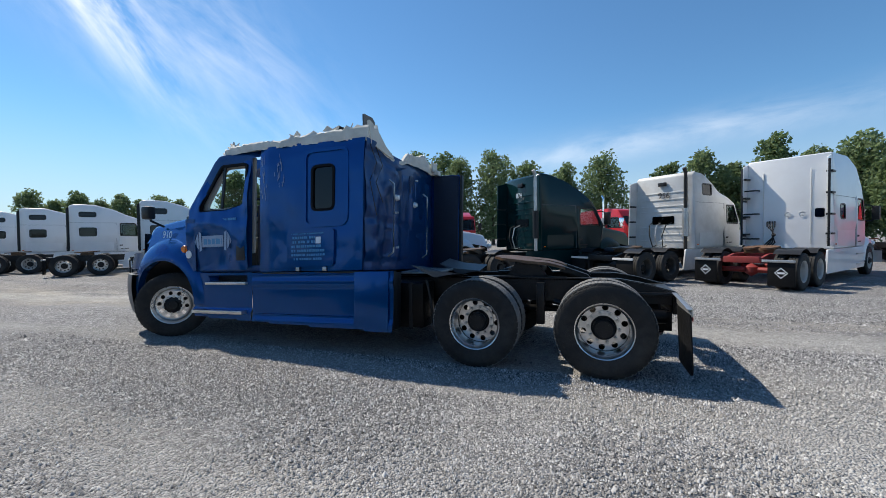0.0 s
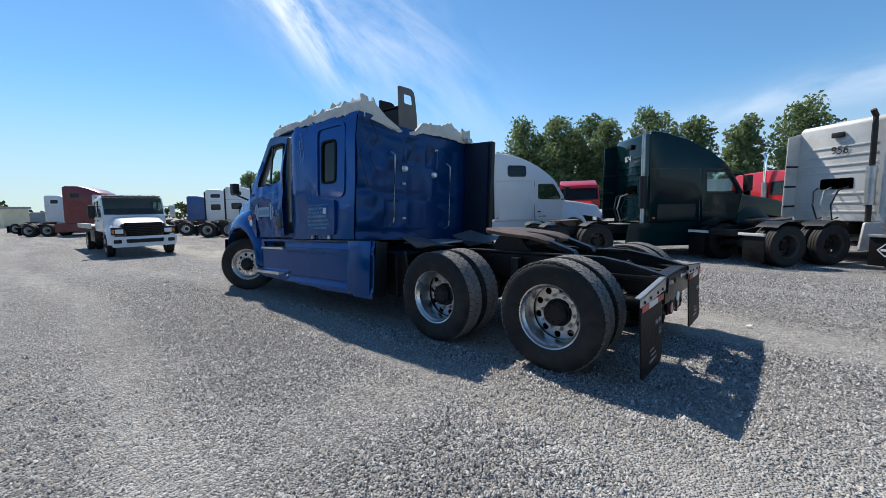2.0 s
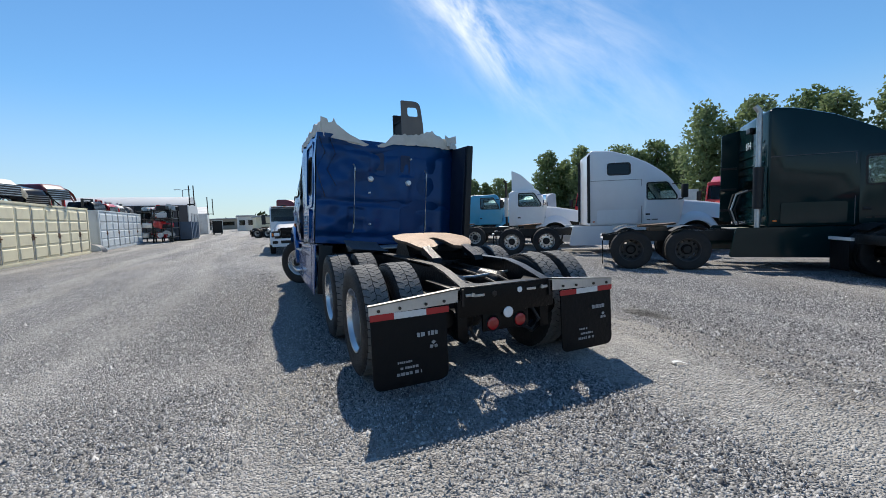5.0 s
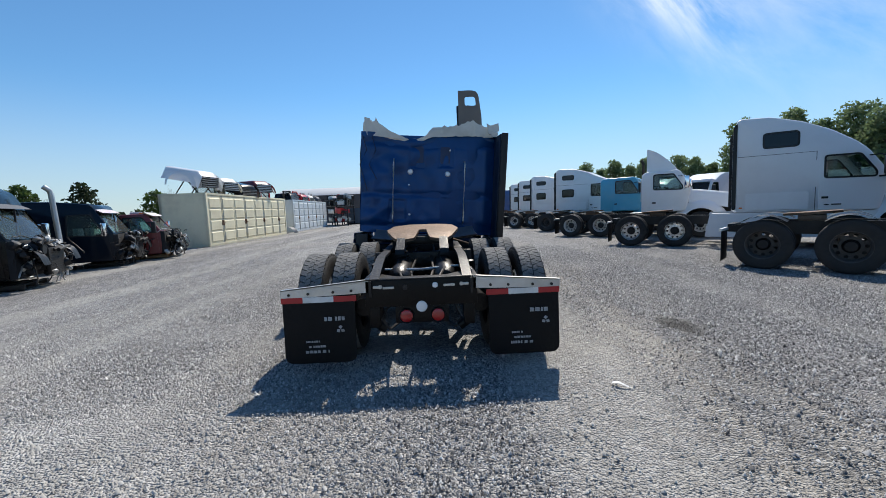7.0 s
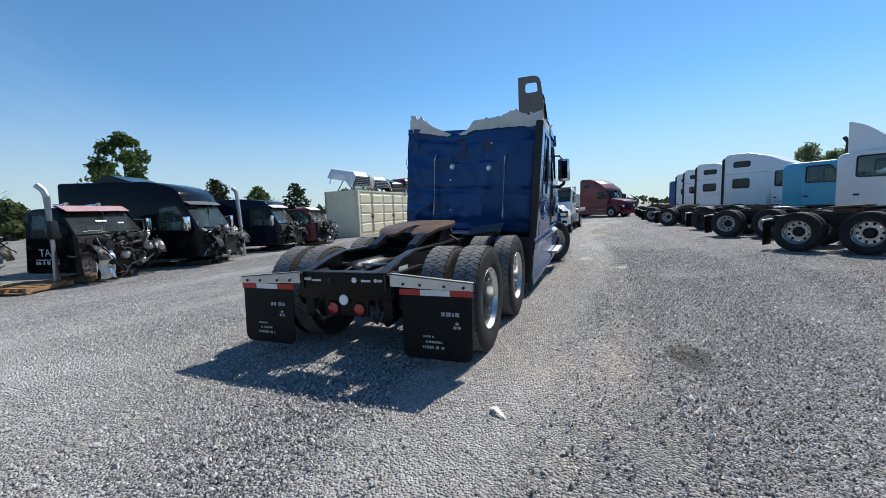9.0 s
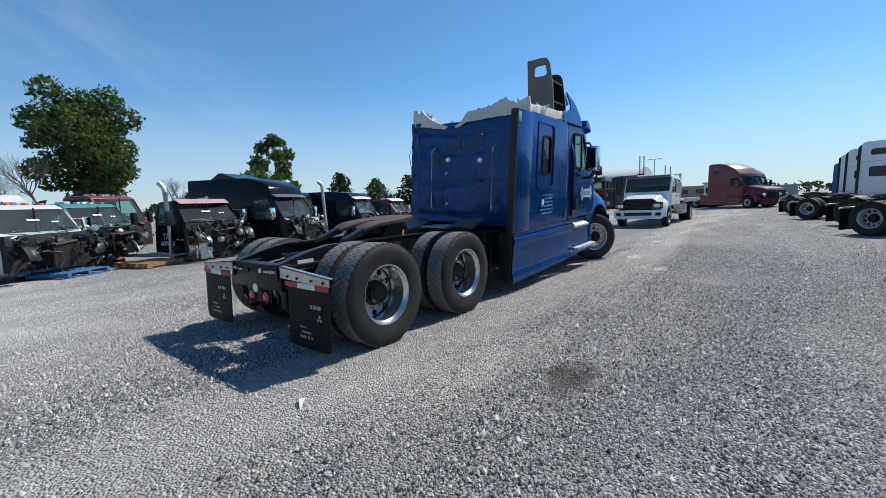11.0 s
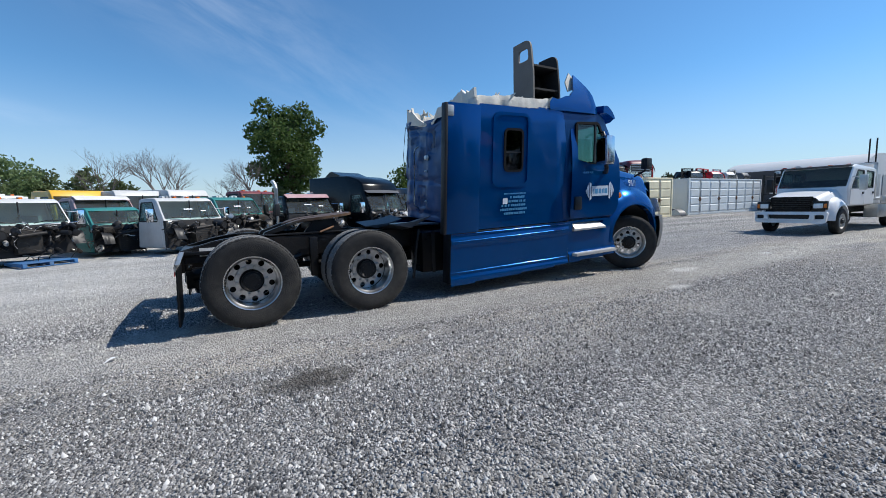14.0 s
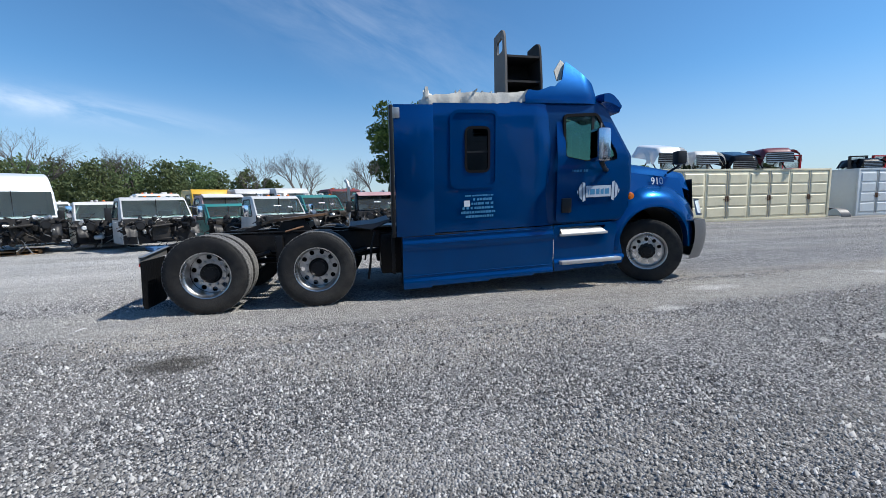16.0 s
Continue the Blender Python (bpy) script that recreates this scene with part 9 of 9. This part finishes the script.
# ---- far end of the yard ----
def hall():
    t = thing("storage_hall", "long pale storage hall with a rounded roof, far off", "hall", pose(-66, -11.2, -0.08, 0, 0, 2))
    W, H, L = 15.0, 6.3, 15.0
    bm = B()
    prof = [(0, 0)] + [(-W / 2 + W / 2 * math.cos(a), 3.6 + (H - 3.6) * math.sin(a)) for a in [math.pi * k / 18 for k in range(19)]] + [(-W, 0)]
    sheet(bm, prof, [], lambda u, v, w: (u, -w, v), L)
    part("wall", bm, mat("pale_cladding", (0.50, 0.52, 0.54), 0.6, 0, 0.08, 0.4, 0.05, 10, (0.36, 0.37, 0.38), 0.5), t, "", 25)
    bm = B()
    box(bm, 0.02, 0.10, -L + 0.1, -0.1, 0.02, 4.7, 0.02)
    part("side_cladding", bm, mat("brown_cladding", (0.085, 0.070, 0.068), 0.7, 0, 0.15, 0.6, 0.1, 10, (0.14, 0.12, 0.11), 0.5), t, "dark brown side wall", 30)
    for y, z0, z1 in ((-2.6, 2.6, 4.5), (-4.8, 2.8, 4.2), (-5.9, 1.8, 4.6)):
        bm = B()
        box(bm, 0.08, 0.9, y - 0.4, y + 0.4, z0, z1, 0.05)
        part("duct", bm, FRAME, t, "dark duct on the side wall", 30)
    for k in range(3):
        bm = B()
        sheet(bm, [(-3 - 4.6 * k, 0.02), (-3 - 4.6 * k, 3.6), (-6.4 - 4.6 * k, 3.6), (-6.4 - 4.6 * k, 0.02)], [], lambda u, v, w: (u, 0.03 + w, v), 0.05)
        part("roller_door", bm, SHEET, t)
    bm = B()
    for y in (0.22, 0.80):
        cyl(bm, (-0.3, y, 4.6), (-0.3, y, 7.6), 0.075, 10)
    cyl(bm, (-0.3, 0.22, 4.8), (-0.3, 0.80, 4.8), 0.11, 8)
    cyl(bm, (-0.3, 0.5, 4.8), (-0.3, -0.1, 4.8), 0.11, 8)
    part("vent_pipe", bm, FRAME, t, "dark forked vent pipes")
    return t


hall()
t = thing("storage_hall", "low white hall beyond the first", "hall", pose(-84, -10.6, -0.08, 0, 0, 4))
bm = B()
sheet(bm, [(0, 0), (0, 3.9), (-6, 5.4), (-12, 3.9), (-12, 0)], [], lambda u, v, w: (u, -w, v), 22)
part("wall", bm, WHITE_OLD, t, "", 25)
for y, z1 in ((0.15, 7.0), (1.0, 6.7)):
    bm = B()
    cyl(bm, (-0.4, y, 3.6), (-0.4, y, z1), 0.085, 10)
    cyl(bm, (-0.4, y, 3.8), (-0.4, -0.1, 3.8), 0.07, 8)
    part("vent_pipe", bm, FRAME, t)


def block(x, y, w, d, h, mt, label, heading=0, windows=0, name="building", category="building"):
    t = thing(name, label, category, pose(x, y, -0.08, 0, 0, heading))
    bm = B()
    box(bm, -w / 2, w / 2, -d / 2, d / 2, 0, h)
    part("wall", bm, mt, t, "", 30)
    bm = B()
    box(bm, -w / 2 - 0.3, w / 2 + 0.3, -d / 2 - 0.3, d / 2 + 0.3, h, h + 0.35, 0.05)
    part("roof", bm, SHEET, t, "", 30)
    for k in range(windows):
        bm = B()
        y0 = -d / 2 + d * (k + 0.5) / windows
        box(bm, w / 2, w / 2 + 0.06, y0 - d / windows * 0.28, y0 + d / windows * 0.28, h * 0.45, h * 0.72)
        part("window", bm, GLASS_DARK, t)
        bm = B()
        box(bm, w / 2, w / 2 + 0.04, y0 - d / windows * 0.32, y0 + d / windows * 0.32, h * 0.40, h * 0.76)
        part("window_frame", bm, FRAME, t)
    return t


block(-150, 4, 14, 15, 2.6, SHEET, "low grey industrial building at the end of the lane", 3, 0)
block(-170, -22, 16, 26, 3.8, mat("tan_cladding", (0.32, 0.27, 0.21), 0.7, 0, 0.1, 0.4), "low tan building far off", 3, 4)


def skip(x, y, heading, mt, label):
    t = thing("dumpster", label, "dumpster", at_ground(x, y, heading))
    bm = B()
    sheet(bm, [(-3.0, 0.15), (-3.2, 2.1), (3.2, 2.1), (3.0, 0.15)], [], lambda u, v, w: (u, -w, v), 2.3)
    part("body", bm, mt, t, "", 30)
    for x2 in (-2.4, -1.2, 0.0, 1.2, 2.4):
        bm = B()
        box(bm, x2 - 0.06, x2 + 0.06, 0.0, 0.08, 0.2, 2.05, 0.01)
        part("rib", bm, mt, t)
    bm = B()
    box(bm, -3.1, 3.1, -2.2, -0.1, 0.0, 0.15)
    part("skid", bm, FRAME, t)
    return t


skip(-52.4, -8.8, 0, mat("slate_blue_paint", (0.08, 0.13, 0.20), 0.6, 0, 0.15, 2, 0.1, 10, (0.15, 0.13, 0.12), 0.4), "slate blue steel dumpster")


def scrap_rack(x, y, label, seed):
    t = thing("scrap_rack", label, "rack", at_ground(x, y, 0), "racks of spare parts")
    rng = random.Random(seed)
    for px in (-2, 2):
        for py in (-0.8, 0.8):
            bm = B()
            box(bm, px - 0.06, px + 0.06, py - 0.06, py + 0.06, 0, 3.4)
            part("post", bm, FRAME, t)
    for z in (0.5, 1.5, 2.5, 3.3):
        bm = B()
        box(bm, -2.05, 2.05, -0.85, 0.85, z - 0.05, z, 0.01)
        part("shelf", bm, FRAME, t)
        for k in range(9):
            bm = B()
            a, b, c = rng.uniform(0.15, 0.5), rng.uniform(0.2, 0.5), rng.uniform(0.12, 0.36)
            p = (rng.uniform(-1.7, 1.7), rng.uniform(-0.4, 0.5), z + c)
            if rng.random() < 0.5:
                box(bm, -a, a, -b, b, -c, c, 0.03, pose(*p, 0, rng.uniform(-12, 12), rng.uniform(0, 90)))
            else:
                cyl(bm, Vector(p) - Vector((a, b * 0.3, 0)), Vector(p) + Vector((a, b * 0.3, 0)), c, 14)
            part("spare_part", bm, rng.choice((ALU_DULL, ALU_DULL, WHITE_OLD, CHROME, ENGINE, PLASTIC, RED)), t, "", 40)
    return t


for k, x in enumerate((-45.6, -48.2)):
    scrap_rack(x - 1.0, -10.7 - 1.9 * k, "steel rack loaded with silver and dark spare parts", 60 + k)


def open_box(x, y, heading):
    """An old box body on the ground, its open end showing a dark inside."""
    t = thing("cargo_box", "old pale cargo box with an open dark end", "cargo box", at_ground(x, y, heading))
    for name, b in (("side_panel", (-4, 0, -0.85, -0.77)), ("side_panel", (-4, 0, 0.77, 0.85))):
        bm = B()
        box(bm, *b, 0.25, 2.45, 0.01)
        part(name, bm, WHITE_OLD, t)
    for name, z0, z1 in (("roof", 2.37, 2.45), ("floor", 0.25, 0.33)):
        bm = B()
        box(bm, -4, 0, -0.77, 0.77, z0, z1, 0.01)
        part(name, bm, WHITE_OLD if name == "roof" else FRAME, t)
    # black sheet added inside, stands in for the shade of the open box
    bm = B()
    box(bm, -1.2, -1.1, -0.77, 0.77, 0.33, 2.37)
    part("bulkhead", bm, PLASTIC, t)
    for y2 in (-0.6, 0.6):
        bm = B()
        box(bm, -4, -0.1, y2 - 0.1, y2 + 0.1, 0.0, 0.25, 0.01)
        part("skid", bm, FRAME, t)


open_box(-76.0, -8.4, 4)
block(-116, -4.9, 12, 4.0, 3.6, WHITE_OLD, "small white yard office with dark windows far off", 3, 2, "yard_office", "cabin")
block(-101, -1.2, 12, 3.0, 3.1, CREAM, "pale cream storage container far down the lane", 4, 0, "storage_container", "container")


def pole(x, y, h):
    t = thing("light_pole", "tall grey light pole with two lamps", "light pole", pose(x, y, -0.08))
    bm = B()
    cyl(bm, (0, 0, 0), (0, 0, h), 0.16, 10, 0.09)
    part("mast", bm, SHEET, t)
    for s in (-1, 1):
        bm = B()
        tube(bm, [(0, 0, h - 0.1), (0, s * 0.8, h + 0.1), (0, s * 1.2, h + 0.05)], 0.06, 6)
        part("arm", bm, SHEET, t)
        bm = B()
        box(bm, -0.2, 0.2, s * 1.5 - 0.4, s * 1.5 + 0.4, h - 0.06, h + 0.12, 0.04)
        part("lamp_head", bm, SHEET, t)


pole(-125, -20, 11.5)


def long_trailer(x, y, heading, mt, label, l=14.0):
    t = thing("box_trailer", label, "trailer", at_ground(x, y, heading), "parked trailers")
    bm = B()
    box(bm, -l / 2, l / 2, -1.28, 1.28, 1.15, 3.95, 0.04)
    part("box_body", bm, mt, t, "", 30)
    n = int(l / 0.6)
    for k in range(n):
        bm = B()
        box(bm, -l / 2 + 0.3 + k * 0.6, -l / 2 + 0.36 + k * 0.6, 1.28, 1.30, 1.2, 3.9)
        part("rib", bm, mt, t)
    for x2 in (-l / 2 + 1.2, -l / 2 + 2.5):
        for s in (-1, 1):
            wheel(t, x2, s * 1.0, TYRE_R, "outer", "white")
    bm = B()
    for s in (-1, 1):
        box(bm, l / 2 - 3.0, l / 2 - 2.85, s * 0.8 - 0.06, s * 0.8 + 0.06, 0.0, 1.15)
        box(bm, -l / 2 + 0.5, -l / 2 + 3.2, s * 0.5 - 0.06, s * 0.5 + 0.06, 0.6, 1.15)
    part("landing_leg", bm, FRAME, t)
    return t


long_trailer(49.0, -76.0, -8, WHITE, "long white ribbed box trailer behind the cabs", 15)
t2 = long_trailer(-2.0, 42.0, 180, WHITE, "white box trailer with dark lettering behind the second row", 15)
lettering("STE", 0.9, BLACKTXT, t2, Matrix.Translation((6.0, 1.31, 2.9)) @ pose(0, 0, 0, 90, 0, 180), "lettering", "dark painted letters")
long_trailer(-34.0, 44.0, 176, WHITE_OLD, "white box trailer behind the second row", 15)

# litter and pale marks on the gravel
lt = thing("paper_scrap", "white scrap of paper lying on the gravel", "litter", pose(1.43, 1.57, 0.012, 0, 0, 52))
bm = B()
grid(bm, 6, 2, lambda u, v: Vector(((u - 0.5) * 0.16, (v - 0.5) * (0.055 - 0.05 * u), 0.012 * math.sin(u * 5) + 0.006)))
part("sheet", bm, REFL_WHITE, lt, "", 60)
# ---- trees ----
def leaf_mesh(name, pts, size, rng, material):
    n = len(pts)
    pts = np.array(pts)
    a = rng.normal(size=(n, 3))
    a /= np.linalg.norm(a, axis=1)[:, None]
    b = rng.normal(size=(n, 3))
    b -= (a * b).sum(1)[:, None] * a
    b /= np.linalg.norm(b, axis=1)[:, None]
    s = size * rng.uniform(0.55, 1.35, n)[:, None]
    c = np.cross(a, b)
    v = np.stack([pts - a * s, pts + b * s * 0.55 + c * s * 0.18, pts + a * s, pts - b * s * 0.55 + c * s * 0.12], 1).reshape(-1, 3)
    f = np.arange(4 * n).reshape(-1, 4)
    me = bpy.data.meshes.new(name)
    me.from_pydata(v.tolist(), [], f.tolist())
    me.materials.append(material)
    return me


def leafy_tree(x, y, h, w, seed, material, label, trunk=0.25, low=0.15, leaves=3600, size=0.34, lobes=16, lump=(0.20, 0.32), belly=0.16):
    """Tapered trunk, limbs, and a crown of leaf clumps gathered in uneven lobes."""
    rng = np.random.default_rng(seed)
    t = thing("tree", label, "tree", pose(x, y, -0.1, 0, 0, float(rng.uniform(0, 360))), "trees round the yard")
    bm = B()
    tube(bm, [(0, 0, 0), (0.1, 0.05, h * 0.25), (-0.05, 0.1, h * 0.5), (0.05, 0, h * 0.82)], trunk * h / 12, 10, 0.04)
    part("trunk", bm, BARK, t, "", 50)
    pts, lobe = [], []
    for k in range(lobes):
        f = (k + 0.5) / lobes
        z = h * (low + (0.93 - low) * f)
        env = math.sin(math.pi * min(1, belly + 0.80 * f)) ** 0.6
        a = k * 2.4 + rng.uniform(-0.5, 0.5)
        r = w * 0.5 * env * rng.uniform(0.25, 0.78 if lump[0] > 0.15 else 0.92)
        lobe.append((r * math.cos(a), r * math.sin(a), z + rng.uniform(-0.03, 0.03) * h, w * rng.uniform(*lump) * (0.55 + 0.45 * env)))
    lobe.append((0, 0, h * 0.9, w * 0.13))
    for cx, cy, cz, r in lobe:
        bm = B()
        q0 = Vector((0, 0, max(h * 0.15, cz - r * 1.6)))
        tube(bm, [q0, q0.lerp(Vector((cx, cy, cz)), 0.55) + Vector((0, 0, 0.2)), (cx, cy, cz)], 0.10 * h / 12, 5, 0.03)
        part("limb", bm, BARK, t, "", 50)
        n = int(leaves * r * r / sum(l[3] ** 2 for l in lobe))
        d = rng.normal(size=(n, 3))
        d /= np.linalg.norm(d, axis=1)[:, None]
        rad = r * rng.uniform(0.45, 1.12, n) ** 0.6
        wob = 1 + 0.28 * np.sin(d[:, 0] * 7 + cx) * np.sin(d[:, 1] * 6 + cy) + 0.15 * np.sin(d[:, 2] * 9)
        p = np.array([cx, cy, cz]) + d * (rad * wob)[:, None] * np.array([1, 1, 0.85])
        pts += p.tolist()
    o = new("crown", leaf_mesh("crown", pts, size, rng, material))
    o.parent = t
    o["label"] = "dense uneven crown of leaves"
    return t


def bare_tree(x, y, h, seed, label):
    rng = random.Random(seed)
    t = thing("bare_tree", label, "tree", pose(x, y, -0.1, 0, 0, rng.uniform(0, 360)), "bare trees")
    bm = B()

    def grow(p, d, l, r, depth):
        q = p + d * l
        mid = p.lerp(q, 0.5) + Vector((rng.uniform(-1, 1), rng.uniform(-1, 1), 0)) * l * 0.06
        tube(bm, [p, mid, q], r, 5 if depth < 3 else 4, r * 0.62)
        if depth >= 6:
            return
        for _ in range(3 if depth < 4 else 2):
            nd = (d + Vector((rng.uniform(-1, 1), rng.uniform(-1, 1), rng.uniform(-0.15, 0.5))) * 0.78).normalized()
            grow(p.lerp(q, rng.uniform(0.55, 1.0)), nd, l * rng.uniform(0.66, 0.86), r * 0.56, depth + 1)
    grow(Vector((0, 0, 0)), Vector((0, 0, 1)), h * 0.26, h * 0.016, 0)
    part("trunk", bm, BARE, t, "leafless grey branches", 50)
    return t


def ring(b, d):
    return d * math.cos(radians(b)), d * math.sin(radians(b))


seed = 100
for b0, b1, step, d, h, lab in ((140, 122, 2.3, 84, 16.0, "poplar with dull green leaves"), (120.5, 107, 2.3, 70, 17.5, "tall poplar with dull green leaves"), (104, 88, 5.2, 66, 16.5, "poplar with gaps in its crown"), (80, 56, 3.6, 64, 14.5, "tall poplar behind the lorries"), (158, 142, 1.8, 128, 13.5, "far tree in the line at the yard's edge")):
    b = b0
    while b > b1:
        seed += 1
        k = (seed * 37) % 100 / 100
        x, y = ring(b, d + 8 * k)
        hh = h * (0.84 + 0.26 * ((seed * 53) % 100) / 100)
        leafy_tree(x, y, hh, hh * (0.46 + 0.14 * k), seed, (LEAF, LEAF, LEAF_MID)[seed % 3], lab, leaves=6000, size=0.31, low=0.08, lobes=22, lump=(0.17, 0.27))
        b -= step
leafy_tree(-10.6, -64, 17.9, 13.2, 7, LEAF_BRIGHT, "large round maple in full leaf behind the cabs", leaves=17000, size=0.27, low=0.22, lobes=52, lump=(0.07, 0.16), belly=0.05)
leafy_tree(-49.0, -87, 20.0, 12.0, 8, LEAF_BRIGHT, "bright green tree behind the black cabs", leaves=6500, size=0.36, low=0.2, lobes=15, lump=(0.10, 0.19), belly=0.08)
leafy_tree(-23.0, -46, 7.0, 5.0, 9, LEAF_BRIGHT, "small bright green tree", leaves=1400, size=0.28)
for k, (b, d, h) in enumerate(((232, 66, 7.5), (227, 70, 6.5), (222, 70, 7.0), (215, 80, 6.5), (208, 90, 6.0))):
    x, y = ring(b, d)
    leafy_tree(x, y, h, h * 0.7, 120 + k, (LEAF_DARK, LEAF_BRIGHT)[k % 2], "small tree behind the containers", leaves=1500, size=0.28, lobes=9)
b = 308
k = 0
while b > 286:
    x, y = ring(b, 60 + (k % 3) * 4)
    leafy_tree(x, y, 7.0 + 1.8 * ((k * 7) % 5) / 5, 7.0, 140 + k, LEAF_MID if k % 3 == 1 else LEAF_BUSH, "dense bushy tree behind the cabs", leaves=4200, size=0.22, low=0.05, lobes=12)
    b -= 2.6
    k += 1
for k, (b, d, h) in enumerate(((283.5, 60, 6.8), (280.5, 62, 5.8), (262, 62, 4.6), (251, 60, 4.2))):
    x, y = ring(b, d)
    leafy_tree(x, y, h, h * 0.8, 180 + k, LEAF_BUSH, "dark green tree behind the cabs", leaves=1500, size=0.3, low=0.06, lobes=9)
for k, (b, d, h) in enumerate(((305, 62, 12.5), (299.5, 62, 11), (296, 64, 10.5), (281.8, 58, 9.6), (276.5, 58, 11.0), (274.8, 60, 9.5), (268.5, 64, 8.0), (265.5, 58, 10.0), (253, 70, 8.0), (240, 75, 7.0), (225, 70, 6.5), (214, 78, 7.0))):
    x, y = ring(b, d)
    bare_tree(x, y, h * 1.2, 200 + k, "leafless tree against the sky")
# far woods that close the horizon
rng = np.random.default_rng(3)
pts = []
for k in range(11000):
    b = rng.uniform(0, 360)
    if 196 > b > 166:
        d, hmax = rng.uniform(230, 330), 8
    else:
        d, hmax = rng.uniform(150, 230), 7
    x, y = ring(b, d)
    pts.append((x, y, rng.uniform(0, 1) ** 0.8 * hmax * (0.6 + 0.4 * math.sin(b * 0.9) * math.sin(b * 0.37 + 1))))
tagged(new("far_woods", leaf_mesh("far_woods", pts, 1.5, rng, LEAF_DARK)), "low belt of far woods along the horizon", "woods", kind="stuff")
